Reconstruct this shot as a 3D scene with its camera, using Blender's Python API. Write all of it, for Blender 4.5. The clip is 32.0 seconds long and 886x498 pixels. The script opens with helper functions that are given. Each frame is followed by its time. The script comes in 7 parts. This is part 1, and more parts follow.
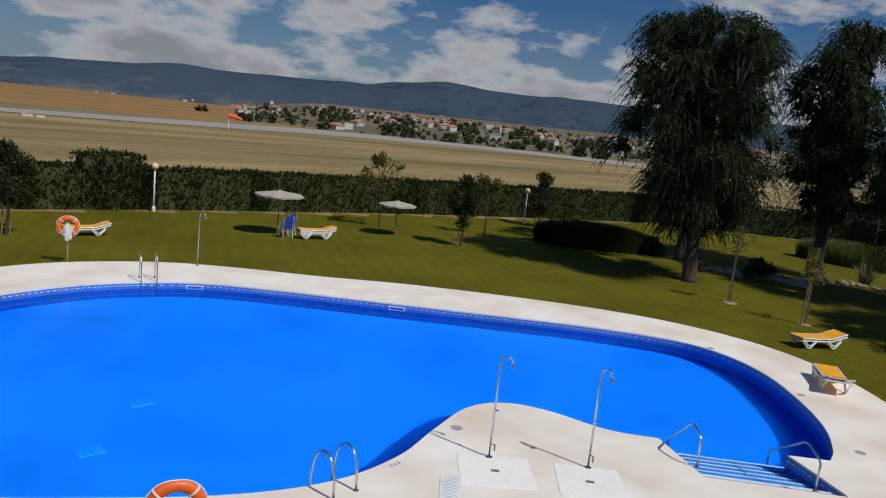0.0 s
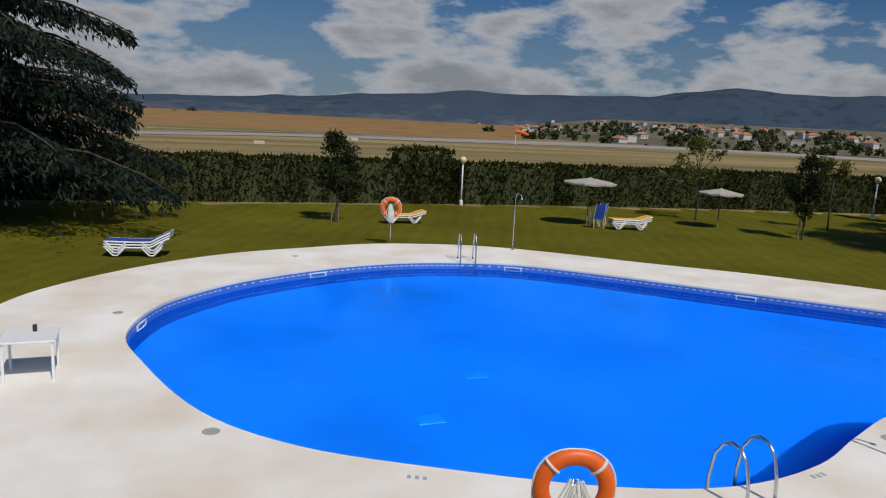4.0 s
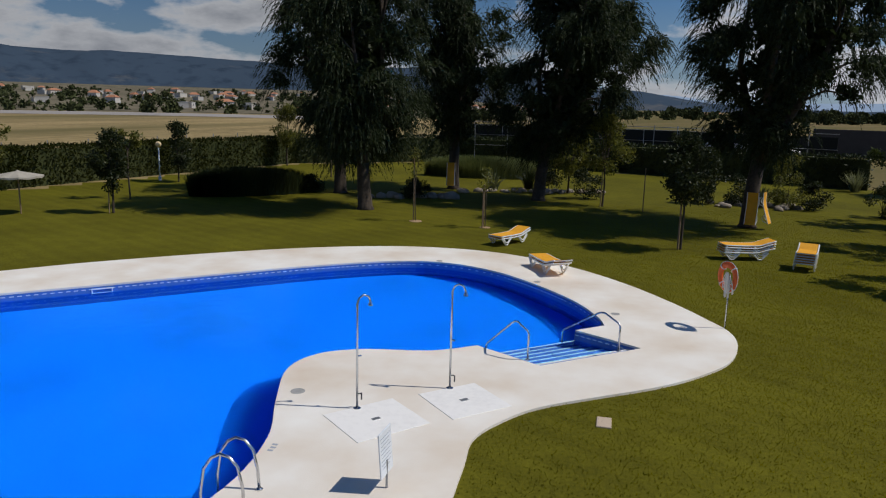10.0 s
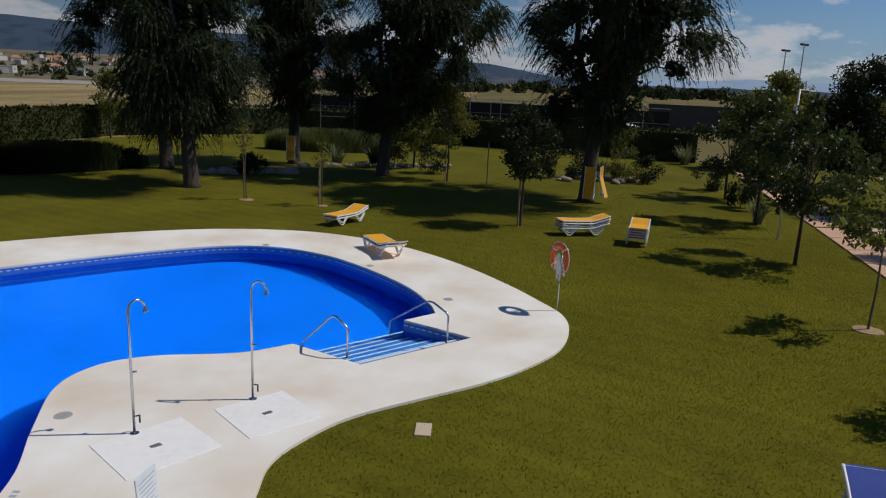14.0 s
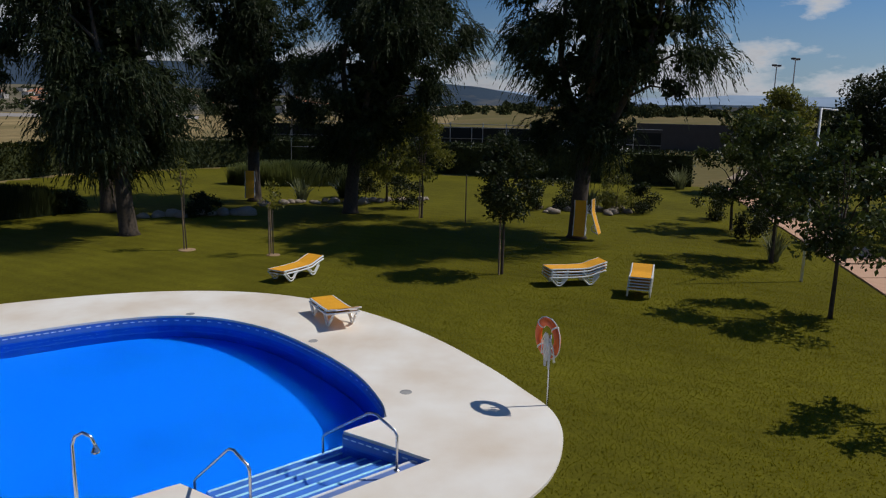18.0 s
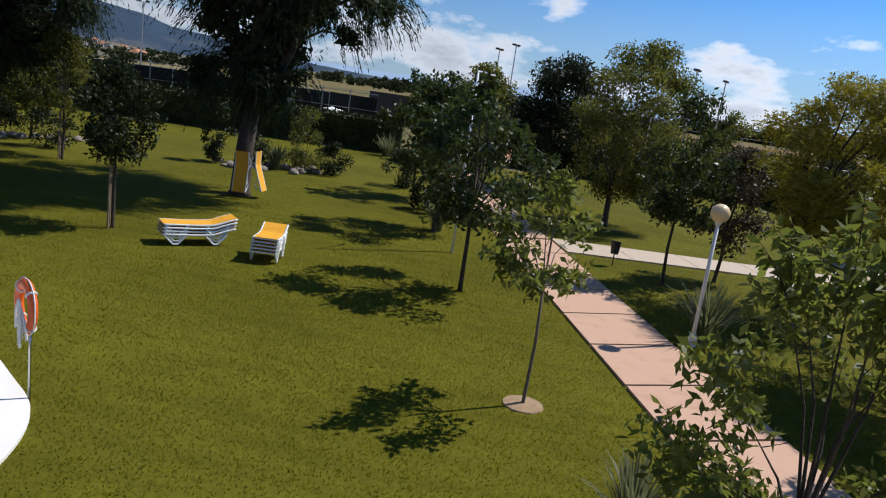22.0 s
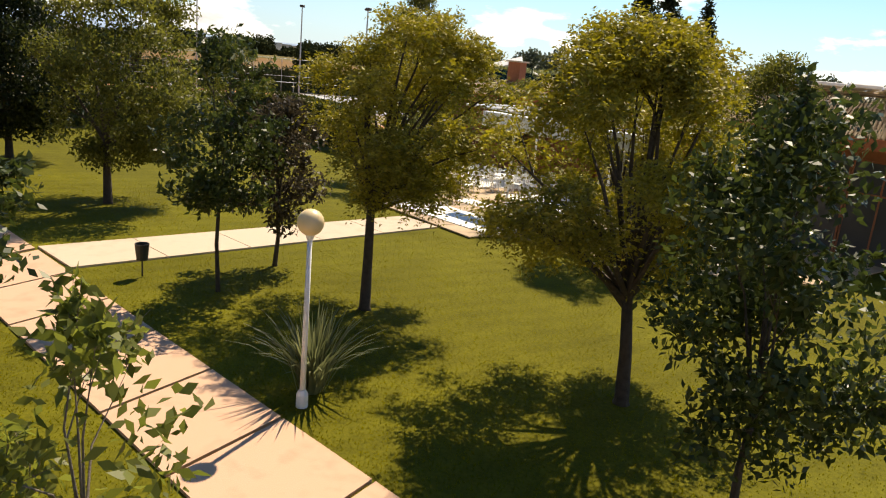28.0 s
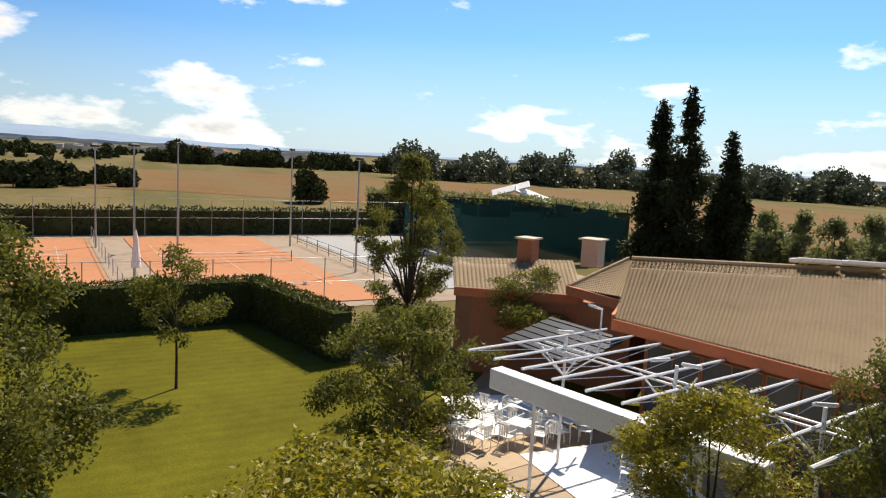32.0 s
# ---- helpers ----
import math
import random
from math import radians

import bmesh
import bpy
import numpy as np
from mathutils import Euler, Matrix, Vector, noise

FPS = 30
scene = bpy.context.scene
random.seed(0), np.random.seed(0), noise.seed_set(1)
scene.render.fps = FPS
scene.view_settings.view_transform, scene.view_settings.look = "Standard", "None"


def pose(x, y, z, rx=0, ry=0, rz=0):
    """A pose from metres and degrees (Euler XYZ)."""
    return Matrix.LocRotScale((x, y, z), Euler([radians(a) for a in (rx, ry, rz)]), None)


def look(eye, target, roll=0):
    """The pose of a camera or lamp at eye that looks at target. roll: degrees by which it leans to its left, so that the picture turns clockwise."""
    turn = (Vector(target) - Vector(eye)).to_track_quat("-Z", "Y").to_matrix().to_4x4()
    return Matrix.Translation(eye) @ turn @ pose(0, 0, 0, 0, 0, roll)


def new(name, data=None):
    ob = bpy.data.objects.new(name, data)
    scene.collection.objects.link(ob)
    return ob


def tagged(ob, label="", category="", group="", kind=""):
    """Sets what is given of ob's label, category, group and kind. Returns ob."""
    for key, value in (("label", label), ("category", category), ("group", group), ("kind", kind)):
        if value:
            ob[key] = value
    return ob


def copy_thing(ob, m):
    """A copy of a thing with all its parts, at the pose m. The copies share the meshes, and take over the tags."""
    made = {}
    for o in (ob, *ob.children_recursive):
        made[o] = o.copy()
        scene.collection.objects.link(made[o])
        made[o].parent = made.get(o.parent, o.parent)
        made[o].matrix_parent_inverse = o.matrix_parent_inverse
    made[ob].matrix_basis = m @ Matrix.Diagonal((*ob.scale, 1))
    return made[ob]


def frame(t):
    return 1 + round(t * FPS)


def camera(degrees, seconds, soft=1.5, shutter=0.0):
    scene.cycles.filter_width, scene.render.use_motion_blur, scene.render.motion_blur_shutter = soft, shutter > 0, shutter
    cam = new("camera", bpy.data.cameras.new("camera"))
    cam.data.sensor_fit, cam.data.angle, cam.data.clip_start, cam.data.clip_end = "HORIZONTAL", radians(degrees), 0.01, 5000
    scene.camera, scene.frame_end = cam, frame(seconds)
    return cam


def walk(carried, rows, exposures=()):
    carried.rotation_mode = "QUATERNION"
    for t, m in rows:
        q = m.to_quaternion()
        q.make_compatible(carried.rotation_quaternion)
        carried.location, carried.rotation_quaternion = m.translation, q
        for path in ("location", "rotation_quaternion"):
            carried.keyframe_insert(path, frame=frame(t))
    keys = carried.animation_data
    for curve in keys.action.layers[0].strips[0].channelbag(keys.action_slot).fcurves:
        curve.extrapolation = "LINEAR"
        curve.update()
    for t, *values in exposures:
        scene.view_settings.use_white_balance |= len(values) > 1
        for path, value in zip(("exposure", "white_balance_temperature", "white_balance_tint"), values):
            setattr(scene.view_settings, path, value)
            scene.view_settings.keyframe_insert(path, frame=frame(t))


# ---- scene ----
cam = camera(62.5, 32.0, 1.15)
PATH = [
    (0, (-7.18, -3.70, 6.31), (-0.28, 3.34, 4.65), 6.15),
    (0.5, (-6.79, -3.03, 6.05), (-1.05, 4.98, 4.37), 6.41),
    (1, (-6.47, -2.53, 5.75), (-1.78, 6.14, 4.03), 5.99),
    (1.5, (-6.36, -2.30, 5.47), (-2.37, 6.70, 3.74), 5.37),
    (2, (-6.43, -2.15, 5.22), (-2.69, 6.96, 3.49), 4.76),
    (2.5, (-6.56, -1.91, 4.97), (-2.80, 7.20, 3.26), 4.40),
    (3, (-6.71, -1.57, 4.73), (-2.95, 7.53, 3.01), 3.67),
    (3.5, (-6.86, -1.19, 4.51), (-3.10, 7.91, 2.77), 3.22),
    (5.5, (-7.30, -0.12, 4.90), (-3.54, 9.02, 3.33), 2.31),
    (6, (-7.39, 0.15, 5.29), (-3.64, 9.29, 3.75), 2.43),
    (6.5, (-7.54, 0.32, 5.62), (-3.63, 9.40, 4.11), 1.96),
    (7, (-7.79, 0.31, 5.80), (-2.92, 8.91, 4.34), 2.00),
    (7.5, (-8.13, 0.16, 5.80), (-1.57, 7.57, 4.38), 1.79),
    (8, (-8.35, 0.16, 5.66), (-0.29, 5.91, 4.25), 1.28),
    (8.5, (-8.38, 0.42, 5.46), (0.75, 4.23, 4.02), 0.98),
    (9, (-8.33, 0.68, 5.30), (1.21, 3.25, 3.75), 1.32),
    (9.5, (-8.30, 0.76, 5.28), (1.28, 3.06, 3.56), 1.39),
    (10, (-8.29, 0.72, 5.37), (1.24, 3.01, 3.42), 1.46),
    (10.5, (-8.25, 0.67, 5.51), (1.23, 2.96, 3.33), 1.27),
    (11, (-8.14, 0.60, 5.64), (1.31, 2.93, 3.34), 1.00),
    (11.5, (-7.95, 0.53, 5.73), (1.48, 2.91, 3.39), 0.68),
    (12, (-7.70, 0.46, 5.72), (1.71, 2.91, 3.37), 0.49),
    (12.5, (-7.39, 0.42, 5.64), (2.02, 2.86, 3.29), 0.39),
    (13, (-7.07, 0.36, 5.54), (2.43, 2.45, 3.22), 1.04),
    (13.5, (-6.80, 0.24, 5.46), (2.84, 1.59, 3.17), 1.78),
    (14, (-6.60, 0.10, 5.38), (3.13, 0.48, 3.12), 2.52),
    (14.5, (-6.41, -0.02, 5.27), (3.33, -0.20, 3.03), 2.62),
    (16.5, (-4.65, -0.18, 5.46), (5.07, -0.16, 3.12), 1.38),
    (17, (-4.00, -0.31, 5.48), (5.74, -0.20, 3.20), 1.53),
    (17.5, (-3.23, -0.38, 5.52), (6.54, -0.19, 3.36), 1.17),
    (18, (-2.39, -0.42, 5.53), (7.41, -0.16, 3.57), 1.07),
    (18.5, (-1.61, -0.54, 5.51), (8.25, -0.18, 3.88), 0.93),
    (19, (-1.03, -0.78, 5.53), (8.87, -0.32, 4.16), 0.56),
    (19.5, (-0.69, -1.10, 5.57), (9.13, -0.64, 3.75), -1.30),
    (20, (-0.49, -1.59, 5.59), (9.31, -1.29, 3.62), -1.56),
    (20.5, (-0.31, -2.44, 5.52), (9.54, -2.54, 3.76), 0.25),
    (21, (-0.07, -3.44, 5.22), (9.80, -4.13, 3.80), 2.55),
    (21.5, (0.10, -4.06, 4.93), (9.82, -5.96, 3.59), 4.53),
    (22, (0.08, -4.24, 4.91), (9.36, -7.32, 2.79), 8.18),
    (22.5, (0.21, -4.46, 4.88), (9.16, -8.25, 2.53), 11.81),
    (23, (0.67, -4.70, 4.76), (9.44, -8.84, 2.31), 12.51),
    (23.5, (1.32, -4.73, 4.67), (10.04, -8.89, 2.09), 8.35),
    (24, (2.08, -4.65, 4.61), (10.98, -8.66, 2.44), 4.13),
    (24.5, (2.78, -4.60, 4.62), (11.86, -8.43, 2.90), 2.00),
    (25, (3.35, -4.65, 4.79), (12.53, -8.34, 3.32), 1.19),
    (25.5, (3.84, -4.76, 5.05), (12.84, -8.85, 3.56), 0.67),
    (26, (4.17, -4.95, 5.23), (12.21, -10.71, 3.74), 1.76),
    (26.5, (4.27, -5.26, 5.34), (10.71, -12.71, 3.60), 4.29),
    (28.5, (6.58, -7.82, 6.11), (11.72, -16.01, 3.57), 5.84),
    (29, (7.33, -9.09, 6.75), (12.46, -17.29, 4.21), 6.90),
    (29.5, (8.13, -10.31, 7.38), (13.34, -18.52, 5.05), 5.96),
    (30, (8.80, -11.29, 7.98), (14.12, -19.58, 6.23), 3.07),
    (30.5, (9.29, -12.09, 8.53), (14.68, -20.38, 7.03), 1.93),
    (31, (9.70, -12.86, 9.05), (15.18, -21.10, 7.63), 2.53),
    (31.5, (10.09, -13.58, 9.55), (15.62, -21.80, 8.21), 3.04),
    (32, (10.50, -14.24, 10.03), (16.06, -22.46, 8.80), 3.00),
]
walk(cam, [(t, look(eye, target, roll)) for t, eye, target, roll in PATH],
     [(0, -0.70, 6600, 10), (7, -0.76, 6600, 10), (12, -0.80, 6550, 10), (14, -0.86, 6550, 10), (18, -0.84, 6550, 10), (20, -0.52, 6500, 10), (21, -0.26, 6200, 10), (22, -0.14, 6100, 10), (23, 0.10, 6550, 10), (25, 0.36, 7350, 10), (26, 0.36, 7600, 10), (29, 0.56, 8600, 10), (30.5, 0.52, 8450, 10), (32, 0.28, 7600, 10)])

# ---- light ----
SUN_ELEV, SUN_AZ = 52.0, 170.0
sun_way = Vector((math.sin(radians(SUN_AZ)) * math.cos(radians(SUN_ELEV)), math.cos(radians(SUN_AZ)) * math.cos(radians(SUN_ELEV)), math.sin(radians(SUN_ELEV))))
sun_data = bpy.data.lights.new("sun", "SUN")
sun_data.energy, sun_data.angle, sun_data.color = 5.0, radians(0.6), (1.0, 0.955, 0.88)
new("sun", sun_data).matrix_world = look(sun_way * 60, (0, 0, 0))

world = bpy.data.worlds.new("sky")
scene.world = world
world.use_nodes = True
wt = world.node_tree
wt.nodes.clear()


def wn(kind, **kw):
    n = wt.nodes.new(kind)
    for k, v in kw.items():
        if k == "op":
            n.operation = v
        elif isinstance(k, str) and k.startswith("i"):
            n.inputs[int(k[1:])].default_value = v
    return n


w_out = wn("ShaderNodeOutputWorld")
w_bg = wn("ShaderNodeBackground")
w_sky = wn("ShaderNodeTexSky")
w_sky.sky_type, w_sky.sun_disc = "NISHITA", False
w_sky.sun_elevation, w_sky.sun_rotation = radians(SUN_ELEV), radians(SUN_AZ)
w_sky.air_density, w_sky.dust_density, w_sky.ozone_density = 1.0, 0.4, 1.5
w_geo = wn("ShaderNodeTexCoord")
w_sep = wn("ShaderNodeSeparateXYZ")
wt.links.new(w_geo.outputs["Generated"], w_sep.inputs[0])
# clouds: flattened heaps in the view direction
w_map = wn("ShaderNodeMapping")
w_map.inputs["Scale"].default_value = (6.4, 6.4, 17.0)
w_map.inputs["Location"].default_value = (3.1, 0.4, 0.0)
wt.links.new(w_geo.outputs["Generated"], w_map.inputs[0])
w_noise = wn("ShaderNodeTexNoise")
w_noise.inputs["Scale"].default_value = 1.0
w_noise.inputs["Detail"].default_value = 9.0
w_noise.inputs["Roughness"].default_value = 0.58
wt.links.new(w_map.outputs[0], w_noise.inputs["Vector"])
# more cloud to the north, a bank low down all round, less overhead
w_bias = wn("ShaderNodeMath", op="MULTIPLY_ADD", i1=0.072, i2=-0.032)
wt.links.new(w_sep.outputs[1], w_bias.inputs[0])
w_bank = wn("ShaderNodeMapRange")
w_bank.inputs[1].default_value, w_bank.inputs[2].default_value = 0.03, 0.16
w_bank.inputs[3].default_value, w_bank.inputs[4].default_value = 0.115, -0.012
wt.links.new(w_sep.outputs[2], w_bank.inputs[0])
w_top = wn("ShaderNodeMapRange")
w_top.inputs[1].default_value, w_top.inputs[2].default_value = 0.35, 0.8
w_top.inputs[3].default_value, w_top.inputs[4].default_value = 0.0, -0.14
wt.links.new(w_sep.outputs[2], w_top.inputs[0])
w_sum = w_noise
for extra in (w_bias, w_bank, w_top):
    w_add = wn("ShaderNodeMath", op="ADD")
    wt.links.new(w_sum.outputs[0], w_add.inputs[0])
    wt.links.new(extra.outputs[0], w_add.inputs[1])
    w_sum = w_add
w_mask = wn("ShaderNodeMapRange")
w_mask.inputs[1].default_value, w_mask.inputs[2].default_value = 0.495, 0.60
w_mask.clamp = True
wt.links.new(w_sum.outputs[0], w_mask.inputs[0])
# thick cloud is greyer below
w_dark = wn("ShaderNodeMapRange")
w_dark.inputs[1].default_value, w_dark.inputs[2].default_value = 0.54, 0.74
wt.links.new(w_sum.outputs[0], w_dark.inputs[0])
w_cc = wn("ShaderNodeMix")
w_cc.data_type = "RGBA"
w_cc.inputs[6].default_value = (14.5, 15.0, 16.0, 1)
w_cc.inputs[7].default_value = (7.4, 8.0, 9.2, 1)
wt.links.new(w_dark.outputs[0], w_cc.inputs[0])
w_mix = wn("ShaderNodeMix")
w_mix.data_type = "RGBA"
wt.links.new(w_mask.outputs[0], w_mix.inputs[0])
# clear sky: deep blue away from the sun, brighter towards it, pale haze low down
w_tint = wn("ShaderNodeVectorMath", op="MULTIPLY")
w_tint.inputs[1].default_value = (0.50, 0.95, 1.52)
wt.links.new(w_sky.outputs[0], w_tint.inputs[0])
w_side = wn("ShaderNodeMapRange")
w_side.inputs[1].default_value, w_side.inputs[2].default_value = 0.35, -0.75
w_side.inputs[3].default_value, w_side.inputs[4].default_value = 0.95, 1.8
wt.links.new(w_sep.outputs[1], w_side.inputs[0])
w_bright = wn("ShaderNodeVectorMath", op="SCALE")
wt.links.new(w_tint.outputs[0], w_bright.inputs[0])
wt.links.new(w_side.outputs[0], w_bright.inputs["Scale"])
w_low = wn("ShaderNodeMapRange")
w_low.inputs[1].default_value, w_low.inputs[2].default_value = 0.16, 0.0
w_low.inputs[3].default_value, w_low.inputs[4].default_value = 0.0, 0.75
wt.links.new(w_sep.outputs[2], w_low.inputs[0])
w_pale = wn("ShaderNodeVectorMath", op="SCALE")
w_pale.inputs[0].default_value = (6.4, 7.8, 9.6)
wt.links.new(w_side.outputs[0], w_pale.inputs["Scale"])
w_haze = wn("ShaderNodeMix")
w_haze.data_type = "RGBA"
wt.links.new(w_low.outputs[0], w_haze.inputs[0])
wt.links.new(w_bright.outputs[0], w_haze.inputs[6])
wt.links.new(w_pale.outputs[0], w_haze.inputs[7])
wt.links.new(w_haze.outputs[2], w_mix.inputs[6])
w_lit = wn("ShaderNodeMapRange")
w_lit.inputs[1].default_value, w_lit.inputs[2].default_value = 0.1, -0.75
w_lit.inputs[3].default_value, w_lit.inputs[4].default_value = 0.95, 1.5
wt.links.new(w_sep.outputs[1], w_lit.inputs[0])
w_cl = wn("ShaderNodeVectorMath", op="SCALE")
wt.links.new(w_cc.outputs[2], w_cl.inputs[0])
wt.links.new(w_lit.outputs[0], w_cl.inputs["Scale"])
wt.links.new(w_cl.outputs[0], w_mix.inputs[7])
wt.links.new(w_mix.outputs[2], w_bg.inputs[0])
w_bg.inputs[1].default_value = 0.05
wt.links.new(w_bg.outputs[0], w_out.inputs[0])


# ---- materials ----
def material(name, base, rough=0.7, metal=0.0, scale=6.0, vary=0.25, second=None, bump=0.0, bump_scale=40.0, island=False, obj_random=0.0, coarse=0.6, spec=None, detail=6.0):
    """A principled surface: two scales of noise between two tones, with fine relief."""
    m = bpy.data.materials.new(name)
    m.use_nodes = True
    t = m.node_tree
    b = t.nodes["Principled BSDF"]
    b.inputs["Roughness"].default_value, b.inputs["Metallic"].default_value = rough, metal
    if spec is not None:
        b.inputs["Specular IOR Level"].default_value = spec
    co = t.nodes.new("ShaderNodeTexCoord")
    n1, n2 = t.nodes.new("ShaderNodeTexNoise"), t.nodes.new("ShaderNodeTexNoise")
    n1.inputs["Scale"].default_value, n2.inputs["Scale"].default_value = scale, scale * 0.07
    n1.inputs["Detail"].default_value = detail
    for n in (n1, n2):
        t.links.new(co.outputs["Object"], n.inputs["Vector"])
    add = t.nodes.new("ShaderNodeMath")
    add.operation = "MULTIPLY_ADD"
    add.inputs[1].default_value = coarse
    t.links.new(n2.outputs[0], add.inputs[0])
    t.links.new(n1.outputs[0], add.inputs[2])
    src = add.outputs[0]
    if island or obj_random:
        r = t.nodes.new("ShaderNodeNewGeometry").outputs["Random Per Island"] if island else t.nodes.new("ShaderNodeObjectInfo").outputs["Random"]
        mad = t.nodes.new("ShaderNodeMath")
        mad.operation = "MULTIPLY_ADD"
        mad.inputs[1].default_value = 0.7 if island else obj_random
        t.links.new(r, mad.inputs[0])
        t.links.new(src, mad.inputs[2])
        src = mad.outputs[0]
    lo = 0.25 + 0.2 * coarse
    ramp = t.nodes.new("ShaderNodeMapRange")
    ramp.inputs[1].default_value, ramp.inputs[2].default_value = lo, lo + 0.5 + (0.6 if island else obj_random)
    t.links.new(src, ramp.inputs[0])
    mix = t.nodes.new("ShaderNodeMix")
    mix.data_type = "RGBA"
    a = [c * (1 - vary) for c in base]
    d = second or [min(1, c * (1 + vary)) for c in base]
    mix.inputs[6].default_value, mix.inputs[7].default_value = (*a, 1), (*d, 1)
    t.links.new(ramp.outputs[0], mix.inputs[0])
    t.links.new(mix.outputs[2], b.inputs["Base Color"])
    if bump:
        n3 = t.nodes.new("ShaderNodeTexNoise")
        n3.inputs["Scale"].default_value, n3.inputs["Detail"].default_value = bump_scale, 4
        t.links.new(co.outputs["Object"], n3.inputs["Vector"])
        bp = t.nodes.new("ShaderNodeBump")
        bp.inputs["Strength"].default_value, bp.inputs["Distance"].default_value = bump, 0.02
        t.links.new(n3.outputs[0], bp.inputs["Height"])
        t.links.new(bp.outputs[0], b.inputs["Normal"])
    return m


def leafy(name, dark, light, rough=0.5, glow=0.35, gloss=0.22):
    """Leaves: tone by leaf and by clump, and light that passes through."""
    m = material(name, dark, rough, scale=0.9, second=light, island=True, coarse=0.5, vary=0.0, spec=gloss)
    t = m.node_tree
    b = t.nodes["Principled BSDF"]
    out = t.nodes["Material Output"]
    tr = t.nodes.new("ShaderNodeBsdfTranslucent")
    src = b.inputs["Base Color"].links[0].from_socket
    hsv = t.nodes.new("ShaderNodeHueSaturation")
    hsv.inputs["Value"].default_value = 1.7
    hsv.inputs["Saturation"].default_value = 1.1
    t.links.new(src, hsv.inputs["Color"])
    t.links.new(hsv.outputs[0], tr.inputs[0])
    mx = t.nodes.new("ShaderNodeMixShader")
    mx.inputs[0].default_value = glow
    t.links.new(b.outputs[0], mx.inputs[1])
    t.links.new(tr.outputs[0], mx.inputs[2])
    t.links.new(mx.outputs[0], out.inputs[0])
    return m


def lawn_material():
    """Mown grass: mower stripes, worn and greener patches, blade-scale grain."""
    m = material("mown_grass", (0.085, 0.080, 0.006), 0.9, scale=17.0, vary=0.15, second=(0.140, 0.129, 0.010), bump=0.3, bump_scale=90.0, coarse=0.25, spec=0.08, detail=11)
    t = m.node_tree
    b = t.nodes["Principled BSDF"]
    src = b.inputs["Base Color"].links[0].from_socket
    co = t.nodes.new("ShaderNodeTexCoord")
    mp = t.nodes.new("ShaderNodeMapping")
    mp.inputs["Rotation"].default_value = (0, 0, 0.45)
    t.links.new(co.outputs["Object"], mp.inputs[0])
    wv = t.nodes.new("ShaderNodeTexWave")
    wv.inputs["Scale"].default_value, wv.inputs["Distortion"].default_value = 0.42, 3.2
    wv.inputs["Detail"].default_value, wv.inputs["Detail Scale"].default_value = 2.0, 0.6
    t.links.new(mp.outputs[0], wv.inputs[0])
    big = t.nodes.new("ShaderNodeTexNoise")
    big.inputs["Scale"].default_value, big.inputs["Detail"].default_value = 0.22, 9
    big.inputs["Roughness"].default_value = 0.68
    t.links.new(co.outputs["Object"], big.inputs[0])
    f = t.nodes.new("ShaderNodeMath")
    f.operation = "MULTIPLY_ADD"
    f.inputs[1].default_value = 0.09
    t.links.new(wv.outputs[0], f.inputs[0])
    t.links.new(big.outputs[0], f.inputs[2])
    rg = t.nodes.new("ShaderNodeMapRange")
    rg.inputs[1].default_value, rg.inputs[2].default_value, rg.inputs[3].default_value, rg.inputs[4].default_value = 0.34, 0.80, 0.72, 1.28
    t.links.new(f.outputs[0], rg.inputs[0])
    mul = t.nodes.new("ShaderNodeVectorMath")
    mul.operation = "SCALE"
    t.links.new(src, mul.inputs[0])
    t.links.new(rg.outputs[0], mul.inputs["Scale"])
    t.links.new(mul.outputs[0], b.inputs["Base Color"])
    return m


def water_material():
    m = bpy.data.materials.new("pool_water")
    m.use_nodes = True
    t = m.node_tree
    t.nodes.clear()
    out = t.nodes.new("ShaderNodeOutputMaterial")
    clear, gloss, mx, fr = (t.nodes.new("ShaderNode" + k) for k in ("BsdfRefraction", "BsdfGlossy", "MixShader", "Fresnel"))
    clear.inputs["IOR"].default_value, clear.inputs["Roughness"].default_value = 1.33, 0.0
    clear.inputs[0].default_value = (0.5, 0.88, 1.0, 1)
    gloss.inputs["Roughness"].default_value = 0.05
    gloss.inputs[0].default_value = (0.12, 0.5, 0.9, 1)
    fr.inputs[0].default_value = 1.2
    co, n, bp = (t.nodes.new("ShaderNode" + k) for k in ("TexCoord", "TexNoise", "Bump"))
    n.inputs["Scale"].default_value, n.inputs["Detail"].default_value = 2.2, 4
    bp.inputs["Strength"].default_value, bp.inputs["Distance"].default_value = 0.12, 0.05
    t.links.new(co.outputs["Object"], n.inputs[0])
    t.links.new(n.outputs[0], bp.inputs["Height"])
    t.links.new(bp.outputs[0], gloss.inputs["Normal"])
    t.links.new(bp.outputs[0], clear.inputs["Normal"])
    t.links.new(bp.outputs[0], fr.inputs["Normal"])
    t.links.new(fr.outputs[0], mx.inputs[0])
    t.links.new(clear.outputs[0], mx.inputs[1])
    t.links.new(gloss.outputs[0], mx.inputs[2])
    t.links.new(mx.outputs[0], out.inputs[0])
    return m


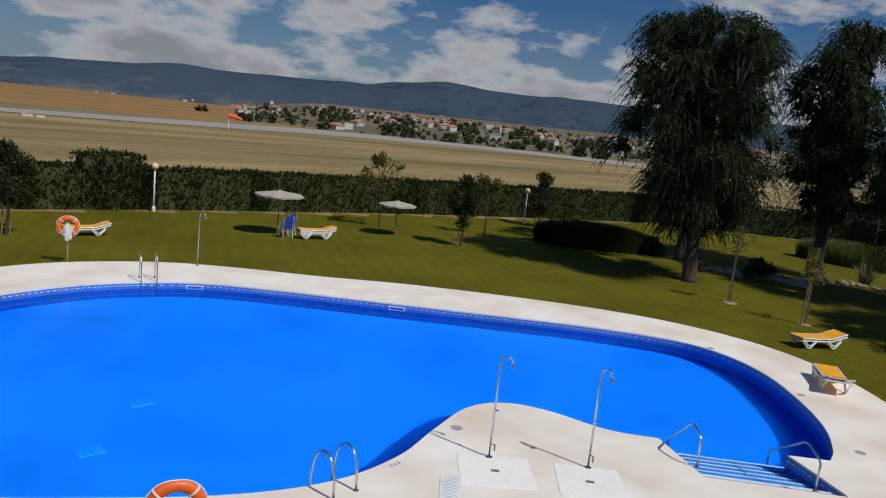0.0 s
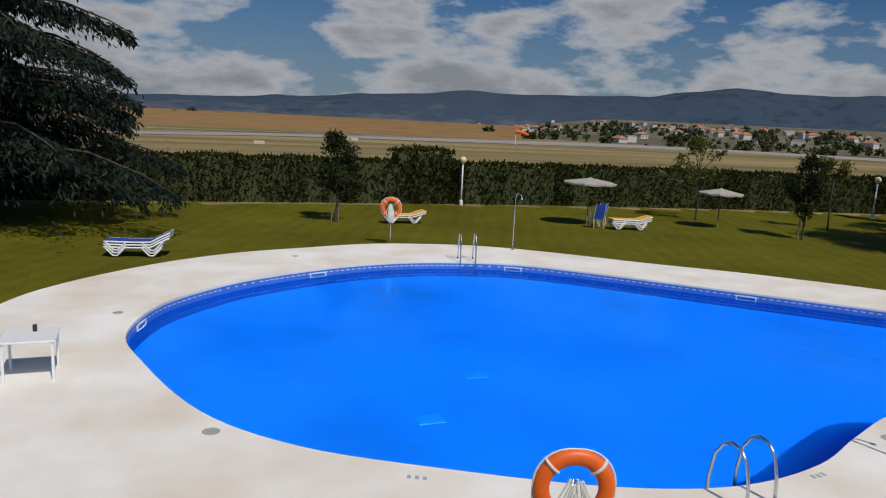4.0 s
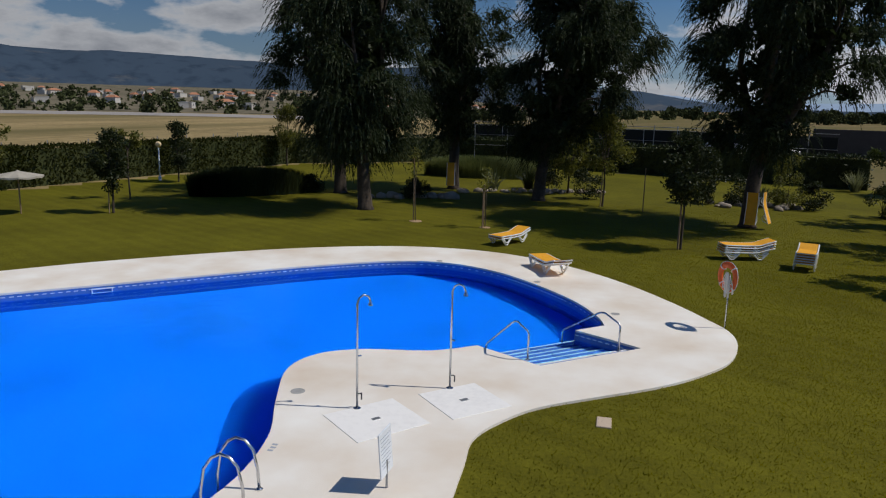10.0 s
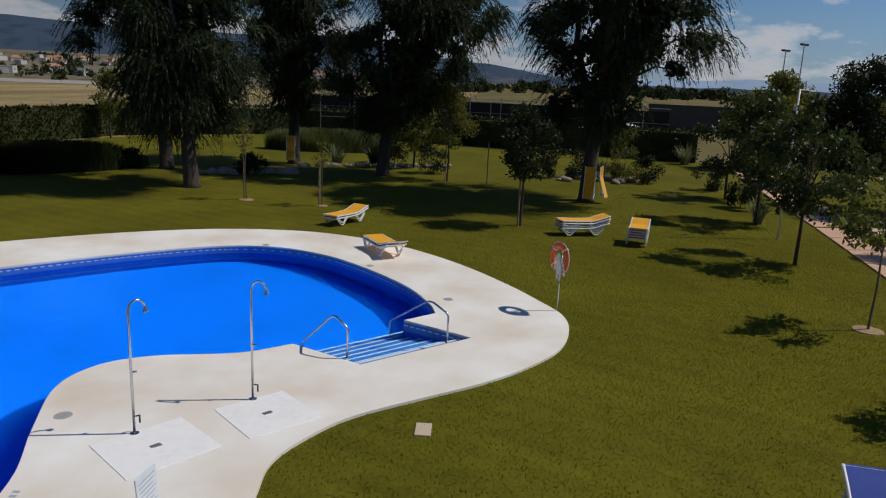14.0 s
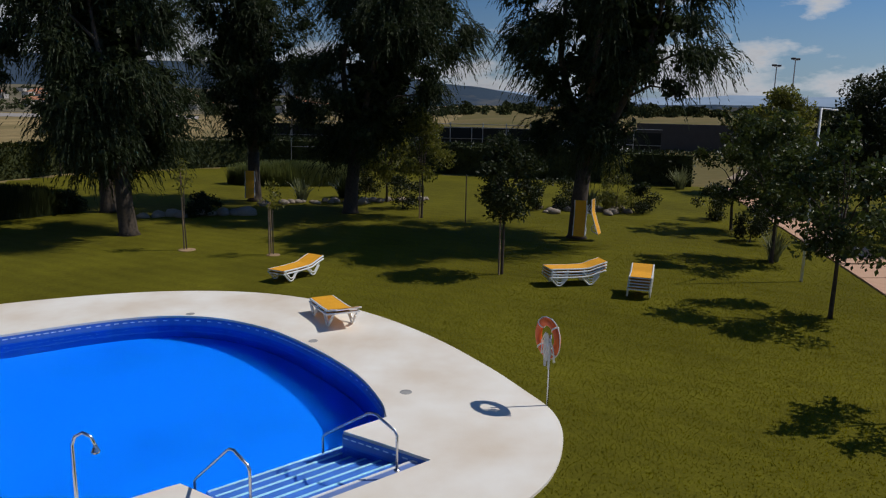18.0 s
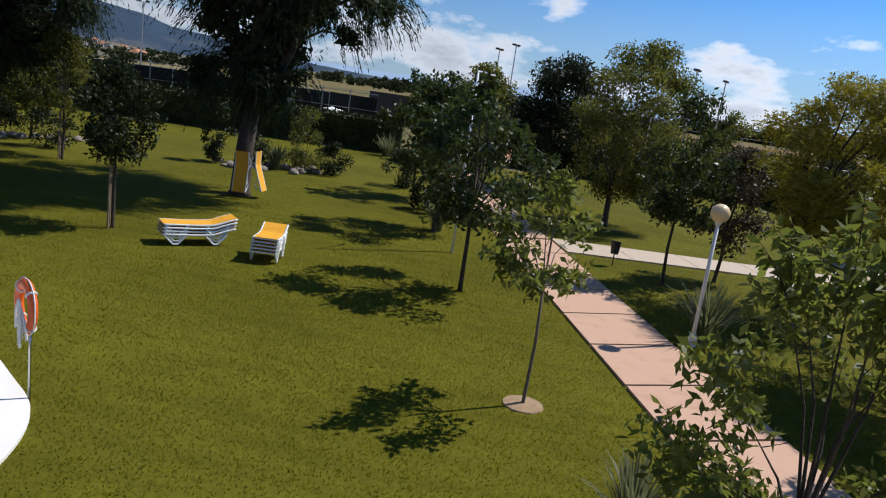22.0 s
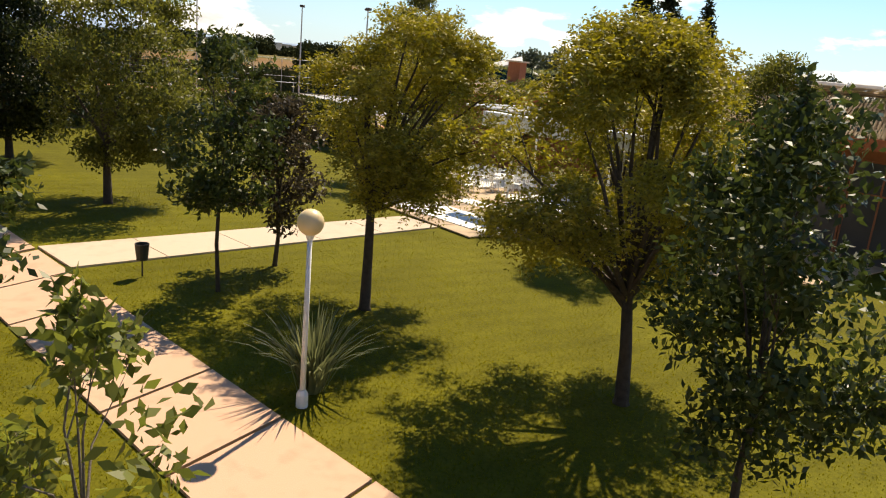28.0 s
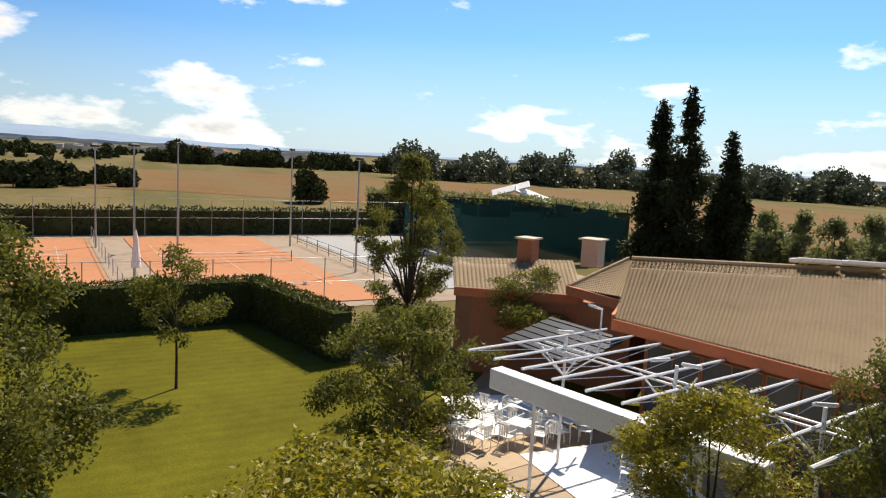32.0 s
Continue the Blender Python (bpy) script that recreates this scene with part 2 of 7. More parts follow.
LAWN = lawn_material()
def field_material(name, dull, gold, green, turn, across=0.035):
    """Dry grass in long drifts: green-grey and golden bands with tufts."""
    m = material(name, dull, 0.95, scale=0.7, vary=0.3, second=gold, bump=0.5, bump_scale=3.0, coarse=0.5, spec=0.05, detail=9)
    t = m.node_tree
    b = t.nodes["Principled BSDF"]
    src = b.inputs["Base Color"].links[0].from_socket
    co, mp, n, rg, mx = (t.nodes.new("ShaderNode" + k) for k in ("TexCoord", "Mapping", "TexNoise", "MapRange", "Mix"))
    mp.vector_type = "TEXTURE"
    mp.inputs["Rotation"].default_value = (0, 0, turn)
    mp.inputs["Scale"].default_value = (12.0, 1.0, 1.0)
    n.inputs["Scale"].default_value, n.inputs["Detail"].default_value = across, 7
    n.inputs["Roughness"].default_value = 0.62
    rg.inputs[1].default_value, rg.inputs[2].default_value = 0.40, 0.60
    mx.data_type = "RGBA"
    mx.inputs[7].default_value = (*green, 1)
    t.links.new(co.outputs["Object"], mp.inputs[0])
    t.links.new(mp.outputs[0], n.inputs[0])
    t.links.new(n.outputs[0], rg.inputs[0])
    t.links.new(rg.outputs[0], mx.inputs[0])
    t.links.new(src, mx.inputs[6])
    t.links.new(mx.outputs[2], b.inputs["Base Color"])
    return m


DRY = field_material("dry_grass_field", (0.21, 0.155, 0.07), (0.39, 0.29, 0.14), (0.165, 0.135, 0.058), 0.12)
MEADOW = field_material("grazed_meadow", (0.15, 0.115, 0.048), (0.22, 0.165, 0.075), (0.125, 0.112, 0.040), -0.6, 0.05)
STUBBLE = field_material("brown_stubble", (0.16, 0.085, 0.032), (0.23, 0.13, 0.055), (0.19, 0.13, 0.06), -0.5, 0.05)
SCRUB = material("hillside_scrub", (0.030, 0.036, 0.022), 1.0, scale=0.05, vary=0.3, second=(0.19, 0.165, 0.115), spec=0.0, detail=10)
BROWN = material("ploughed_field", (0.22, 0.125, 0.05), 0.95, scale=0.05, vary=0.2, second=(0.30, 0.18, 0.075), spec=0.05)
DECK = material("pale_concrete", (0.69, 0.57, 0.435), 0.85, scale=0.55, vary=0.0, second=(0.90, 0.87, 0.80), bump=0.15, bump_scale=60, coarse=0.3, spec=0.2)
TRAY = material("white_concrete", (0.85, 0.83, 0.79), 0.8, scale=9, vary=0.06, bump=0.1, bump_scale=80)
STEPBLUE = material("slate_blue_tile", (0.10, 0.17, 0.50), 0.4, scale=3.0, vary=0.2)
# wall tile darker than the floor's: shade on the walls is painted in
POOLWALL = material("shaded_pool_tile", (0.0, 0.06, 0.33), 0.4, scale=3.0, vary=0.2)
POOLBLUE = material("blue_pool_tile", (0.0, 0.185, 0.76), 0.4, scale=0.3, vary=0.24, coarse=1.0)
BAND = material("pale_blue_tile", (0.14, 0.22, 0.48), 0.3, scale=3, vary=0.15)
INLET = material("pale_inlet_cover", (0.0, 0.26, 0.86), 0.4, scale=6, vary=0.1)
NAVYBAND = material("blue_band_tile", (0.06, 0.155, 0.42), 0.3, scale=3, vary=0.15)
WATER = water_material()
WHITE = material("white_plastic", (0.78, 0.78, 0.76), 0.4, scale=12, vary=0.06)
WMETAL = material("white_painted_metal", (0.76, 0.77, 0.78), 0.45, scale=10, vary=0.08)
ORANGE = material("amber_sling_fabric", (0.80, 0.37, 0.015), 0.75, scale=60, vary=0.14, bump=0.2, bump_scale=300)
BLUEFAB = material("royal_blue_fabric", (0.018, 0.05, 0.28), 0.75, scale=60, vary=0.2, bump=0.2, bump_scale=300)
BUOY = material("orange_plastic", (0.80, 0.13, 0.015), 0.45, scale=14, vary=0.1)
ROPE = material("white_rope", (0.68, 0.66, 0.60), 0.9, scale=80, vary=0.2)
STEEL = material("stainless_steel", (0.55, 0.56, 0.58), 0.22, 1.0, scale=20, vary=0.08)
DARKMETAL = material("dark_metal", (0.05, 0.05, 0.055), 0.5, 0.6, scale=20, vary=0.2)
GREYMETAL = material("galvanised_metal", (0.34, 0.35, 0.36), 0.45, 0.7, scale=15, vary=0.15)
PATHMAT = material("salmon_concrete", (0.50, 0.275, 0.17), 0.88, scale=2.2, vary=0.12, second=(0.60, 0.37, 0.245), bump=0.2, bump_scale=60, coarse=0.9)
TANSLAB = material("tan_terrace_concrete", (0.36, 0.25, 0.155), 0.88, scale=1.6, vary=0.15, second=(0.50, 0.37, 0.245), bump=0.2, bump_scale=60, coarse=0.6, obj_random=0.3)
PALEPATH = material("pale_path_concrete", (0.48, 0.36, 0.25), 0.88, scale=2.2, vary=0.12, second=(0.57, 0.45, 0.33), bump=0.2, bump_scale=60, coarse=0.9)
BARK = material("tree_bark", (0.032, 0.024, 0.017), 0.95, scale=9, vary=0.4, second=(0.075, 0.056, 0.041), bump=1.0, bump_scale=25)
PALEBARK = material("pale_bark", (0.14, 0.11, 0.085), 0.95, scale=12, vary=0.3, bump=0.7, bump_scale=40)
WOOD = material("weathered_stake_wood", (0.23, 0.16, 0.10), 0.9, scale=14, vary=0.3, bump=0.4, bump_scale=50)
STRAW = material("bleached_canvas", (0.36, 0.33, 0.27), 0.9, scale=18, vary=0.2, bump=0.4, bump_scale=60)
GLOBE = material("opal_globe", (0.80, 0.61, 0.34), 0.35, scale=5, vary=0.08)
STONE = material("garden_boulder", (0.24, 0.20, 0.16), 0.9, scale=4, vary=0.35, bump=0.8, bump_scale=12, obj_random=0.3)
TERRACOTTA = material("terracotta_roof_tile", (0.29, 0.20, 0.11), 0.85, scale=9, vary=0.2, second=(0.42, 0.305, 0.18), bump=0.3, bump_scale=60, coarse=0.9)
BRICKRED = material("red_brown_render", (0.34, 0.13, 0.065), 0.85, scale=8, vary=0.15, bump=0.3, bump_scale=50)
# fascia red raised to stand for light bounced up off the terrace
FASCIARED = material("bounce_lit_fascia", (0.52, 0.15, 0.06), 0.7, scale=8, vary=0.12, bump=0.1, bump_scale=50)
CREAM = material("cream_render", (0.55, 0.47, 0.36), 0.9, scale=5, vary=0.1, bump=0.2, bump_scale=50)
CLAY = material("clay_court", (0.40, 0.155, 0.058), 0.95, scale=1.4, vary=0.12, second=(0.50, 0.21, 0.09), coarse=0.9)
DRAINGREY = material("worn_grey_plastic", (0.30, 0.30, 0.29), 0.6, scale=14, vary=0.2, second=(0.40, 0.39, 0.37))
DUSTCLAY = material("clay_apron", (0.26, 0.19, 0.125), 0.95, scale=0.8, vary=0.15, second=(0.36, 0.27, 0.19), coarse=0.7)
GREYCOURT = material("grey_court", (0.34, 0.34, 0.33), 0.9, scale=2, vary=0.12)
GREENNET = material("green_windbreak_net", (0.004, 0.05, 0.042), 0.9, scale=6, vary=0.3)
nt = GREENNET.node_tree
clear, mx = nt.nodes.new("ShaderNodeBsdfTransparent"), nt.nodes.new("ShaderNodeMixShader")
mx.inputs[0].default_value = 0.72
nt.links.new(clear.outputs[0], mx.inputs[1])
nt.links.new(nt.nodes["Principled BSDF"].outputs[0], mx.inputs[2])
nt.links.new(mx.outputs[0], nt.nodes["Material Output"].inputs[0])
BLACKNET = material("black_netting", (0.010, 0.012, 0.010), 0.9, scale=6, vary=0.3)
ASPHALT = material("worn_asphalt", (0.30, 0.27, 0.24), 0.9, scale=0.4, vary=0.15)
SOIL = material("bare_soil", (0.30, 0.20, 0.11), 0.95, scale=12, vary=0.3, bump=0.7, bump_scale=40)
PAPER = material("white_sign_board", (0.72, 0.75, 0.78), 0.4, scale=8, vary=0.05)
GREYINK = material("grey_print", (0.36, 0.39, 0.44), 0.6, scale=8, vary=0.1)
def hill_material():
    """Wooded ridge with pale bare patches and clearings along its foot."""
    # woodland tones pushed to blue: distance haze is put into the colour
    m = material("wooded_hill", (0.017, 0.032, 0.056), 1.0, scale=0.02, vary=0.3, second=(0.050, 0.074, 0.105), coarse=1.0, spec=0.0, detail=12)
    t = m.node_tree
    b = t.nodes["Principled BSDF"]
    src = b.inputs["Base Color"].links[0].from_socket
    co, mp, n, low, rg, mul, mx = (t.nodes.new("ShaderNode" + k) for k in ("TexCoord", "Mapping", "TexNoise", "MapRange", "MapRange", "Math", "Mix"))
    xyz = t.nodes.new("ShaderNodeSeparateXYZ")
    mp.inputs["Scale"].default_value = (1.0, 1.0, 3.0)
    n.inputs["Scale"].default_value, n.inputs["Detail"].default_value = 0.008, 10
    n.inputs["Roughness"].default_value = 0.66
    t.links.new(co.outputs["Object"], mp.inputs[0])
    t.links.new(mp.outputs[0], n.inputs[0])
    t.links.new(co.outputs["Object"], xyz.inputs[0])
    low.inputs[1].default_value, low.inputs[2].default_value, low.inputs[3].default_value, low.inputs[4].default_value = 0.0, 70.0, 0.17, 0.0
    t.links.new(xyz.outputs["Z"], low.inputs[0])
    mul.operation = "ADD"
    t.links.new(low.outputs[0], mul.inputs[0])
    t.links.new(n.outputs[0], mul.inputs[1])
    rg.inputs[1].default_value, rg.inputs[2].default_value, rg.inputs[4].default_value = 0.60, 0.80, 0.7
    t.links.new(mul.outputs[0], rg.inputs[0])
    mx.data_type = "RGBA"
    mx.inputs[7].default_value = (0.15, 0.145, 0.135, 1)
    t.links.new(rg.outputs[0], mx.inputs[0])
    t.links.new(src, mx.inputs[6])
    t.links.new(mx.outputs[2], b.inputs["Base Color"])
    return m


HILL = hill_material()
# pale blue here is air haze painted into the hill colour
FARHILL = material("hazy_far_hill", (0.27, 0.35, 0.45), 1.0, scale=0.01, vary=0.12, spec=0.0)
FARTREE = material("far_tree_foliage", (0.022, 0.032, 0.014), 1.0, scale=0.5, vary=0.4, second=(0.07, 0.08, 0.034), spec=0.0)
HOUSEWHITE = material("far_white_wall", (0.52, 0.48, 0.42), 0.9, scale=1, vary=0.1, obj_random=0.4)
HOUSEROOF = material("far_tile_roof", (0.38, 0.17, 0.09), 0.9, scale=1, vary=0.2, obj_random=0.4)
WINDOWDARK = material("far_window", (0.05, 0.055, 0.06), 0.3, scale=1, vary=0.2)

L_WILLOW = leafy("willow_leaf", (0.005, 0.009, 0.004), (0.044, 0.060, 0.026), glow=0.25, rough=0.55, gloss=0.15)
L_YOUNG = leafy("plum_green_leaf", (0.013, 0.022, 0.006), (0.068, 0.088, 0.024), glow=0.24, rough=0.4)
L_YELLOW = leafy("honey_green_leaf", (0.062, 0.062, 0.010), (0.33, 0.285, 0.046), glow=0.3)
L_PLUM = leafy("light_plum_leaf", (0.034, 0.047, 0.010), (0.175, 0.19, 0.045), glow=0.45, rough=0.4)
L_PURPLE = leafy("purple_leaf", (0.022, 0.017, 0.011), (0.075, 0.060, 0.036), glow=0.25)
L_DARK = leafy("dark_evergreen_leaf", (0.008, 0.013, 0.005), (0.032, 0.042, 0.012), glow=0.2)
L_HEDGE = leafy("cypress_hedge_leaf", (0.008, 0.012, 0.002), (0.040, 0.045, 0.007), glow=0.25, rough=0.6, gloss=0.1)
L_TOPIARY = leafy("clipped_cypress_leaf", (0.020, 0.027, 0.004), (0.095, 0.10, 0.015), glow=0.12)
L_CEDAR = leafy("blue_cedar_needle", (0.008, 0.014, 0.009), (0.030, 0.043, 0.030), glow=0.2, rough=0.6, gloss=0.1)
L_AGAVE = leafy("yucca_blade", (0.05, 0.065, 0.025), (0.19, 0.20, 0.10), glow=0.3)
L_ORCHARD = leafy("silver_orchard_leaf", (0.055, 0.065, 0.022), (0.20, 0.205, 0.09), glow=0.4)
L_GRASS = leafy("tall_grass_blade", (0.05, 0.065, 0.02), (0.15, 0.17, 0.06), glow=0.3)
L_OLIVE = leafy("olive_green_leaf", (0.032, 0.037, 0.008), (0.155, 0.155, 0.036), glow=0.42)
L_LAWN = leafy("lawn_blade", (0.098, 0.089, 0.006), (0.158, 0.145, 0.010), glow=0.6, rough=0.7)
# greens lightened and greyed so the leaf colour carries distance haze
L_FAR = leafy("hazy_wood_leaf", (0.042, 0.055, 0.036), (0.105, 0.122, 0.072), glow=0.15)


# ---- mesh helpers ----
def mesh_of(name, bm, mat, smooth=False):
    me = bpy.data.meshes.new(name)
    bm.normal_update()
    bm.to_mesh(me)
    bm.free()
    me.materials.append(mat)
    if smooth:
        me.polygons.foreach_set("use_smooth", [True] * len(me.polygons))
    return me


def part(name, bm, mat, parent, label="", smooth=False, kind=""):
    ob = new(name, mesh_of(name, bm, mat, smooth))
    ob.parent = parent
    return tagged(ob, label=label, kind=kind)


def solid(name, bm, mat, label, category, group="", kind="", smooth=False):
    return tagged(new(name, mesh_of(name, bm, mat, smooth)), label, category, group, kind)


def thing(name, label, category, group="", kind=""):
    return tagged(new(name), label, category, group, kind)


def box(bm, cx, cy, cz, sx, sy, sz, m=None, bevel=0.0):
    r = bmesh.ops.create_cube(bm, size=1.0)
    bmesh.ops.scale(bm, vec=(sx, sy, sz), verts=r["verts"])
    bmesh.ops.translate(bm, vec=(cx, cy, cz), verts=r["verts"])
    if bevel:
        es = list({e for v in r["verts"] for e in v.link_edges})
        vs = bmesh.ops.bevel(bm, geom=es, offset=bevel, segments=1, affect="EDGES")["verts"]
        r = {"verts": list({v for v in vs} | {v for v in r["verts"] if v.is_valid})}
    if m is not None:
        bmesh.ops.transform(bm, matrix=m, verts=r["verts"])
    return bm


def tube(bm, pts, radii, sides=8, caps=True):
    """A tapered round bar along a line of points."""
    pts = [Vector(p) for p in pts]
    if not hasattr(radii, "__len__"):
        radii = [radii] * len(pts)
    rings, side = [], None
    for i, p in enumerate(pts):
        d = (pts[min(i + 1, len(pts) - 1)] - pts[max(i - 1, 0)]).normalized()
        if side is None:
            side = d.orthogonal().normalized()
        side = (side - d * side.dot(d)).normalized()
        up = d.cross(side)
        rings.append([bm.verts.new(p + radii[i] * (math.cos(a) * side + math.sin(a) * up)) for a in (2 * math.pi * k / sides for k in range(sides))])
    for a, b in zip(rings, rings[1:]):
        for k in range(sides):
            bm.faces.new((a[k], a[(k + 1) % sides], b[(k + 1) % sides], b[k]))
    if caps:
        bm.faces.new(rings[0][::-1])
        bm.faces.new(rings[-1])
    return bm


def lathe(bm, profile, sides=20, m=None):
    """Turns (radius, height) pairs round the upright axis."""
    rings = []
    for r, z in profile:
        rings.append([bm.verts.new((r * math.cos(a), r * math.sin(a), z)) for a in (2 * math.pi * k / sides for k in range(sides))])
    for a, b in zip(rings, rings[1:]):
        for k in range(sides):
            bm.faces.new((a[k], a[(k + 1) % sides], b[(k + 1) % sides], b[k]))
    bm.faces.new(rings[0][::-1])
    bm.faces.new(rings[-1])
    if m is not None:
        bmesh.ops.transform(bm, matrix=m, verts=[v for r in rings for v in r])
    return bm


def torus(bm, big, small, m=None, n=32, k=10):
    rings = [[bm.verts.new(((big + small * math.cos(b)) * math.cos(a), (big + small * math.cos(b)) * math.sin(a), small * math.sin(b)))
              for b in (2 * math.pi * j / k for j in range(k))] for a in (2 * math.pi * i / n for i in range(n))]
    for i in range(n):
        for j in range(k):
            bm.faces.new((rings[i][j], rings[(i + 1) % n][j], rings[(i + 1) % n][(j + 1) % k], rings[i][(j + 1) % k]))
    if m is not None:
        bmesh.ops.transform(bm, matrix=m, verts=[v for r in rings for v in r])
    return bm


def curve(points, closed=True, n=6):
    """A smooth line through control points (Catmull-Rom)."""
    p = [Vector((*q, 0)) for q in points]
    out, c = [], len(p)
    for i in range(c if closed else c - 1):
        a, b = p[i], p[(i + 1) % c]
        z = p[i - 1] if closed or i else a - (b - a)
        d = p[(i + 2) % c] if closed or i + 2 < c else b + (b - a)
        for k in range(n):
            t = k / n
            out.append(0.5 * ((2 * a) + (b - z) * t + (2 * z - 5 * a + 4 * b - d) * t * t + (3 * a - z - 3 * b + d) * t ** 3))
    if not closed:
        out.append(p[-1])
    return [(v.x, v.y) for v in out]


def fill(loops, z, thick=0.0, bm=None):
    """A flat sheet with holes between closed lines, with a turned-down edge."""
    bm = bm or bmesh.new()
    es = []
    for loop in loops:
        vs = [bm.verts.new((x, y, z)) for x, y in loop]
        es += [bm.edges.new((vs[i], vs[(i + 1) % len(vs)])) for i in range(len(vs))]
        if thick:
            low = [bm.verts.new((x, y, z - thick)) for x, y in loop]
            for i in range(len(vs)):
                j = (i + 1) % len(vs)
                bm.faces.new((vs[i], low[i], low[j], vs[j]))
    bmesh.ops.triangle_fill(bm, edges=es, use_beauty=True, normal=(0, 0, 1))
    flat = [f for f in bm.faces if abs(f.calc_center_median().z - z) < 1e-5 and len(f.verts) == 3]
    bm.normal_update()
    bmesh.ops.reverse_faces(bm, faces=[f for f in flat if f.normal.z < 0])
    return bm


def strip(bm, line, z0, z1, flip=False):
    """An upright band along a closed line."""
    a = [bm.verts.new((x, y, z0)) for x, y in line]
    b = [bm.verts.new((x, y, z1)) for x, y in line]
    for i in range(len(line)):
        j = (i + 1) % len(line)
        f = (a[i], a[j], b[j], b[i])
        bm.faces.new(f[::-1] if flip else f)
    return bm


def inside(x, y, poly):
    r, j = False, len(poly) - 1
    for i in range(len(poly)):
        (a, b), (c, d) = poly[i], poly[j]
        if (b > y) != (d > y) and x < (c - a) * (y - b) / (d - b) + a:
            r = not r
        j = i
    return r


def offset(line, d):
    """A closed line moved inwards (counter-clockwise lines, d > 0)."""
    out, n = [], len(line)
    for i in range(n):
        (ax, ay), (bx, by) = line[i - 1], line[(i + 1) % n]
        l = math.hypot(bx - ax, by - ay) or 1
        out.append((line[i][0] - (by - ay) / l * d, line[i][1] + (bx - ax) / l * d))
    return out


def area(line):
    return 0.5 * sum(line[i - 1][0] * line[i][1] - line[i][0] * line[i - 1][1] for i in range(len(line)))


# ---- foliage helpers ----
def blades_mesh(name, verts, mat):
    """One mesh of four-cornered leaves from an (n, 4, 3) array."""
    n = len(verts)
    me = bpy.data.meshes.new(name)
    me.vertices.add(n * 4)
    me.vertices.foreach_set("co", np.ascontiguousarray(verts, dtype=np.float32).ravel())
    me.loops.add(n * 4)
    me.loops.foreach_set("vertex_index", np.arange(n * 4, dtype=np.int32))
    me.polygons.add(n)
    me.polygons.foreach_set("loop_start", np.arange(0, n * 4, 4, dtype=np.int32))
    me.update(calc_edges=True)
    me.materials.append(mat)
    return me


def leaves(rng, pos, size, aspect=0.5, droop=0.3, way=None):
    """Leaf blades at the given places: pointed quads, each with its own turn."""
    n = len(pos)
    d = rng.normal(size=(n, 3)) if way is None else way + rng.normal(size=(n, 3)) * 0.45
    d[:, 2] -= droop
    d /= np.linalg.norm(d, axis=1, keepdims=True)
    s = np.cross(d, rng.normal(size=(n, 3)))
    s /= np.linalg.norm(s, axis=1, keepdims=True) + 1e-9
    up = np.cross(d, s)
    ln = (size * rng.uniform(0.6, 1.35, n))[:, None]
    w = ln * aspect * 0.5
    mid = pos + d * ln * 0.45 + up * ln * 0.08
    return np.stack([pos, mid + s * w, pos + d * ln, mid - s * w], 1)


def fronds(rng, pos, d, count, length, size, aspect):
    """Feathery leaves: leaflets in two rows along an arching stalk that starts at each place."""
    n = len(pos)
    ax = d * 0.8 + rng.normal(size=(n, 3)) * 0.55
    ax[:, 2] += 0.1
    ax /= np.linalg.norm(ax, axis=1, keepdims=True)
    side = np.cross(ax, rng.normal(size=(n, 3)) * 0.35 + np.array((0.0, 0.0, 1.0)))
    side /= np.linalg.norm(side, axis=1, keepdims=True) + 1e-9
    ln = length * rng.uniform(0.7, 1.3, n)[:, None]
    out = []
    for k in range(count):
        u = (k // 2 + 0.6) / (count / 2)
        at = pos + ax * ln * u
        at[:, 2] -= 0.42 * ln[:, 0] * u * u
        w = side * (1 if k % 2 else -1) + ax * 0.55
        w[:, 2] -= 0.25
        out.append(leaves(rng, at, size * (1.15 - 0.45 * u), aspect, 0.0, w * 1.6))
    return np.concatenate(out)


def clumps(rng, blobs, n, fill_in=0.45):
    """Places in and on a set of (x, y, z, rx, rz) clumps, denser near the skin."""
    blobs = np.array(blobs, float)
    wgt = blobs[:, 3] ** 2
    pick = rng.choice(len(blobs), n, p=wgt / wgt.sum())
    d = rng.normal(size=(n, 3))
    d /= np.linalg.norm(d, axis=1, keepdims=True)
    r = rng.uniform(0, 1, n) ** fill_in
    b = blobs[pick]
    return b[:, :3] + d * r[:, None] * np.stack([b[:, 3], b[:, 3], b[:, 4]], 1), d


def crown_blobs(rng, x, y, z0, z1, radius, count, size, top=0.8, power=0.8, flat=0.75, start=0.10):
    """Clump centres that fill an uneven egg-shaped crown."""
    out = []
    for _ in range(count):
        u = rng.uniform(0, 1)
        prof = math.sin(math.pi * min(1.0, (u * (0.96 - start) + start))) ** power
        if u > 0.6:
            prof *= 1 - (u - 0.6) * (1 - top) / 0.4
        a, r = rng.uniform(0, 2 * math.pi), radius * prof * math.sqrt(rng.uniform(0.15, 1.0))
        s = size * rng.uniform(0.6, 1.25)
        out.append((x + r * math.cos(a), y + r * math.sin(a), z0 + (z1 - z0) * u, s, s * flat))
    return out


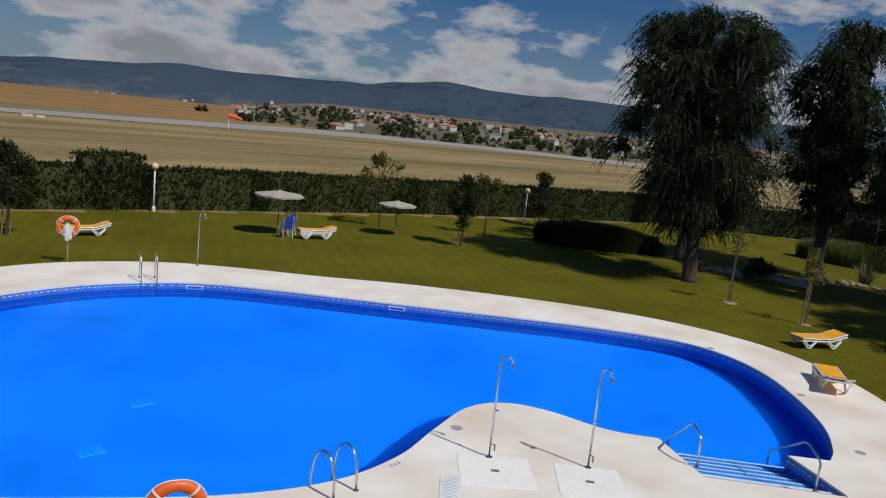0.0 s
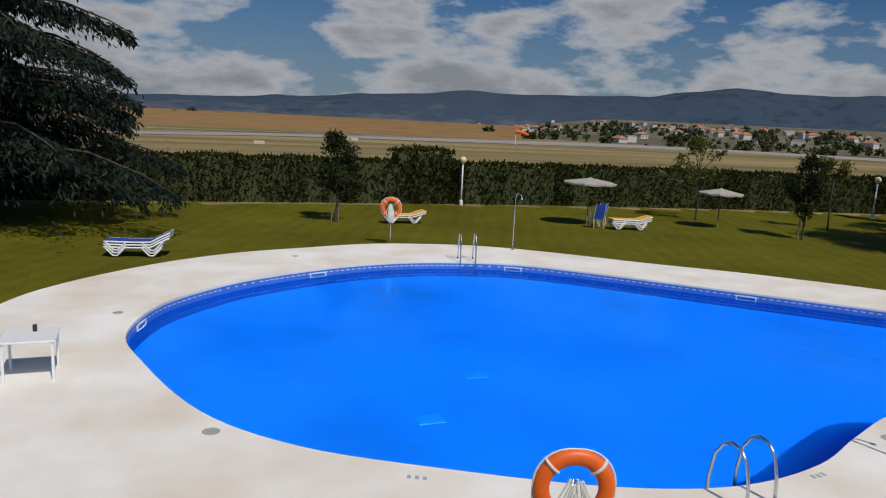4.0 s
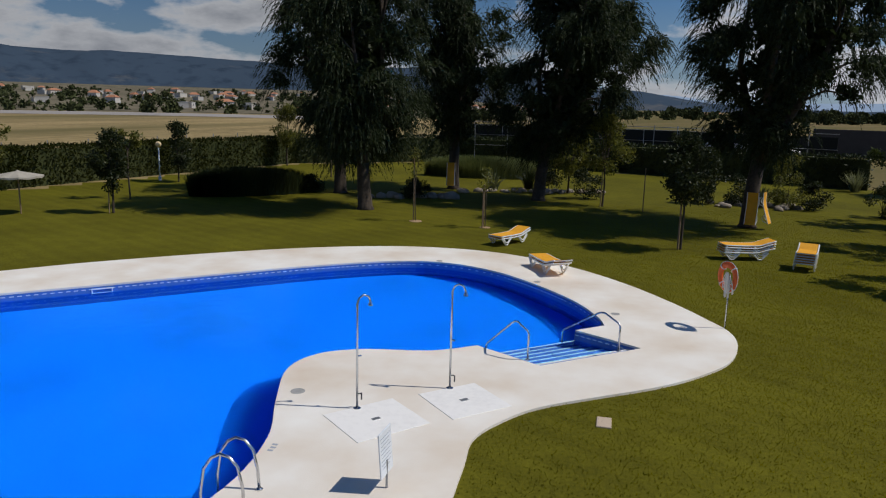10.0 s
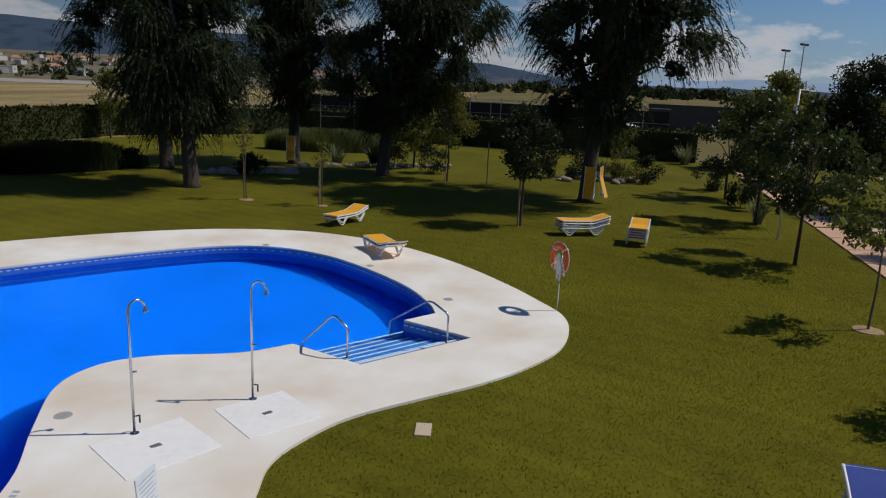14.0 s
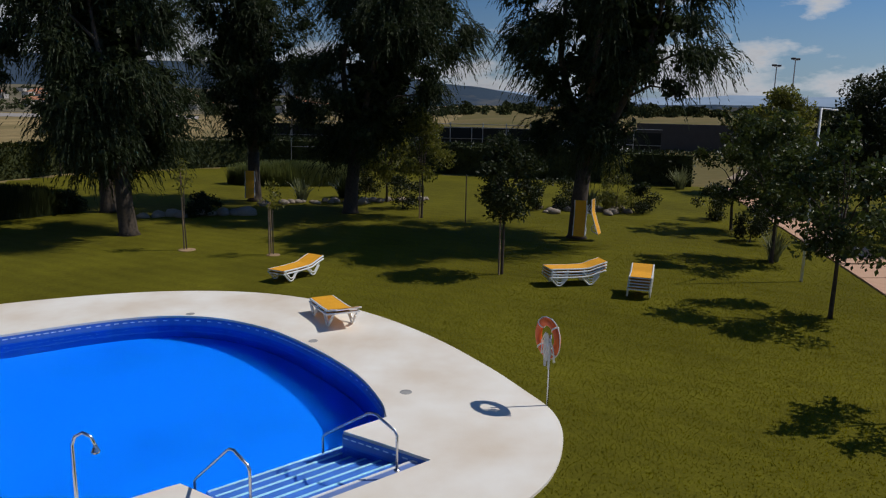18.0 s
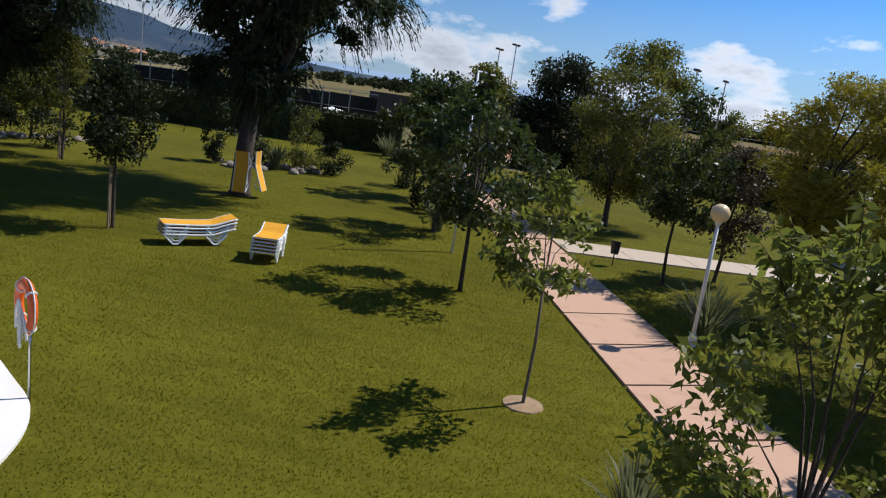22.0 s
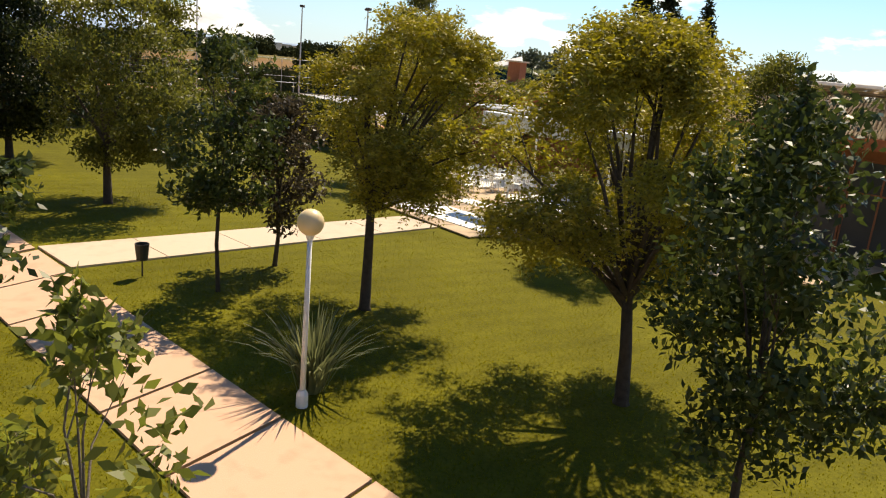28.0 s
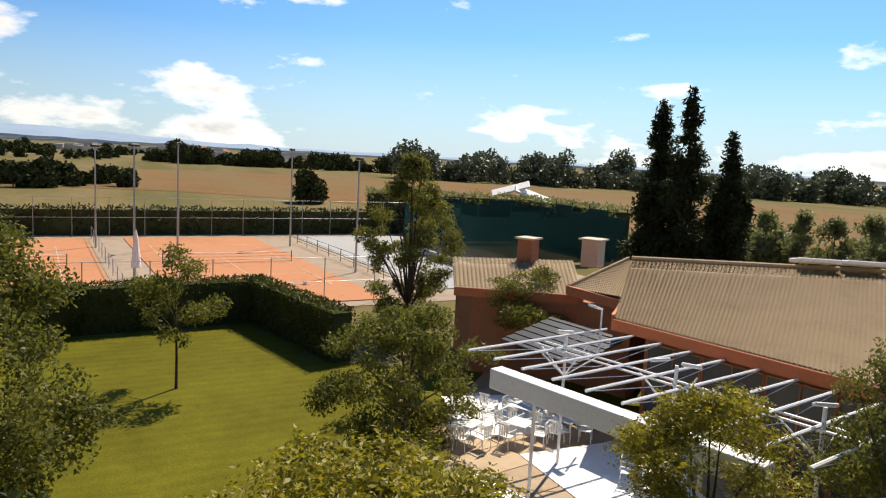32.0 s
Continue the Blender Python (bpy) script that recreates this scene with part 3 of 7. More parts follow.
def wood(rng, base, fork, blobs, r0, limbs=7, lean=(0, 0), sides=8, twigs=1, order=None):
    """A tapered trunk that forks into limbs which end in the clumps."""
    bm = bmesh.new()
    bx, by = base
    mid = Vector((bx + lean[0] * 0.5 + rng.normal() * 0.03, by + lean[1] * 0.5 + rng.normal() * 0.03, fork * 0.5))
    top = Vector((bx + lean[0], by + lean[1], fork))
    tube(bm, [(bx, by, -0.08), (bx, by, 0.05), mid, top], [r0 * 1.45, r0 * 1.1, r0 * 0.9, r0 * 0.75], sides)
    order = rng.permutation(len(blobs))[:limbs] if order is None else order
    for i in order:
        e = Vector(blobs[i][:3])
        start = top - Vector((0, 0, rng.uniform(0, 0.12) * fork))
        m1 = start.lerp(e, 0.45) + Vector((rng.normal() * 0.08, rng.normal() * 0.08, (e.z - start.z) * 0.12))
        tube(bm, [start, m1, e], [r0 * 0.5, r0 * 0.3, r0 * 0.07], 6, False)
        for _ in range(twigs):
            q = e + Vector([max(-1.2, min(1.2, v)) for v in (rng.normal(), rng.normal(), rng.normal() * 0.6)]) * blobs[i][3]
            tube(bm, [m1.lerp(e, 0.5), q], [r0 * 0.16, r0 * 0.04], 4, False)
    return bm


def tree(name, seed, base, z0, z1, radius, leaf_mat, label, category="tree", flat=0.75, r0=0.06, count=26, clump=0.55, n=5000, leaf=0.12, aspect=0.5, droop=0.3,
         bark=BARK, limbs=9, lean=(0, 0), group="", top=0.8, shift=(0, 0), power=0.8, fill_in=0.45, twigs=1, frond=0, shoots=0, reach=0.9, fork=0.0):
    rng = np.random.default_rng(seed)
    ob = thing(name, label, category, group)
    blobs = crown_blobs(rng, base[0] + lean[0] + shift[0], base[1] + lean[1] + shift[1], z0, z1, radius, count, clump, top, power, flat)
    pos, d = clumps(rng, blobs, n, fill_in)
    order = rng.permutation(len(blobs))[:limbs]
    bm = wood(rng, base, fork or z0 + 0.12 * (z1 - z0), blobs, r0, limbs, lean, twigs=twigs, order=order)
    verts = fronds(rng, pos, d, 8, frond, leaf, aspect) if frond else leaves(rng, pos, leaf, aspect, droop)
    # long leafy shoots that stand out of the crown
    cx, cy, cz = base[0] + lean[0] + shift[0], base[1] + lean[1] + shift[1], z0 + 0.3 * (z1 - z0)
    for k in range(shoots):
        bx, by, bz, s, _ = blobs[order[k % len(order)]]
        way = Vector((bx - cx, by - cy, max(0.0, bz - cz) * 0.5)).normalized() + Vector((rng.normal() * 0.3, rng.normal() * 0.3, rng.uniform(0.3, 1.1)))
        way.normalize()
        ln, a = reach * rng.uniform(0.55, 1.1), Vector((bx, by, bz))
        pts = [a + way * ln * u - Vector((0, 0, 0.22 * ln * u * u)) for u in (0, 0.35, 0.7, 1.0)]
        tube(bm, pts, [r0 * 0.16, r0 * 0.12, r0 * 0.08, 0.003], 4, False)
        u = np.linspace(0.12, 1, int(16 * ln / reach) + 8)[:, None]
        p = np.array(a) + np.array(way) * ln * u - np.array((0, 0, 0.22 * ln)) * u * u
        verts = np.concatenate([verts, leaves(rng, p, leaf, aspect, 0.35, np.array(way) * 0.4 + rng.normal(size=(len(p), 3)) * 0.6)])
    part("trunk", bm, bark, ob, smooth=True)
    c = new("crown", blades_mesh("crown", verts, leaf_mat))
    c.parent = ob
    return ob

# ---- setting: ground, deck, pool ----
POOL_SOFT = [(9.75, 0.85), (10.5, 1.05), (11.9, 1.75), (13.5, 3.05), (14.8, 4.5), (15.5, 6.2), (15.2, 8.0), (13.6, 10.3), (11.2, 12.9), (8.8, 15.4), (6.4, 17.9), (4.4, 19.7), (2.6, 20.45), (0.6, 20.7), (-1.6, 20.3),
             (-3.7, 19.4), (-5.2, 18.4), (-6.7, 16.7), (-7.4, 14.5), (-7.1, 12.6), (-6.3, 10.1), (-5.1, 8.5), (-3.3, 7.25), (-1.5, 6.25), (0.1, 5.8), (1.7, 5.95), (3.1, 6.5), (4.6, 7.0), (5.6, 6.8), (6.2, 6.0), (6.6, 4.5), (7.25, 3.6)]
POOL = curve(POOL_SOFT, False, 6) + [(6.36, 2.08), (8.2, -0.01), (8.72, 0.82), (9.12, 1.52)]
DECK_PTS = [(10.2, -2.15), (11.2, -1.7), (12.5, -1.0), (14.3, 0.2), (16.0, 1.75), (17.4, 3.7), (18.05, 5.9), (17.8, 8.5), (16.6, 11.2), (14.4, 14.2), (11.5, 17.3), (9.0, 19.4), (6.8, 21.5), (4.7, 23.1), (2.6, 23.85), (0.4, 24.1), (-1.9, 23.6), (-4.3, 22.9), (-6.4, 21.7),
            (-8.2, 20.1), (-9.6, 18.3), (-10.3, 16.4), (-10.55, 14.4), (-10.4, 12.6), (-9.8, 10.2), (-9.0, 8.2), (-7.8, 6.9), (-5.8, 5.0), (-3.2, 3.4), (-0.8, 2.7), (1.5, 2.7), (2.6, 2.75), (3.45, 2.4), (4.2, 1.85), (5.0, 0.85), (5.8, -0.2), (6.7, -1.1), (7.8, -1.85), (9.1, -2.2)]
DECKLINE = curve(DECK_PTS, True, 6)
LAWN_EDGE = [(-70, 36.0), (-14, 36.4), (6, 36.2), (15.4, 35.2), (27, 33.6), (37, 31.2), (50, 28), (60, 16), (55, 0), (50.5, -13.5), (46.8, -34.0), (42.6, -42.4), (34.0, -39.4), (26, -46), (-70, -52)]
HX, HY = 3.0, 11.0


def rim(angle, line):
    """How far a closed line lies from the pool's middle in one direction."""
    c, s, best = math.cos(angle), math.sin(angle), 1.0
    for i in range(len(line)):
        (ax, ay), (bx, by) = line[i - 1], line[i]
        ax, ay, bx, by = ax - HX, ay - HY, bx - HX, by - HY
        den = (bx - ax) * s - (by - ay) * c
        if abs(den) > 1e-9:
            u = (ay * c - ax * s) / den
            if 0 <= u <= 1:
                best = max(best, (ax + u * (bx - ax)) * c + (ay + u * (by - ay)) * s)
    return best


def land(x, y):
    """Height of the land: level garden, then a gentle fall to the northern plain."""
    r = math.hypot(x - HX, y - HY)
    north = max(0.0, min(1.0, (y + 10) / 40))
    return -0.010 * north * max(0.0, min(r, 620) - 60) - 0.02


def build_ground():
    bm = bmesh.new()
    angles = [2 * math.pi * k / 240 for k in range(240)]
    steps = [0.0] + [1.4 * k for k in range(1, 46)] + [75, 90, 115, 150, 200, 260, 340, 450, 600, 900, 1400, 2200, 3400, 4700]
    rims = [rim(a, DECKLINE) - 0.25 for a in angles]
    rings = []
    for s in steps:
        ring = []
        for a, r in zip(angles, rims):
            x, y = HX + (r + s) * math.cos(a), HY + (r + s) * math.sin(a)
            ring.append(bm.verts.new((x, y, land(x, y))))
        rings.append(ring)
    for i, (a, b) in enumerate(zip(rings, rings[1:])):
        for k in range(240):
            j = (k + 1) % 240
            f = bm.faces.new((a[k], b[k], b[j], a[j]))
            c = f.calc_center_median()
            f.material_index = 0 if inside(c.x, c.y, LAWN_EDGE) else (1 if c.y > 5 else 2)
    ob = solid("ground", bm, LAWN, "mown green garden lawn and dry golden fields beyond the hedge", "ground", kind="structure", smooth=True)
    ob.data.materials.append(DRY)
    ob.data.materials.append(MEADOW)


build_ground()

solid("pavement_pool_deck", fill([DECKLINE, POOL], 0.03, 0.12), DECK, "pale cream concrete pool deck, stained and sun-bleached", "pool deck", kind="structure")

BASIN = thing("swimming_pool", "kidney-shaped swimming pool lined with bright blue tiles", "pool", kind="structure")
inner = offset(POOL, 0.02 if area(POOL) > 0 else -0.02)
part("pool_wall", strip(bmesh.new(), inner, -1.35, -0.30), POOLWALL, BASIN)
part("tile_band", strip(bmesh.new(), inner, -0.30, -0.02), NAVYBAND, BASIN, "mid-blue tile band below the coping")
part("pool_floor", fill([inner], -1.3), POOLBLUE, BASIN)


def band_tiles():
    """Small white tiles in a row along the band."""
    vs = []
    for i in range(len(inner)):
        (ax, ay), (bx, by) = inner[i - 1], inner[i]
        l = math.hypot(bx - ax, by - ay)
        ux, uy = (bx - ax) / max(l, 1e-6), (by - ay) / max(l, 1e-6)
        k = int(l / 0.16)
        for j in range(k):
            s = (j + 0.2) * l / k
            px, py = ax + ux * s - uy * 0.004, ay + uy * s + ux * 0.004
            for z in (-0.10,):
                o = 0.0
                x, y = px + ux * o, py + uy * o
                vs.append([(x, y, z), (x + ux * 0.11, y + uy * 0.11, z), (x + ux * 0.11, y + uy * 0.11, z + 0.025), (x, y, z + 0.025)])
    ob = new("mosaic_row", blades_mesh("mosaic_row", np.array(vs), WHITE))
    ob.parent = BASIN
    tagged(ob, "row of small white mosaic tiles", kind="stuff")


band_tiles()
wtr = solid("water", fill([offset(POOL, 0.03 if area(POOL) > 0 else -0.03)], -0.19), WATER, "clear calm blue pool water with faint ripples", "water", kind="structure")
wtr.visible_shadow = False

for x, y in ((-0.81, 12.07), (-2.46, 10.31)):
    bm = bmesh.new()
    box(bm, x, y, -1.285, 0.5, 0.36, 0.03, None, 0.01)
    part("floor_inlet", bm, INLET, BASIN, "pale blue inlet cover on the pool floor")

# pool steps: treads go down from the deck edge into the water
sa, sb = Vector((6.36, 2.08, 0)), Vector((8.2, -0.01, 0))
along = (sb - sa).normalized()
into = Vector((-along.y, along.x, 0))
for k in range(7):
    bm = bmesh.new()
    wid = (sb - sa).length
    top = -0.10 - 0.13 * k
    m = Matrix.Translation(sa) @ Matrix.Rotation(math.atan2(along.y, along.x), 4, "Z")
    box(bm, wid * 0.5, 0.02 + 0.30 * k + 0.17, top - 0.4, wid - 0.02, 0.33, 0.8, m)
    part("step_tread", bm, STEPBLUE if k else BAND, BASIN)
    bm = bmesh.new()
    box(bm, wid * 0.5, 0.02 + 0.30 * k + 0.315, top + 0.006, wid - 0.06, 0.05, 0.012, m)
    part("step_nosing", bm, WHITE, BASIN, "white tile nosing")

# skimmer mouths along the far side
for x, y in ((9.15, 15.2), (4.2, 20.0), (-2.33, 20.2), (-7.25, 15.6)):
    bm = bmesh.new()
    near = min(range(len(inner)), key=lambda i: (inner[i][0] - x) ** 2 + (inner[i][1] - y) ** 2)
    (px, py), (ax, ay), (bx, by) = inner[near], inner[near - 1], inner[(near + 1) % len(inner)]
    m = Matrix.Translation((px, py, -0.16)) @ Matrix.Rotation(math.atan2(by - ay, bx - ax), 4, "Z")
    for q in ((0, 0.01, 0.075, 0.56, 0.05, 0.03), (0, 0.01, -0.075, 0.56, 0.05, 0.03), (-0.265, 0.01, 0, 0.03, 0.05, 0.13), (0.265, 0.01, 0, 0.03, 0.05, 0.13)):
        box(bm, *q, m)
    solid("pool_skimmer", bm, WHITE, "white plastic skimmer mouth in the pool wall", "skimmer", "pool skimmers")


# ---- paths and terrace ----
def slab_row(name, a, b, c, d, k, mat, label):
    """Concrete bays between two edges a-b and c-d, split by open joints."""
    row = thing(name, label, "path", kind="structure")
    a, b, c, d = (Vector((*p, 0)) for p in (a, b, c, d))
    for i in range(k):
        t0, t1 = i / k + 0.0012, (i + 1) / k - 0.0012
        bm = bmesh.new()
        q = [a.lerp(b, t0), c.lerp(d, t0), c.lerp(d, t1), a.lerp(b, t1)]
        top = [bm.verts.new((p.x, p.y, 0.035)) for p in q]
        low = [bm.verts.new((p.x, p.y, -0.05)) for p in q]
        bm.faces.new(top)
        for j in range(4):
            bm.faces.new((top[j], low[j], low[(j + 1) % 4], top[(j + 1) % 4]))
        bmesh.ops.recalc_face_normals(bm, faces=bm.faces)
        part("path_slab", bm, mat, row)


slab_row("path_garden", (-6.0, -8.75), (24.0, -14.2), (-6.3, -10.85), (24.3, -16.4), 14, PATHMAT, "salmon-pink concrete garden path in bays")
slab_row("path_garden_west", (-34.0, -3.7), (-6.15, -8.73), (-34.3, -5.8), (-6.45, -10.83), 13, PATHMAT, "salmon-pink concrete garden path running on west")
slab_row("path_garden_far", (24.15, -14.23), (49.5, -18.4), (24.45, -16.42), (49.5, -20.8), 10, PATHMAT, "salmon-pink concrete path towards the hedge gap")
slab_row("path_branch", (22.45, -16.2), (19.6, -27.9), (24.6, -16.55), (21.4, -28.3), 5, PALEPATH, "pale concrete side path between lawns")

TERR = [(18.2, -28.2), (23.2, -29.3), (27.6, -43.6), (20.4, -43.2), (6.0, -39.0), (8.0, -31.6)]
terrace = solid("pavement_terrace", fill([TERR], 0.03, 0.12), SOIL, "tan concrete terrace in large slabs beside the pavilion", "terrace", kind="structure")
slab_mesh = None
for i in range(-10, 11):
    for j in range(-10, 11):
        c, s = math.cos(-1.88), math.sin(-1.88)
        x, y = 18.0 + i * 2.32 * c - j * 1.72 * s, -36.0 + i * 2.32 * s + j * 1.72 * c
        if not all(inside(x + u * c - v * s, y + u * s + v * c, TERR) for u, v in ((-1.1, -0.8), (1.1, -0.8), (1.1, 0.8), (-1.1, 0.8), (0, 0))):
            if not inside(x, y, TERR):
                continue
        if slab_mesh is None:
            bm = bmesh.new()
            box(bm, 0, 0, 0, 2.28, 1.68, 0.05, None, 0.008)
            slab_mesh = mesh_of("terrace_slab", bm, TANSLAB)
        sl = new("terrace_slab", slab_mesh)
        sl.matrix_world = Matrix.Translation((x, y, 0.035)) @ Matrix.Rotation(-1.88, 4, "Z")
        sl.parent = terrace
bm = bmesh.new()
for cx, cy, sx, sy, a in ((24.0, -39.0, 4.4, 4.0, -0.75), (18.4, -36.3, 4.8, 4.0, -0.55), (20.1, -29.9, 5.6, 2.0, -0.22), (19.6, -32.6, 4.6, 0.9, -0.2)):
    box(bm, 0, 0, 0.075, sx, sy, 0.03, Matrix.Translation((cx, cy, 0)) @ Matrix.Rotation(a, 4, "Z"))
solid("pavement_slab", bm, TRAY, "white concrete slabs laid on the terrace", "slab", kind="structure")


# ---- hedges ----
def hedge(name, pts, height, depth, mat, label, seed, density=150, leaf=0.16, rough=0.16, name_cat="hedge"):
    rng = np.random.default_rng(seed)
    ob = thing(name, label, name_cat)
    core, quads = bmesh.new(), []
    for (ax, ay), (bx, by) in zip(pts, pts[1:]):
        l = math.hypot(bx - ax, by - ay)
        ang = math.atan2(by - ay, bx - ax)
        m = Matrix.Translation((ax, ay, 0)) @ Matrix.Rotation(ang, 4, "Z")
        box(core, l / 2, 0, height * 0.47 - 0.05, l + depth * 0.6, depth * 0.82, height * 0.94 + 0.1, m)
        n = int(density * l * (2 * height + depth))
        u = rng.uniform(-depth * 0.4, l + depth * 0.4, n)
        sidepick = rng.uniform(0, 2 * height + depth, n)
        v = np.where(sidepick < height, -depth / 2, np.where(sidepick < 2 * height, depth / 2, rng.uniform(-depth / 2, depth / 2, n)))
        w = np.where(sidepick < 2 * height, rng.uniform(0, height, n), height)
        wob = np.sin(u * 1.7 + seed) * 0.5 + np.sin(u * 4.1 + 2 * seed) * 0.35 + rng.normal(size=n) * 0.45
        v = v + np.sign(v + 1e-6) * wob * rough * 0.6
        w = w * (1 + wob * rough * 0.22 / max(height, 0.5))
        p = np.stack([ax + u * math.cos(ang) - v * math.sin(ang), ay + u * math.sin(ang) + v * math.cos(ang), np.maximum(w, 0.02)], 1)
        quads.append(leaves(rng, p, leaf, 0.42, -0.7))
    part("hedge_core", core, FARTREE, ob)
    c = new("hedge_foliage", blades_mesh("hedge_foliage", np.concatenate(quads), mat))
    c.parent = ob
    return ob


hedge("hedge_north", [(-46, 37.4), (-14, 38.0), (3, 37.4), (9, 37.2), (15.6, 36.4), (27.3, 34.9), (37.3, 32.6), (50.5, 29)], 2.2, 1.5, L_HEDGE, "long clipped green cypress hedge along the field fence", 3, density=85, leaf=0.24, rough=0.3)
hedge("hedge_bush", [(6.2, 37.3), (8.2, 37.2)], 2.85, 1.7, L_HEDGE, "taller bush standing up out of the clipped hedge", 6, density=130, leaf=0.24, rough=0.5)
hedge("hedge_east", [(50.5, 29), (60.8, 16.5), (56.4, 0.4), (50.6, -16.4)], 2.3, 1.3, L_DARK, "tall dark clipped hedge closing the lawn", 4, density=45, leaf=0.28)
hedge("hedge_court", [(50.5, -25.6), (46.9, -34.3), (43.2, -43.2), (34.0, -40.3)], 2.55, 1.2, L_TOPIARY, "flat-topped dark clipped hedge round the lawn", 5, density=110, leaf=0.17, rough=0.08)

# ---- trees ----
CROWN = ((0, 0.35), (0.12, 0.7), (0.3, 0.95), (0.5, 1.0), (0.74, 0.97), (0.9, 0.8), (1, 0.45))
UMBRELLA = ((0, 0.28), (0.1, 0.42), (0.2, 0.58), (0.33, 0.85), (0.46, 1.0), (0.7, 0.95), (0.88, 0.7), (1, 0.3))


def willow(seed, base, z0, z1, radius, n, label, shift=(0, 0), profile=CROWN):
    """Rising limbs, a lobed crown of loose clumps and long arching sprays on its skin."""
    rng = np.random.default_rng(seed)
    ob = thing("willow_tree", label, "tree", "tall willows on the lawn")
    us, ws = [p[0] for p in profile], [p[1] for p in profile]

    def axis(u):
        k = min(1.0, u * 2.2)
        return base[0] + shift[0] * k, base[1] + shift[1] * k

    blobs, skin = [], []
    for _ in range(int(34 * radius)):
        u = rng.uniform(0, 1) ** 0.9
        a = rng.uniform(0, 2 * math.pi)
        z = z0 + (z1 - z0) * u
        lobe = 0.92 + 0.5 * noise.noise((1.4 * math.cos(a), 1.4 * math.sin(a), z * 0.33 + seed * 3.1))
        q = math.sqrt(rng.uniform(0.12, 1.0))
        r = radius * float(np.interp(u, us, ws)) * lobe * q
        cx, cy = axis(u)
        t = rng.uniform(0.5, 1.0)
        b = (cx + r * math.cos(a), cy + r * math.sin(a), z, t, t * 0.85)
        blobs.append(b)
        if q > 0.62 or u > 0.85:
            skin.append(b)
    # trunk, rising limbs and boughs
    bm = bmesh.new()
    fork = z0 * 0.9
    lean = Vector((shift[0] * 0.12, shift[1] * 0.12, 0))
    foot = Vector((base[0], base[1], 0))
    top = foot + lean + Vector((0, 0, fork))
    tube(bm, [foot + Vector((0, 0, -0.1)), foot + Vector((0, 0, 0.12)), foot + lean * 0.5 + Vector((0.05, 0.04, fork * 0.5)), top], [0.52, 0.38, 0.33, 0.31], 12)
    stems = []
    for k in range(4):
        a = 2 * math.pi * (k + 0.3 * rng.uniform()) / 4 + seed
        cx, cy = axis(1)
        e = Vector((cx + 0.42 * radius * math.cos(a), cy + 0.42 * radius * math.sin(a), z0 + (z1 - z0) * rng.uniform(0.72, 0.92)))
        m1 = top.lerp(e, 0.4) + Vector((0.16 * radius * math.cos(a), 0.16 * radius * math.sin(a), 0.3))
        tube(bm, [top - Vector((0, 0, 0.25)), m1, e], [0.22, 0.14, 0.03], 7, False)
        stems.append((m1, e))
    for i in rng.permutation(len(skin))[:26]:
        e = Vector(skin[i][:3])
        m1, tip = min(stems, key=lambda p: (p[0] - e).length)
        start = top.lerp(m1, rng.uniform(0.3, 1.0)) if e.z < m1.z + 1 else m1.lerp(tip, min(0.7, (e.z - m1.z) / max(tip.z - m1.z, 1) * 0.6))
        tube(bm, [start, start.lerp(e, 0.5) + Vector((0, 0, 0.35)), e], [0.075, 0.05, 0.015], 5, False)
    part("trunk", bm, BARK, ob, "thick furrowed trunk", smooth=True)
    # loose leaves of the clumps
    pos, _ = clumps(rng, blobs, int(n * 0.42), 0.55)
    sets = [leaves(rng, pos, 0.24, 0.24, 0.8)]
    # sprays that arch out of the skin and hang
    m, k = n // 13, 13
    at, d = clumps(rng, skin, m, 0.15)
    cen = np.array([axis(0.5)[0], axis(0.5)[1]])
    out = at[:, :2] - cen
    out /= np.linalg.norm(out, axis=1, keepdims=True) + 1e-6
    way = np.stack([out[:, 0] * 0.75 + d[:, 0] * 0.5, out[:, 1] * 0.75 + d[:, 1] * 0.5, 0.25 + 0.3 * d[:, 2]], 1)
    ln = rng.uniform(0.25, 0.9, m)
    f = np.linspace(0.05, 1, k)[None, :, None]
    drop = np.array((0, 0, -1.0))
    p = at[:, None, :] + way[:, None, :] * ln[:, None, None] * f + drop * (ln[:, None, None] * 1.25 * f * f)
    tang = way[:, None, :] + drop * 2.5 * f
    sets.append(leaves(rng, p.reshape(-1, 3), 0.19, 0.2, 0.2, tang.reshape(-1, 3) * 1.3))
    # shaded inner foliage round the limbs
    q, _ = clumps(rng, [(bx, by, bz, t * 0.7, v * 0.7) for bx, by, bz, t, v in blobs], n // 4, 0.9)
    sets.append(leaves(rng, q, 0.34, 0.5, 0.3))
    core = [(*axis(u), z0 + (z1 - z0) * u, radius * 0.42 * float(np.interp(u, us, ws)), 0.9) for u in (0.1, 0.2, 0.32, 0.45, 0.58, 0.7, 0.82)]
    q, _ = clumps(rng, core, n // 9, 0.6)
    sets.append(leaves(rng, q, 0.5, 0.5, 0.3))
    c = new("crown", blades_mesh("crown", np.concatenate(sets), L_WILLOW))
    c.parent = ob
    return ob


willow(11, (26.8, 13.3), 2.6, 12.7, 4.0, 50000, "tall dense dark green willow with a forked trunk", (-0.4, 0.9))
willow(12, (32.7, 17.0), 3.0, 13.3, 2.9, 24000, "tall dark green willow behind its larger neighbour")
willow(13, (37.8, 11.2), 3.0, 13.9, 2.8, 30000, "tall narrow dark willow with a lounger against its trunk")
willow(14, (34.2, 5.3), 2.9, 14.4, 3.8, 48000, "tall broad dark green willow on the lawn", (0, -2.0))
willow(15, (28.5, -5.3), 3.5, 15.6, 5.3, 54000, "largest spreading willow with loungers leaning on its trunk", (0.2, -1.5), UMBRELLA)

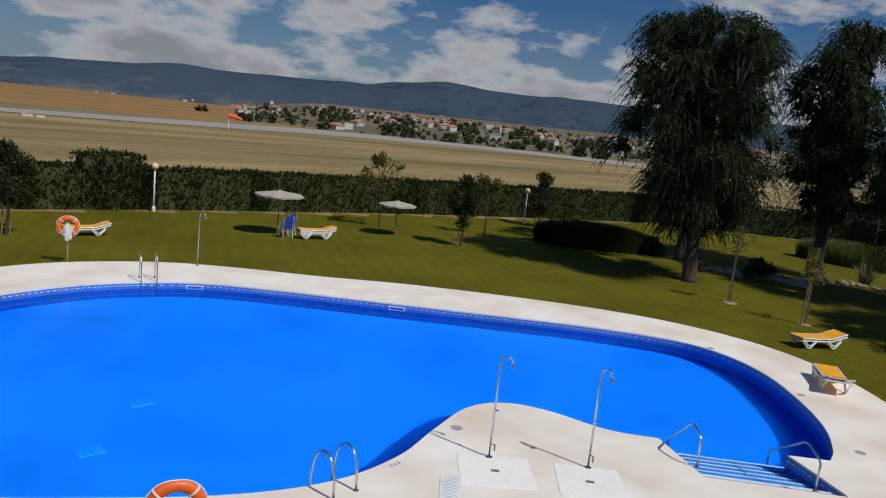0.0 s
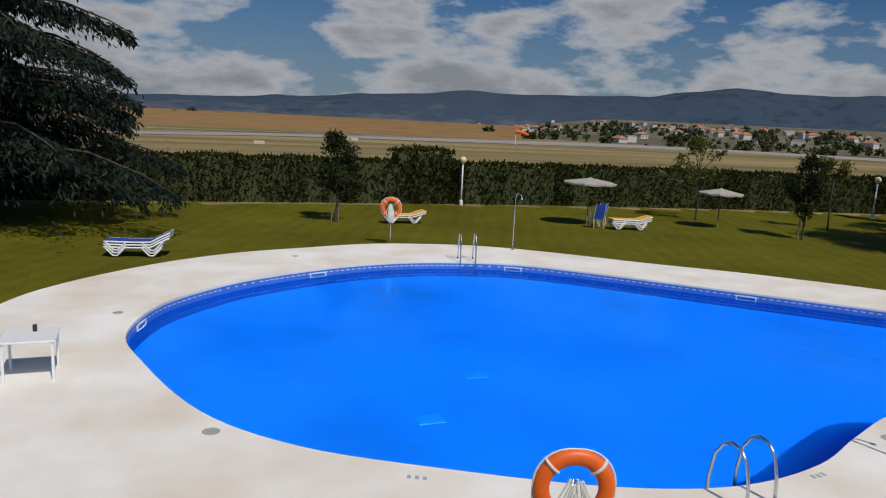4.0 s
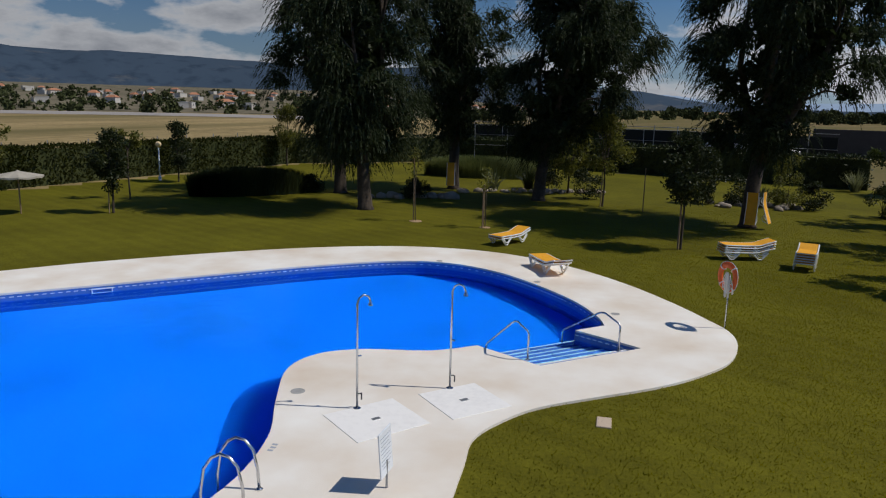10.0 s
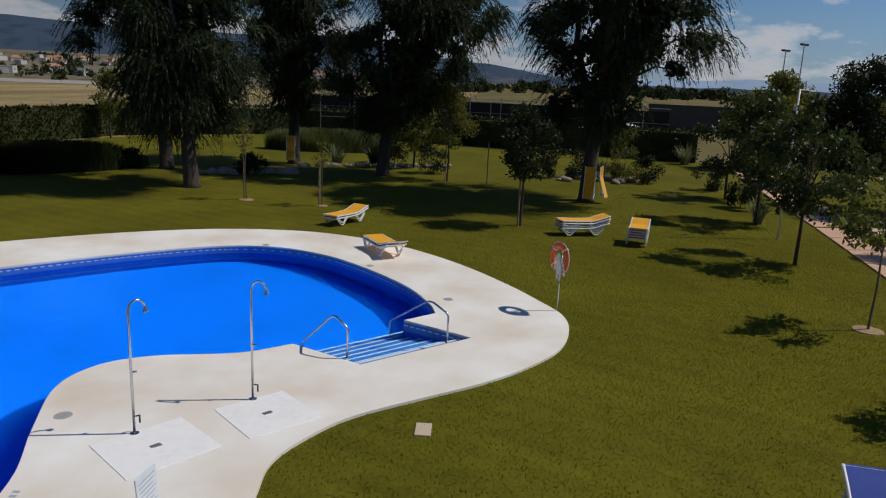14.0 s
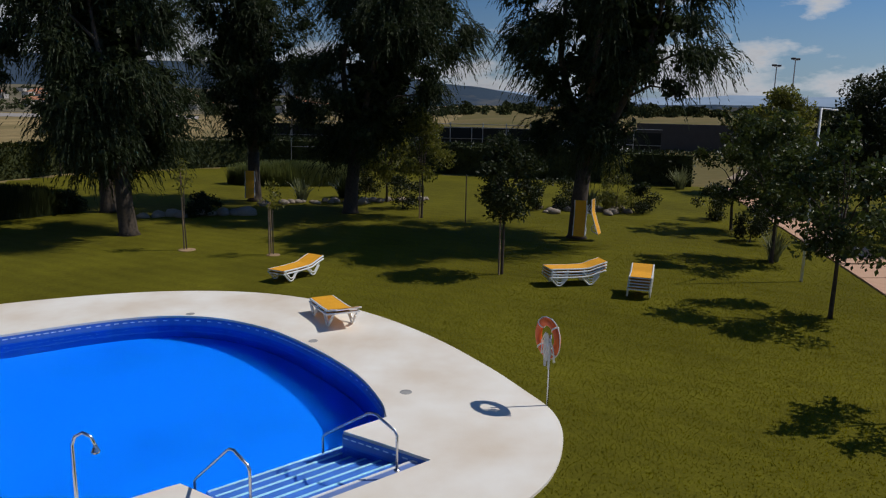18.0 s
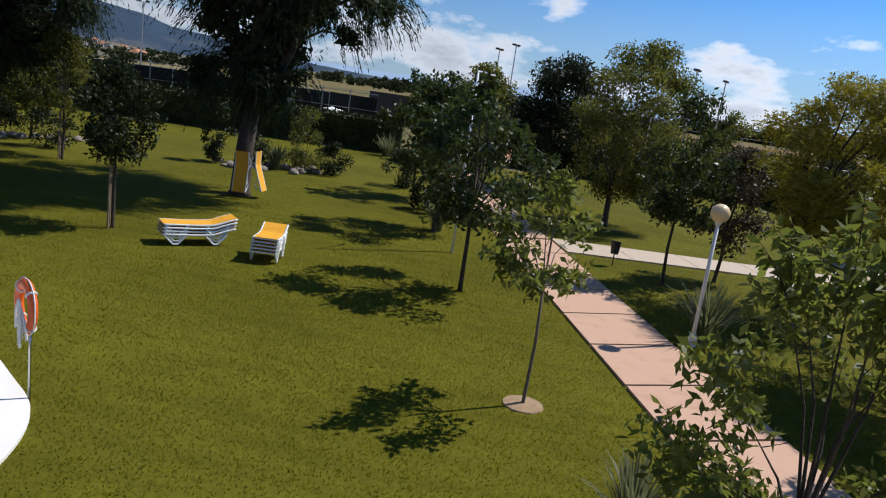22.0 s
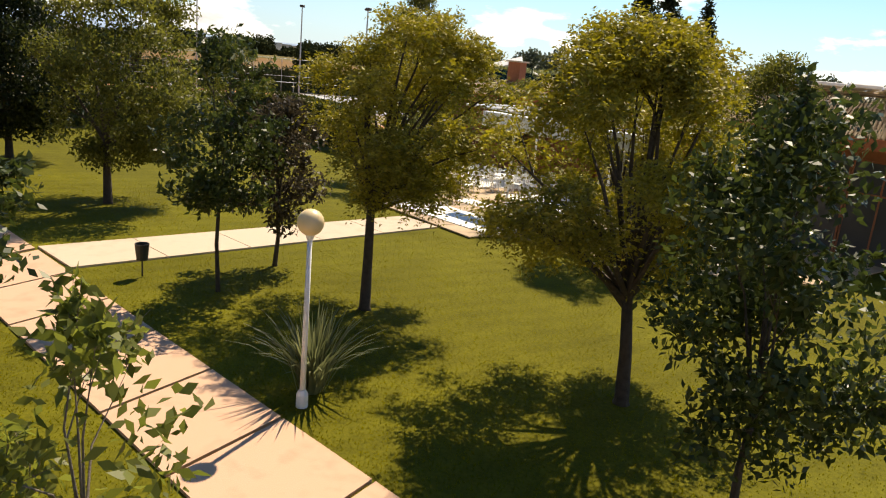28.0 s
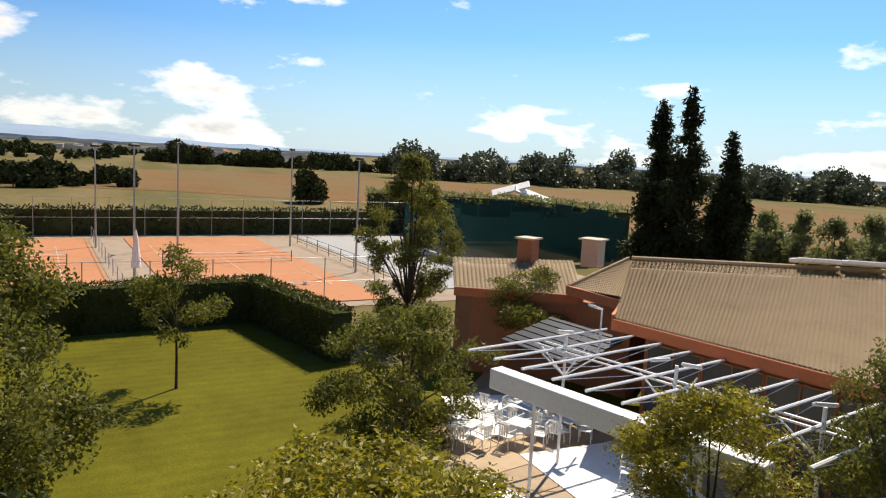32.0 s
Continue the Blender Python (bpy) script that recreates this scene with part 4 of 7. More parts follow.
def cedar(x, y, h, reach, label):
    """Layered boughs that sweep out and hang in curtains of needles."""
    rng = np.random.default_rng(20)
    ob = thing("cedar_tree", label, "tree")
    bm = bmesh.new()
    tube(bm, [(x, y, -0.1), (x, y, h * 0.5), (x, y, h)], [0.45, 0.3, 0.04], 10)
    spots, ways = [], []
    for k in range(74):
        u = (k + rng.uniform(0, 1)) / 74
        z = 1.6 + (h - 2.2) * u
        a = k * 2.4 + rng.normal() * 0.2
        ln = reach * (1 - u) ** 0.55 * rng.uniform(0.75, 1.1) + 0.3
        d = np.array([math.cos(a), math.sin(a), 0.0])
        s = np.array([-math.sin(a), math.cos(a), 0.0])
        pts = [np.array([x, y, z]) + d * ln * q + np.array([0, 0, 0.10 * ln * math.sin(q * 2.4) - 0.20 * ln * q * q]) for q in (0, 0.3, 0.6, 0.85, 1.0)]
        tube(bm, pts, [0.09, 0.07, 0.05, 0.03, 0.01], 5, False)
        m = int(330 * ln ** 0.9)
        q = rng.uniform(0.12, 1.0, m)
        w = rng.normal(size=m) * 0.16 * ln * np.sin(q * 2.9) + rng.normal(size=m) * 0.08
        base = np.array([x, y, z]) + d * (ln * q)[:, None] + np.array([0, 0, 1.0]) * (0.10 * ln * np.sin(q * 2.4) - 0.20 * ln * q * q)[:, None] + s * w[:, None]
        base[:, 2] -= np.abs(w) * 0.35 + rng.uniform(0, 0.4, m) ** 1.3
        spots.append(base)
        ways.append(np.tile(d * 0.35 + np.array([0, 0, -0.4]), (m, 1)))
    part("trunk", bm, BARK, ob, smooth=True)
    c = new("crown", blades_mesh("crown", leaves(rng, np.concatenate(spots), 0.26, 0.3, 0.4, np.concatenate(ways)), L_CEDAR))
    c.parent = ob


cedar(-13.0, 29.6, 15.5, 7.4, "large blue-green cedar with drooping layered boughs")

YOUNG = "young garden trees"
tree("young_tree", 31, (21.33, -1.76), 2.05, 4.3, 1.05, L_DARK, "young round-headed tree tied to two stakes", r0=0.045, count=26, clump=0.5, n=6500, leaf=0.13, group=YOUNG, top=0.7, shoots=24, reach=0.35)
tree("young_tree", 32, (33.0, 1.6), 1.9, 4.9, 1.3, L_OLIVE, "slender light green young tree", r0=0.05, n=3600, leaf=0.15, group=YOUNG, shoots=40, reach=0.7)
tree("young_tree", 33, (38.5, 3.9), 1.4, 4.4, 1.5, L_OLIVE, "light green young tree near the rockery", r0=0.06, n=4000, leaf=0.16, group=YOUNG, shoots=30, reach=0.7)
tree("young_tree", 34, (17.03, -10.47), 1.8, 4.8, 2.0, L_YOUNG, "young spreading plum tree with glossy green leaves", r0=0.06, count=34, clump=0.55, n=4600, leaf=0.17, limbs=16, group=YOUNG, top=0.6, shoots=60, reach=0.8)
tree("young_tree", 35, (24.2, -11.8), 1.7, 5.4, 1.9, L_YOUNG, "young spreading plum tree over a yucca", r0=0.07, count=36, clump=0.6, n=5600, leaf=0.17, limbs=16, group=YOUNG, top=0.6, shoots=60, reach=0.8)
tree("young_tree", 36, (10.41, -9.45), 1.9, 3.7, 1.15, L_PLUM, "small sparse young plum tree with a thin trunk", r0=0.03, count=20, clump=0.36, n=800, leaf=0.15, limbs=14, group=YOUNG, top=0.5, bark=PALEBARK, shoots=30, reach=0.6)
tree("young_tree", 37, (5.2, -10.1), 0.6, 4.0, 1.5, L_PLUM, "leafy young plum tree beside the path", r0=0.045, count=32, clump=0.5, n=3400, leaf=0.16, limbs=16, group=YOUNG, top=0.6, shoots=46, reach=0.85, aspect=0.42, droop=0.55)
tree("young_tree", 58, (7.0, -16.6), 1.0, 5.7, 1.5, L_YOUNG, "dense large-leaved young tree south of the path", r0=0.06, count=44, clump=0.6, n=8500, leaf=0.14, limbs=14, group=YOUNG, top=0.6, shoots=60, reach=0.9)
tree("young_tree", 38, (18.94, -17.75), 1.8, 5.9, 1.35, L_YOUNG, "upright young tree with dark leaves", r0=0.05, n=4200, leaf=0.15, limbs=14, group=YOUNG, top=0.5, shoots=50, reach=0.9)
tree("purple_plum_tree", 39, (19.67, -20.24), 1.3, 4.2, 1.3, L_PURPLE, "small purple-leaved plum tree", r0=0.06, n=5000, leaf=0.14, limbs=14, group=YOUNG, shoots=20, reach=0.5)
tree("honey_locust_tree", 40, (15.86, -19.42), 2.5, 6.7, 2.4, L_YELLOW, "spreading yellow-green tree on a leaning dark trunk", flat=0.55, power=0.7, r0=0.12, count=90, clump=0.44, n=6200, leaf=0.105, aspect=0.44, limbs=22, lean=(0.1, -0.1), shift=(-0.1, -0.9), frond=0.36, group=YOUNG, fork=2.5)
tree("honey_locust_tree", 41, (9.49, -19.06), 2.3, 6.5, 2.9, L_YELLOW, "low-forked spreading yellow-green tree", flat=0.55, power=0.7, r0=0.13, count=100, clump=0.46, n=8400, leaf=0.105, aspect=0.44, limbs=24, lean=(0.2, 0.0), frond=0.36, group=YOUNG, shift=(0.6, -0.6), fork=2.0)
tree("dense_tree", 42, (28.5, -21.0), 1.5, 7.9, 3.0, L_OLIVE, "dense upright olive-green tree", r0=0.14, count=80, clump=0.75, n=32000, leaf=0.14, limbs=12, group=YOUNG, shift=(0, -0.6))
tree("young_tree", 43, (35.86, -32.5), 2.0, 5.7, 1.9, L_OLIVE, "small lone tree on the lawn by the hedge", r0=0.06, n=5000, leaf=0.15, group=YOUNG)
tree("round_tree", 44, (25.2, -34.1), 0.3, 4.7, 3.5, L_OLIVE, "dense rounded dark green tree by the terrace", r0=0.12, count=80, clump=0.65, n=28000, leaf=0.13, group=YOUNG, power=0.55)
tree("tall_evergreen_tree", 45, (35.0, -47.2), 0.4, 10.0, 2.9, L_OLIVE, "tall loose grey-green evergreen by the hedge corner", r0=0.12, count=90, clump=0.6, n=26000, leaf=0.18, aspect=0.4, droop=0.7, limbs=26, group=YOUNG, top=0.45)
tree("honey_locust_tree", 46, (13.7, -29.2), 1.6, 5.6, 1.9, L_YELLOW, "yellow-green tree beside the terrace", flat=0.5, power=0.6, r0=0.10, count=64, clump=0.46, n=4300, leaf=0.105, aspect=0.44, limbs=14, frond=0.36, group=YOUNG)
tree("honey_locust_tree", 47, (10.4, -33.0), 1.4, 6.6, 1.9, L_OLIVE, "rounded olive-green tree beside the pavilion", r0=0.12, count=60, clump=0.6, n=24000, leaf=0.12, aspect=0.4, limbs=18, group=YOUNG)
tree("round_tree", 48, (26.7, -44.6), 1.6, 5.1, 2.3, L_OLIVE, "rounded green tree in front of the pavilion roof", r0=0.10, count=56, clump=0.6, n=18000, leaf=0.13, group=YOUNG, shift=(-0.4, -0.3), power=0.55)
tree("young_tree", 49, (0.63, 30.0), 1.3, 4.0, 0.75, L_DARK, "slim dark young tree by the hedge", r0=0.06, count=22, clump=0.42, n=4200, leaf=0.13, group=YOUNG, top=0.4, shoots=20, reach=0.35)
tree("young_tree", 50, (20.88, 23.6), 1.2, 3.8, 0.75, L_DARK, "dark young tree staked in the lawn", r0=0.05, count=22, clump=0.42, n=3600, leaf=0.14, group=YOUNG, top=0.4, shoots=20, reach=0.35)
tree("young_tree", 51, (20.2, 29.9), 2.2, 4.2, 1.2, L_OLIVE, "pale airy tree in front of the hedge", r0=0.05, count=20, clump=0.5, n=900, leaf=0.17, group=YOUNG, shoots=26, reach=0.6)
tree("young_tree", 52, (25.2, 25.9), 2.6, 4.0, 0.65, L_OLIVE, "thin leaning sapling with a small crown", r0=0.04, count=12, clump=0.35, n=700, leaf=0.17, group=YOUNG)
tree("young_tree", 53, (33.4, 28.4), 1.2, 3.6, 1.0, L_DARK, "bushy dark tree beside the lamp", r0=0.05, count=22, clump=0.45, n=3000, leaf=0.16, group=YOUNG)
tree("young_tree", 54, (48.0, 27.8), 1.6, 4.9, 1.2, L_OLIVE, "light young tree at the hedge corner", r0=0.06, n=2500, leaf=0.2, group=YOUNG)
tree("young_tree", 55, (31.5, -12.9), 1.6, 5.2, 1.9, L_YOUNG, "young spreading tree along the path", r0=0.07, count=30, clump=0.6, n=5500, leaf=0.18, group=YOUNG, shoots=40, reach=0.8)
tree("dense_tree", 56, (38.0, -22.5), 1.2, 7.4, 3.0, L_DARK, "large dark rounded tree behind the path", r0=0.16, count=80, clump=0.9, n=26000, leaf=0.19, group=YOUNG)
tree("dense_tree", 57, (46.5, -21.0), 1.2, 6.6, 2.6, L_OLIVE, "large green tree near the hedge gap", r0=0.14, count=50, clump=0.8, n=10000, leaf=0.24, group=YOUNG)

# ---- far land: hills, fields, runway, village ----
def bearing(yaw):
    """Compass bearing of a place in the far land."""
    return yaw + float(np.interp(yaw, (-222, -145, -113, -87, -75, -45, -20, 10), (-4, -4, -2, -1.6, -0.3, 1.5, 2.8, 3)))


def skyline(yaw):
    knots = [(-360, .2), (-230, .2), (-150, .2), (-140, .3), (-129, .5), (-125, .7), (-120.5, .97), (-116, 1.25), (-111, 1.3), (-104, .9), (-96, .85), (-93, 1.15), (-90, 1.4), (-87.4, 1.55), (-84, 2.3), (-80, 2.9), (-70, 2.6), (-60, 2.75), (-56, 2.95), (-52, 3.05), (-47, 3.0), (-43, 3.3), (-40, 3.0), (-37, 2.55), (-33, 2.45), (-27, 2.3), (-23.5, 2.4), (-20, 2.0), (-16, 1.8), (-11, 1.4), (-5, 1.0), (3, .75), (10, .5), (40, .2), (130, .2)]
    for (a, p), (b, q) in zip(knots, knots[1:]):
        if a <= yaw <= b:
            u = (yaw - a) / (b - a)
            u = u * u * (3 - 2 * u)
            return p + (q - p) * u
    return 0.1


def ridge(name, dist, factor, mat, label, seed, jag, south=1.0):
    bm = bmesh.new()
    rows = []
    for i in range(481):
        yaw = -230 + 360 * i / 480
        h = skyline(yaw if yaw <= 130 else yaw - 360) * factor * float(np.interp(yaw, (-102, -91), (south, 1.0)))
        h += jag * noise.noise((i * 0.16, seed, 0)) + jag * 0.5 * noise.noise((i * 0.6, seed, 4))
        a = radians(yaw)
        row = []
        for k, f in enumerate((0.0, 0.25, 0.5, 0.75, 1.0)):
            d = dist * (0.82 + 0.18 * f)
            bump = 0 if k in (0, 4) else 12 * noise.noise((i * 0.3, k, seed))
            row.append(bm.verts.new((-math.sin(a) * d, math.cos(a) * d, -22 + (dist * math.tan(radians(max(h, 0.05))) + 26) * math.sin(f * math.pi / 2) + bump)))
        rows.append(row)
    for a, b in zip(rows, rows[1:]):
        for k in range(4):
            bm.faces.new((a[k], a[k + 1], b[k + 1], b[k]))
    solid(name, bm, mat, label, "hills", kind="structure", smooth=True)


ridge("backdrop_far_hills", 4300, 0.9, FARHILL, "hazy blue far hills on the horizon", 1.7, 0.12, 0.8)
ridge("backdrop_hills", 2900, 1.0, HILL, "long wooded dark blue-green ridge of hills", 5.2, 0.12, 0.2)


def polar_sheet(name, yaw0, yaw1, d0, d1, z0, z1, mat, label, n=24):
    bm = bmesh.new()
    prev = None
    for i in range(n + 1):
        a = radians(bearing(yaw0 + (yaw1 - yaw0) * i / n))
        wob = 1 + 0.05 * noise.noise((i * 0.4, d0, 1))
        cur = [bm.verts.new((-math.sin(a) * d * w, math.cos(a) * d * w, z)) for d, z, w in ((d0, z0 - 2.0, wob), (d0 * 1.04, z0, wob), (d1, z1, 1), (d1 * 1.1, z0 - 3, 1))]
        if prev:
            for k in range(3):
                bm.faces.new((prev[k], prev[k + 1], cur[k + 1], cur[k]))
        prev = cur
    bmesh.ops.recalc_face_normals(bm, faces=bm.faces)
    solid(name, bm, mat, label, "field", kind="structure")


polar_sheet("ground_ploughed_rise", 40, -29.5, 300, 620, -3.0, 3.4, BROWN, "bare golden-brown rise beyond the airstrip")


def drape(name, stations, mat, label, category, lift=0.3, rows=6, n=8):
    """A strip of land laid on the ground between near and far distances, station by station."""
    bm = bmesh.new()
    prev = None
    for (y0, a0, b0), (y1, a1, b1) in zip(stations, stations[1:]):
        for i in range(n + (1 if (y1, a1, b1) == stations[-1] else 0)):
            u = i / n
            a = radians(bearing(y0 + (y1 - y0) * u))
            d0, d1 = a0 + (a1 - a0) * u, b0 + (b1 - b0) * u
            cur = []
            for k in range(rows + 1):
                d = d0 + (d1 - d0) * k / rows
                x, y = -math.sin(a) * d, math.cos(a) * d
                cur.append(bm.verts.new((x, y, land(x, y) + lift)))
            if prev:
                for k in range(rows):
                    bm.faces.new((prev[k], prev[k + 1], cur[k + 1], cur[k]))
            prev = cur
    bmesh.ops.recalc_face_normals(bm, faces=bm.faces)
    solid(name, bm, mat, label, category, kind="structure")


drape("ground_stubble_field", [(-112, 190, 250), (-124, 185, 330), (-140, 160, 330), (-156, 130, 300), (-176, 120, 250)], STUBBLE, "brown stubble field behind the tennis courts", "field", 0.06)
drape("road_airstrip", [(6, 145, 166), (-2, 152, 178), (-12, 186, 222), (-22, 204, 256), (-30, 236, 330), (-38, 290, 430), (-46, 330, 455), (-56, 330, 450), (-70, 300, 400)], ASPHALT, "long grey asphalt airstrip across the dry field", "airstrip", 0.10)
drape("road_taxiway", [(10, 196, 201), (-8, 232, 238), (-16, 268, 276), (-29, 296, 299)], ASPHALT, "narrow grey taxiway behind the airstrip", "road", 0.13)
drape("road_airstrip_pads", [(-1.6, 176, 178), (-4.4, 179, 182)], PALEPATH, "white concrete pad beside the airstrip", "pad", 0.16)
for yaw, d, w, dp in ((-15, 174, 2.2, 1.4), (-15.8, 172, 1.8, 1.2), (-7.6, 118, 1.8, 0.8)):
    x, y = -math.sin(radians(bearing(yaw))) * d, math.cos(radians(bearing(yaw))) * d
    bm = bmesh.new()
    box(bm, x, y, land(x, y) + 0.2, w, dp, 0.6, None, 0.1)
    solid("concrete_block", bm, PALEPATH, "low pale concrete block beside the airstrip", "block", "airstrip blocks")


def slope_z(yaw, d):
    """Height of the village slope below the hills."""
    w = max(0.0, min(1.0, (-yaw - 28) / 8)) * max(0.0, min(1.0, (yaw + 86) / 16))
    return -4.6 + w * 18 * max(0.0, (d - 470) / 730)


def village_slope():
    bm = bmesh.new()
    prev = None
    for i in range(61):
        yaw = -24 - 84 * i / 60
        a = radians(bearing(yaw))
        cur = [bm.verts.new((-math.sin(a) * d, math.cos(a) * d, slope_z(yaw, d) - (2.5 if k == 0 else 0) + 0.5 * noise.noise((i * 0.5, k, 3)))) for k, d in enumerate((430, 470, 560, 680, 820, 960, 1100, 1230, 1800))]
        if prev:
            for k in range(8):
                bm.faces.new((prev[k], prev[k + 1], cur[k + 1], cur[k]))
        prev = cur
    bmesh.ops.recalc_face_normals(bm, faces=bm.faces)
    solid("ground_village_slope", bm, SCRUB, "scrubby green-brown slope under the village", "hillside", kind="structure", smooth=True)


village_slope()


def far_house(x, y, z, w, d, h, ang, roofed):
    ob = thing("village_house", "small white house with a tiled roof" if roofed else "low white flat-roofed building", "house", "village houses")
    ob.matrix_world = Matrix.Translation((x, y, z)) @ Matrix.Rotation(ang, 4, "Z")
    bm = bmesh.new()
    box(bm, 0, 0, h / 2 - 0.5, w, d, h + 1)
    wall = part("wall", bm, HOUSEWHITE, ob)
    bm = bmesh.new()
    if roofed:
        e = 0.5
        p = [bm.verts.new(q) for q in ((-w / 2 - e, -d / 2 - e, h), (w / 2 + e, -d / 2 - e, h), (w / 2 + e, d / 2 + e, h), (-w / 2 - e, d / 2 + e, h), (-w / 4, 0, h + d * 0.3), (w / 4, 0, h + d * 0.3))]
        for f in ((0, 1, 5, 4), (1, 2, 5), (2, 3, 4, 5), (3, 0, 4), (3, 2, 1, 0)):
            bm.faces.new([p[i] for i in f])
        bmesh.ops.recalc_face_normals(bm, faces=bm.faces)
    else:
        box(bm, 0, 0, h + 0.15, w + 0.4, d + 0.4, 0.3)
    part("roof", bm, HOUSEROOF if roofed else HOUSEWHITE, ob)
    for k in range(max(1, int(w / 5))):
        bm = bmesh.new()
        box(bm, -w / 2 + (k + 0.5) * w / max(1, int(w / 5)), -(d / 2 + 0.02), h * 0.55, 1.4, 0.06, 1.4)
        part("window", bm, WINDOWDARK, wall)


rv = np.random.default_rng(77)
for i in range(150):
    yaw = rv.uniform(-82, -29) if i < 128 else rv.uniform(-104, -82)
    d = 480 + 700 * rv.uniform() ** 0.75
    x, y = -math.sin(radians(bearing(yaw))) * d, math.cos(radians(bearing(yaw))) * d
    far_house(x, y, slope_z(yaw, d), rv.uniform(6, 13), rv.uniform(6, 9), rv.uniform(2.6, 4.6), rv.uniform(0, 3.1), rv.uniform() < 0.5)
for i in range(30):
    yaw = rv.uniform(-134, -108)
    d = rv.uniform(600, 1000)
    x, y = -math.sin(radians(bearing(yaw))) * d, math.cos(radians(bearing(yaw))) * d
    far_house(x, y, land(x, y), rv.uniform(10, 26), rv.uniform(8, 14), rv.uniform(4, 8), rv.uniform(0, 3.1), rv.uniform() < 0.15)


def hillside_houses():
    """Scattered white houses on the lower hill, too far to tell apart."""
    verts, faces = [], []
    for i in range(300):
        yaw = rv.normal(-41, 3.5) if i < 130 else rv.uniform(-62, -16)
        f = abs(rv.normal(0, 0.05)) if i >= 130 else rv.uniform(0.0, 0.2)
        d = 2900 * (0.82 + 0.18 * f) - 4
        h = skyline(yaw)
        z = -22 + (2900 * math.tan(radians(h)) + 26) * math.sin(f * math.pi / 2)
        a = radians(yaw)
        x, y = -math.sin(a) * d, math.cos(a) * d
        w, t = rv.uniform(5, 12), rv.uniform(2, 4)
        b = len(verts)
        for dz in (-3, t):
            for sx, sy in ((-1, -1), (1, -1), (1, 1), (-1, 1)):
                verts.append((x + sx * w / 2, y + sy * 5, z + dz))
        faces += [(b, b + 1, b + 5, b + 4), (b + 1, b + 2, b + 6, b + 5), (b + 2, b + 3, b + 7, b + 6), (b + 3, b, b + 4, b + 7), (b + 4, b + 5, b + 6, b + 7)]
    me = bpy.data.meshes.new("hillside_houses")
    me.from_pydata(verts, [], faces)
    me.materials.append(HOUSEWHITE)
    tagged(new("hillside_houses", me), "scattered pale houses dotted over the lower hill", "houses", kind="stuff")


hillside_houses()


def far_wood(name, yaw0, yaw1, d0, d1, n, hmin, hmax, label, seed, leaf=1.5, per=60, mat=FARTREE, slope=False, tall=0.45):
    rng = np.random.default_rng(seed)
    blobs = []
    for _ in range(n):
        yd, d = rng.uniform(yaw0, yaw1), rng.uniform(d0, d1)
        yaw = radians(bearing(yd))
        x, y = -math.sin(yaw) * d, math.cos(yaw) * d
        h = rng.uniform(hmin, hmax) * (0.8 + 0.3 * math.sin(yd * 1.3 + seed) + 0.15 * math.sin(yd * 4.1))
        z = slope_z(yd, d) if slope else land(x, y)
        blobs.append((x, y, z + h * 0.36, h * 0.5, h * tall))
        for _ in range(2):
            blobs.append((x + rng.normal() * h * 0.22, y + rng.normal() * h * 0.22, z + h * rng.uniform(0.45, 0.8), h * 0.28, h * 0.26))
    p, _ = clumps(rng, blobs, n * per * 2, 0.35)
    ob = new(name, blades_mesh(name, leaves(rng, p, leaf, 0.8, 0.1), mat))
    tagged(ob, label, "trees", kind="stuff")


far_wood("village_trees", -100, -27, 440, 1200, 1150, 3.2, 7, "dark trees and gardens between the village houses", 5, 1.9, 30, slope=True)
far_wood("plain_trees", -136, -98, 420, 1000, 420, 4, 8, "dark trees and hedgerows across the plain", 6, 1.5, 90)
far_wood("hedgerow_trees", -104, -76, 380, 950, 330, 3.5, 7, "dark hedgerow trees and gardens on the plain", 15, 1.5, 60)
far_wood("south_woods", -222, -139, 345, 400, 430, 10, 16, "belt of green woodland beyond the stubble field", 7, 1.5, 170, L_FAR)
far_wood("field_bushes", -126, -108, 178, 205, 9, 5.5, 7.5, "rounded dark bushes along the field edge", 8, 0.8, 700)
far_wood("field_edge_tree", -134.5, -133, 160, 165, 2, 6.5, 7.5, "lone dark rounded tree at the field edge", 13, 0.7, 900)
far_wood("rise_trees", -9, -3, 560, 600, 22, 7, 12, "clump of dark trees on the brown rise", 9, 1.6, 90)
far_wood("orchard_rows", -215, -160, 92, 112, 150, 3.6, 4.8, "rows of silvery green orchard trees", 10, 0.5, 200, L_ORCHARD)
far_wood("dark_shelterbelt", -138, -122, 430, 470, 110, 7, 11, "dark shelter belt on the skyline", 12, 1.1, 190, tall=0.6)

# ---- garden furniture ----
def sling_profile(up=0.34):
    """Side line of a lounger: foot end, dipped seat, raised head."""
    return curve([(0.0, 0.30), (0.35, 0.295), (0.75, 0.285), (1.15, 0.29), (1.35, 0.31), (1.62, 0.31 + up * 0.5), (1.9, 0.31 + up * 0.95)], False, 4)


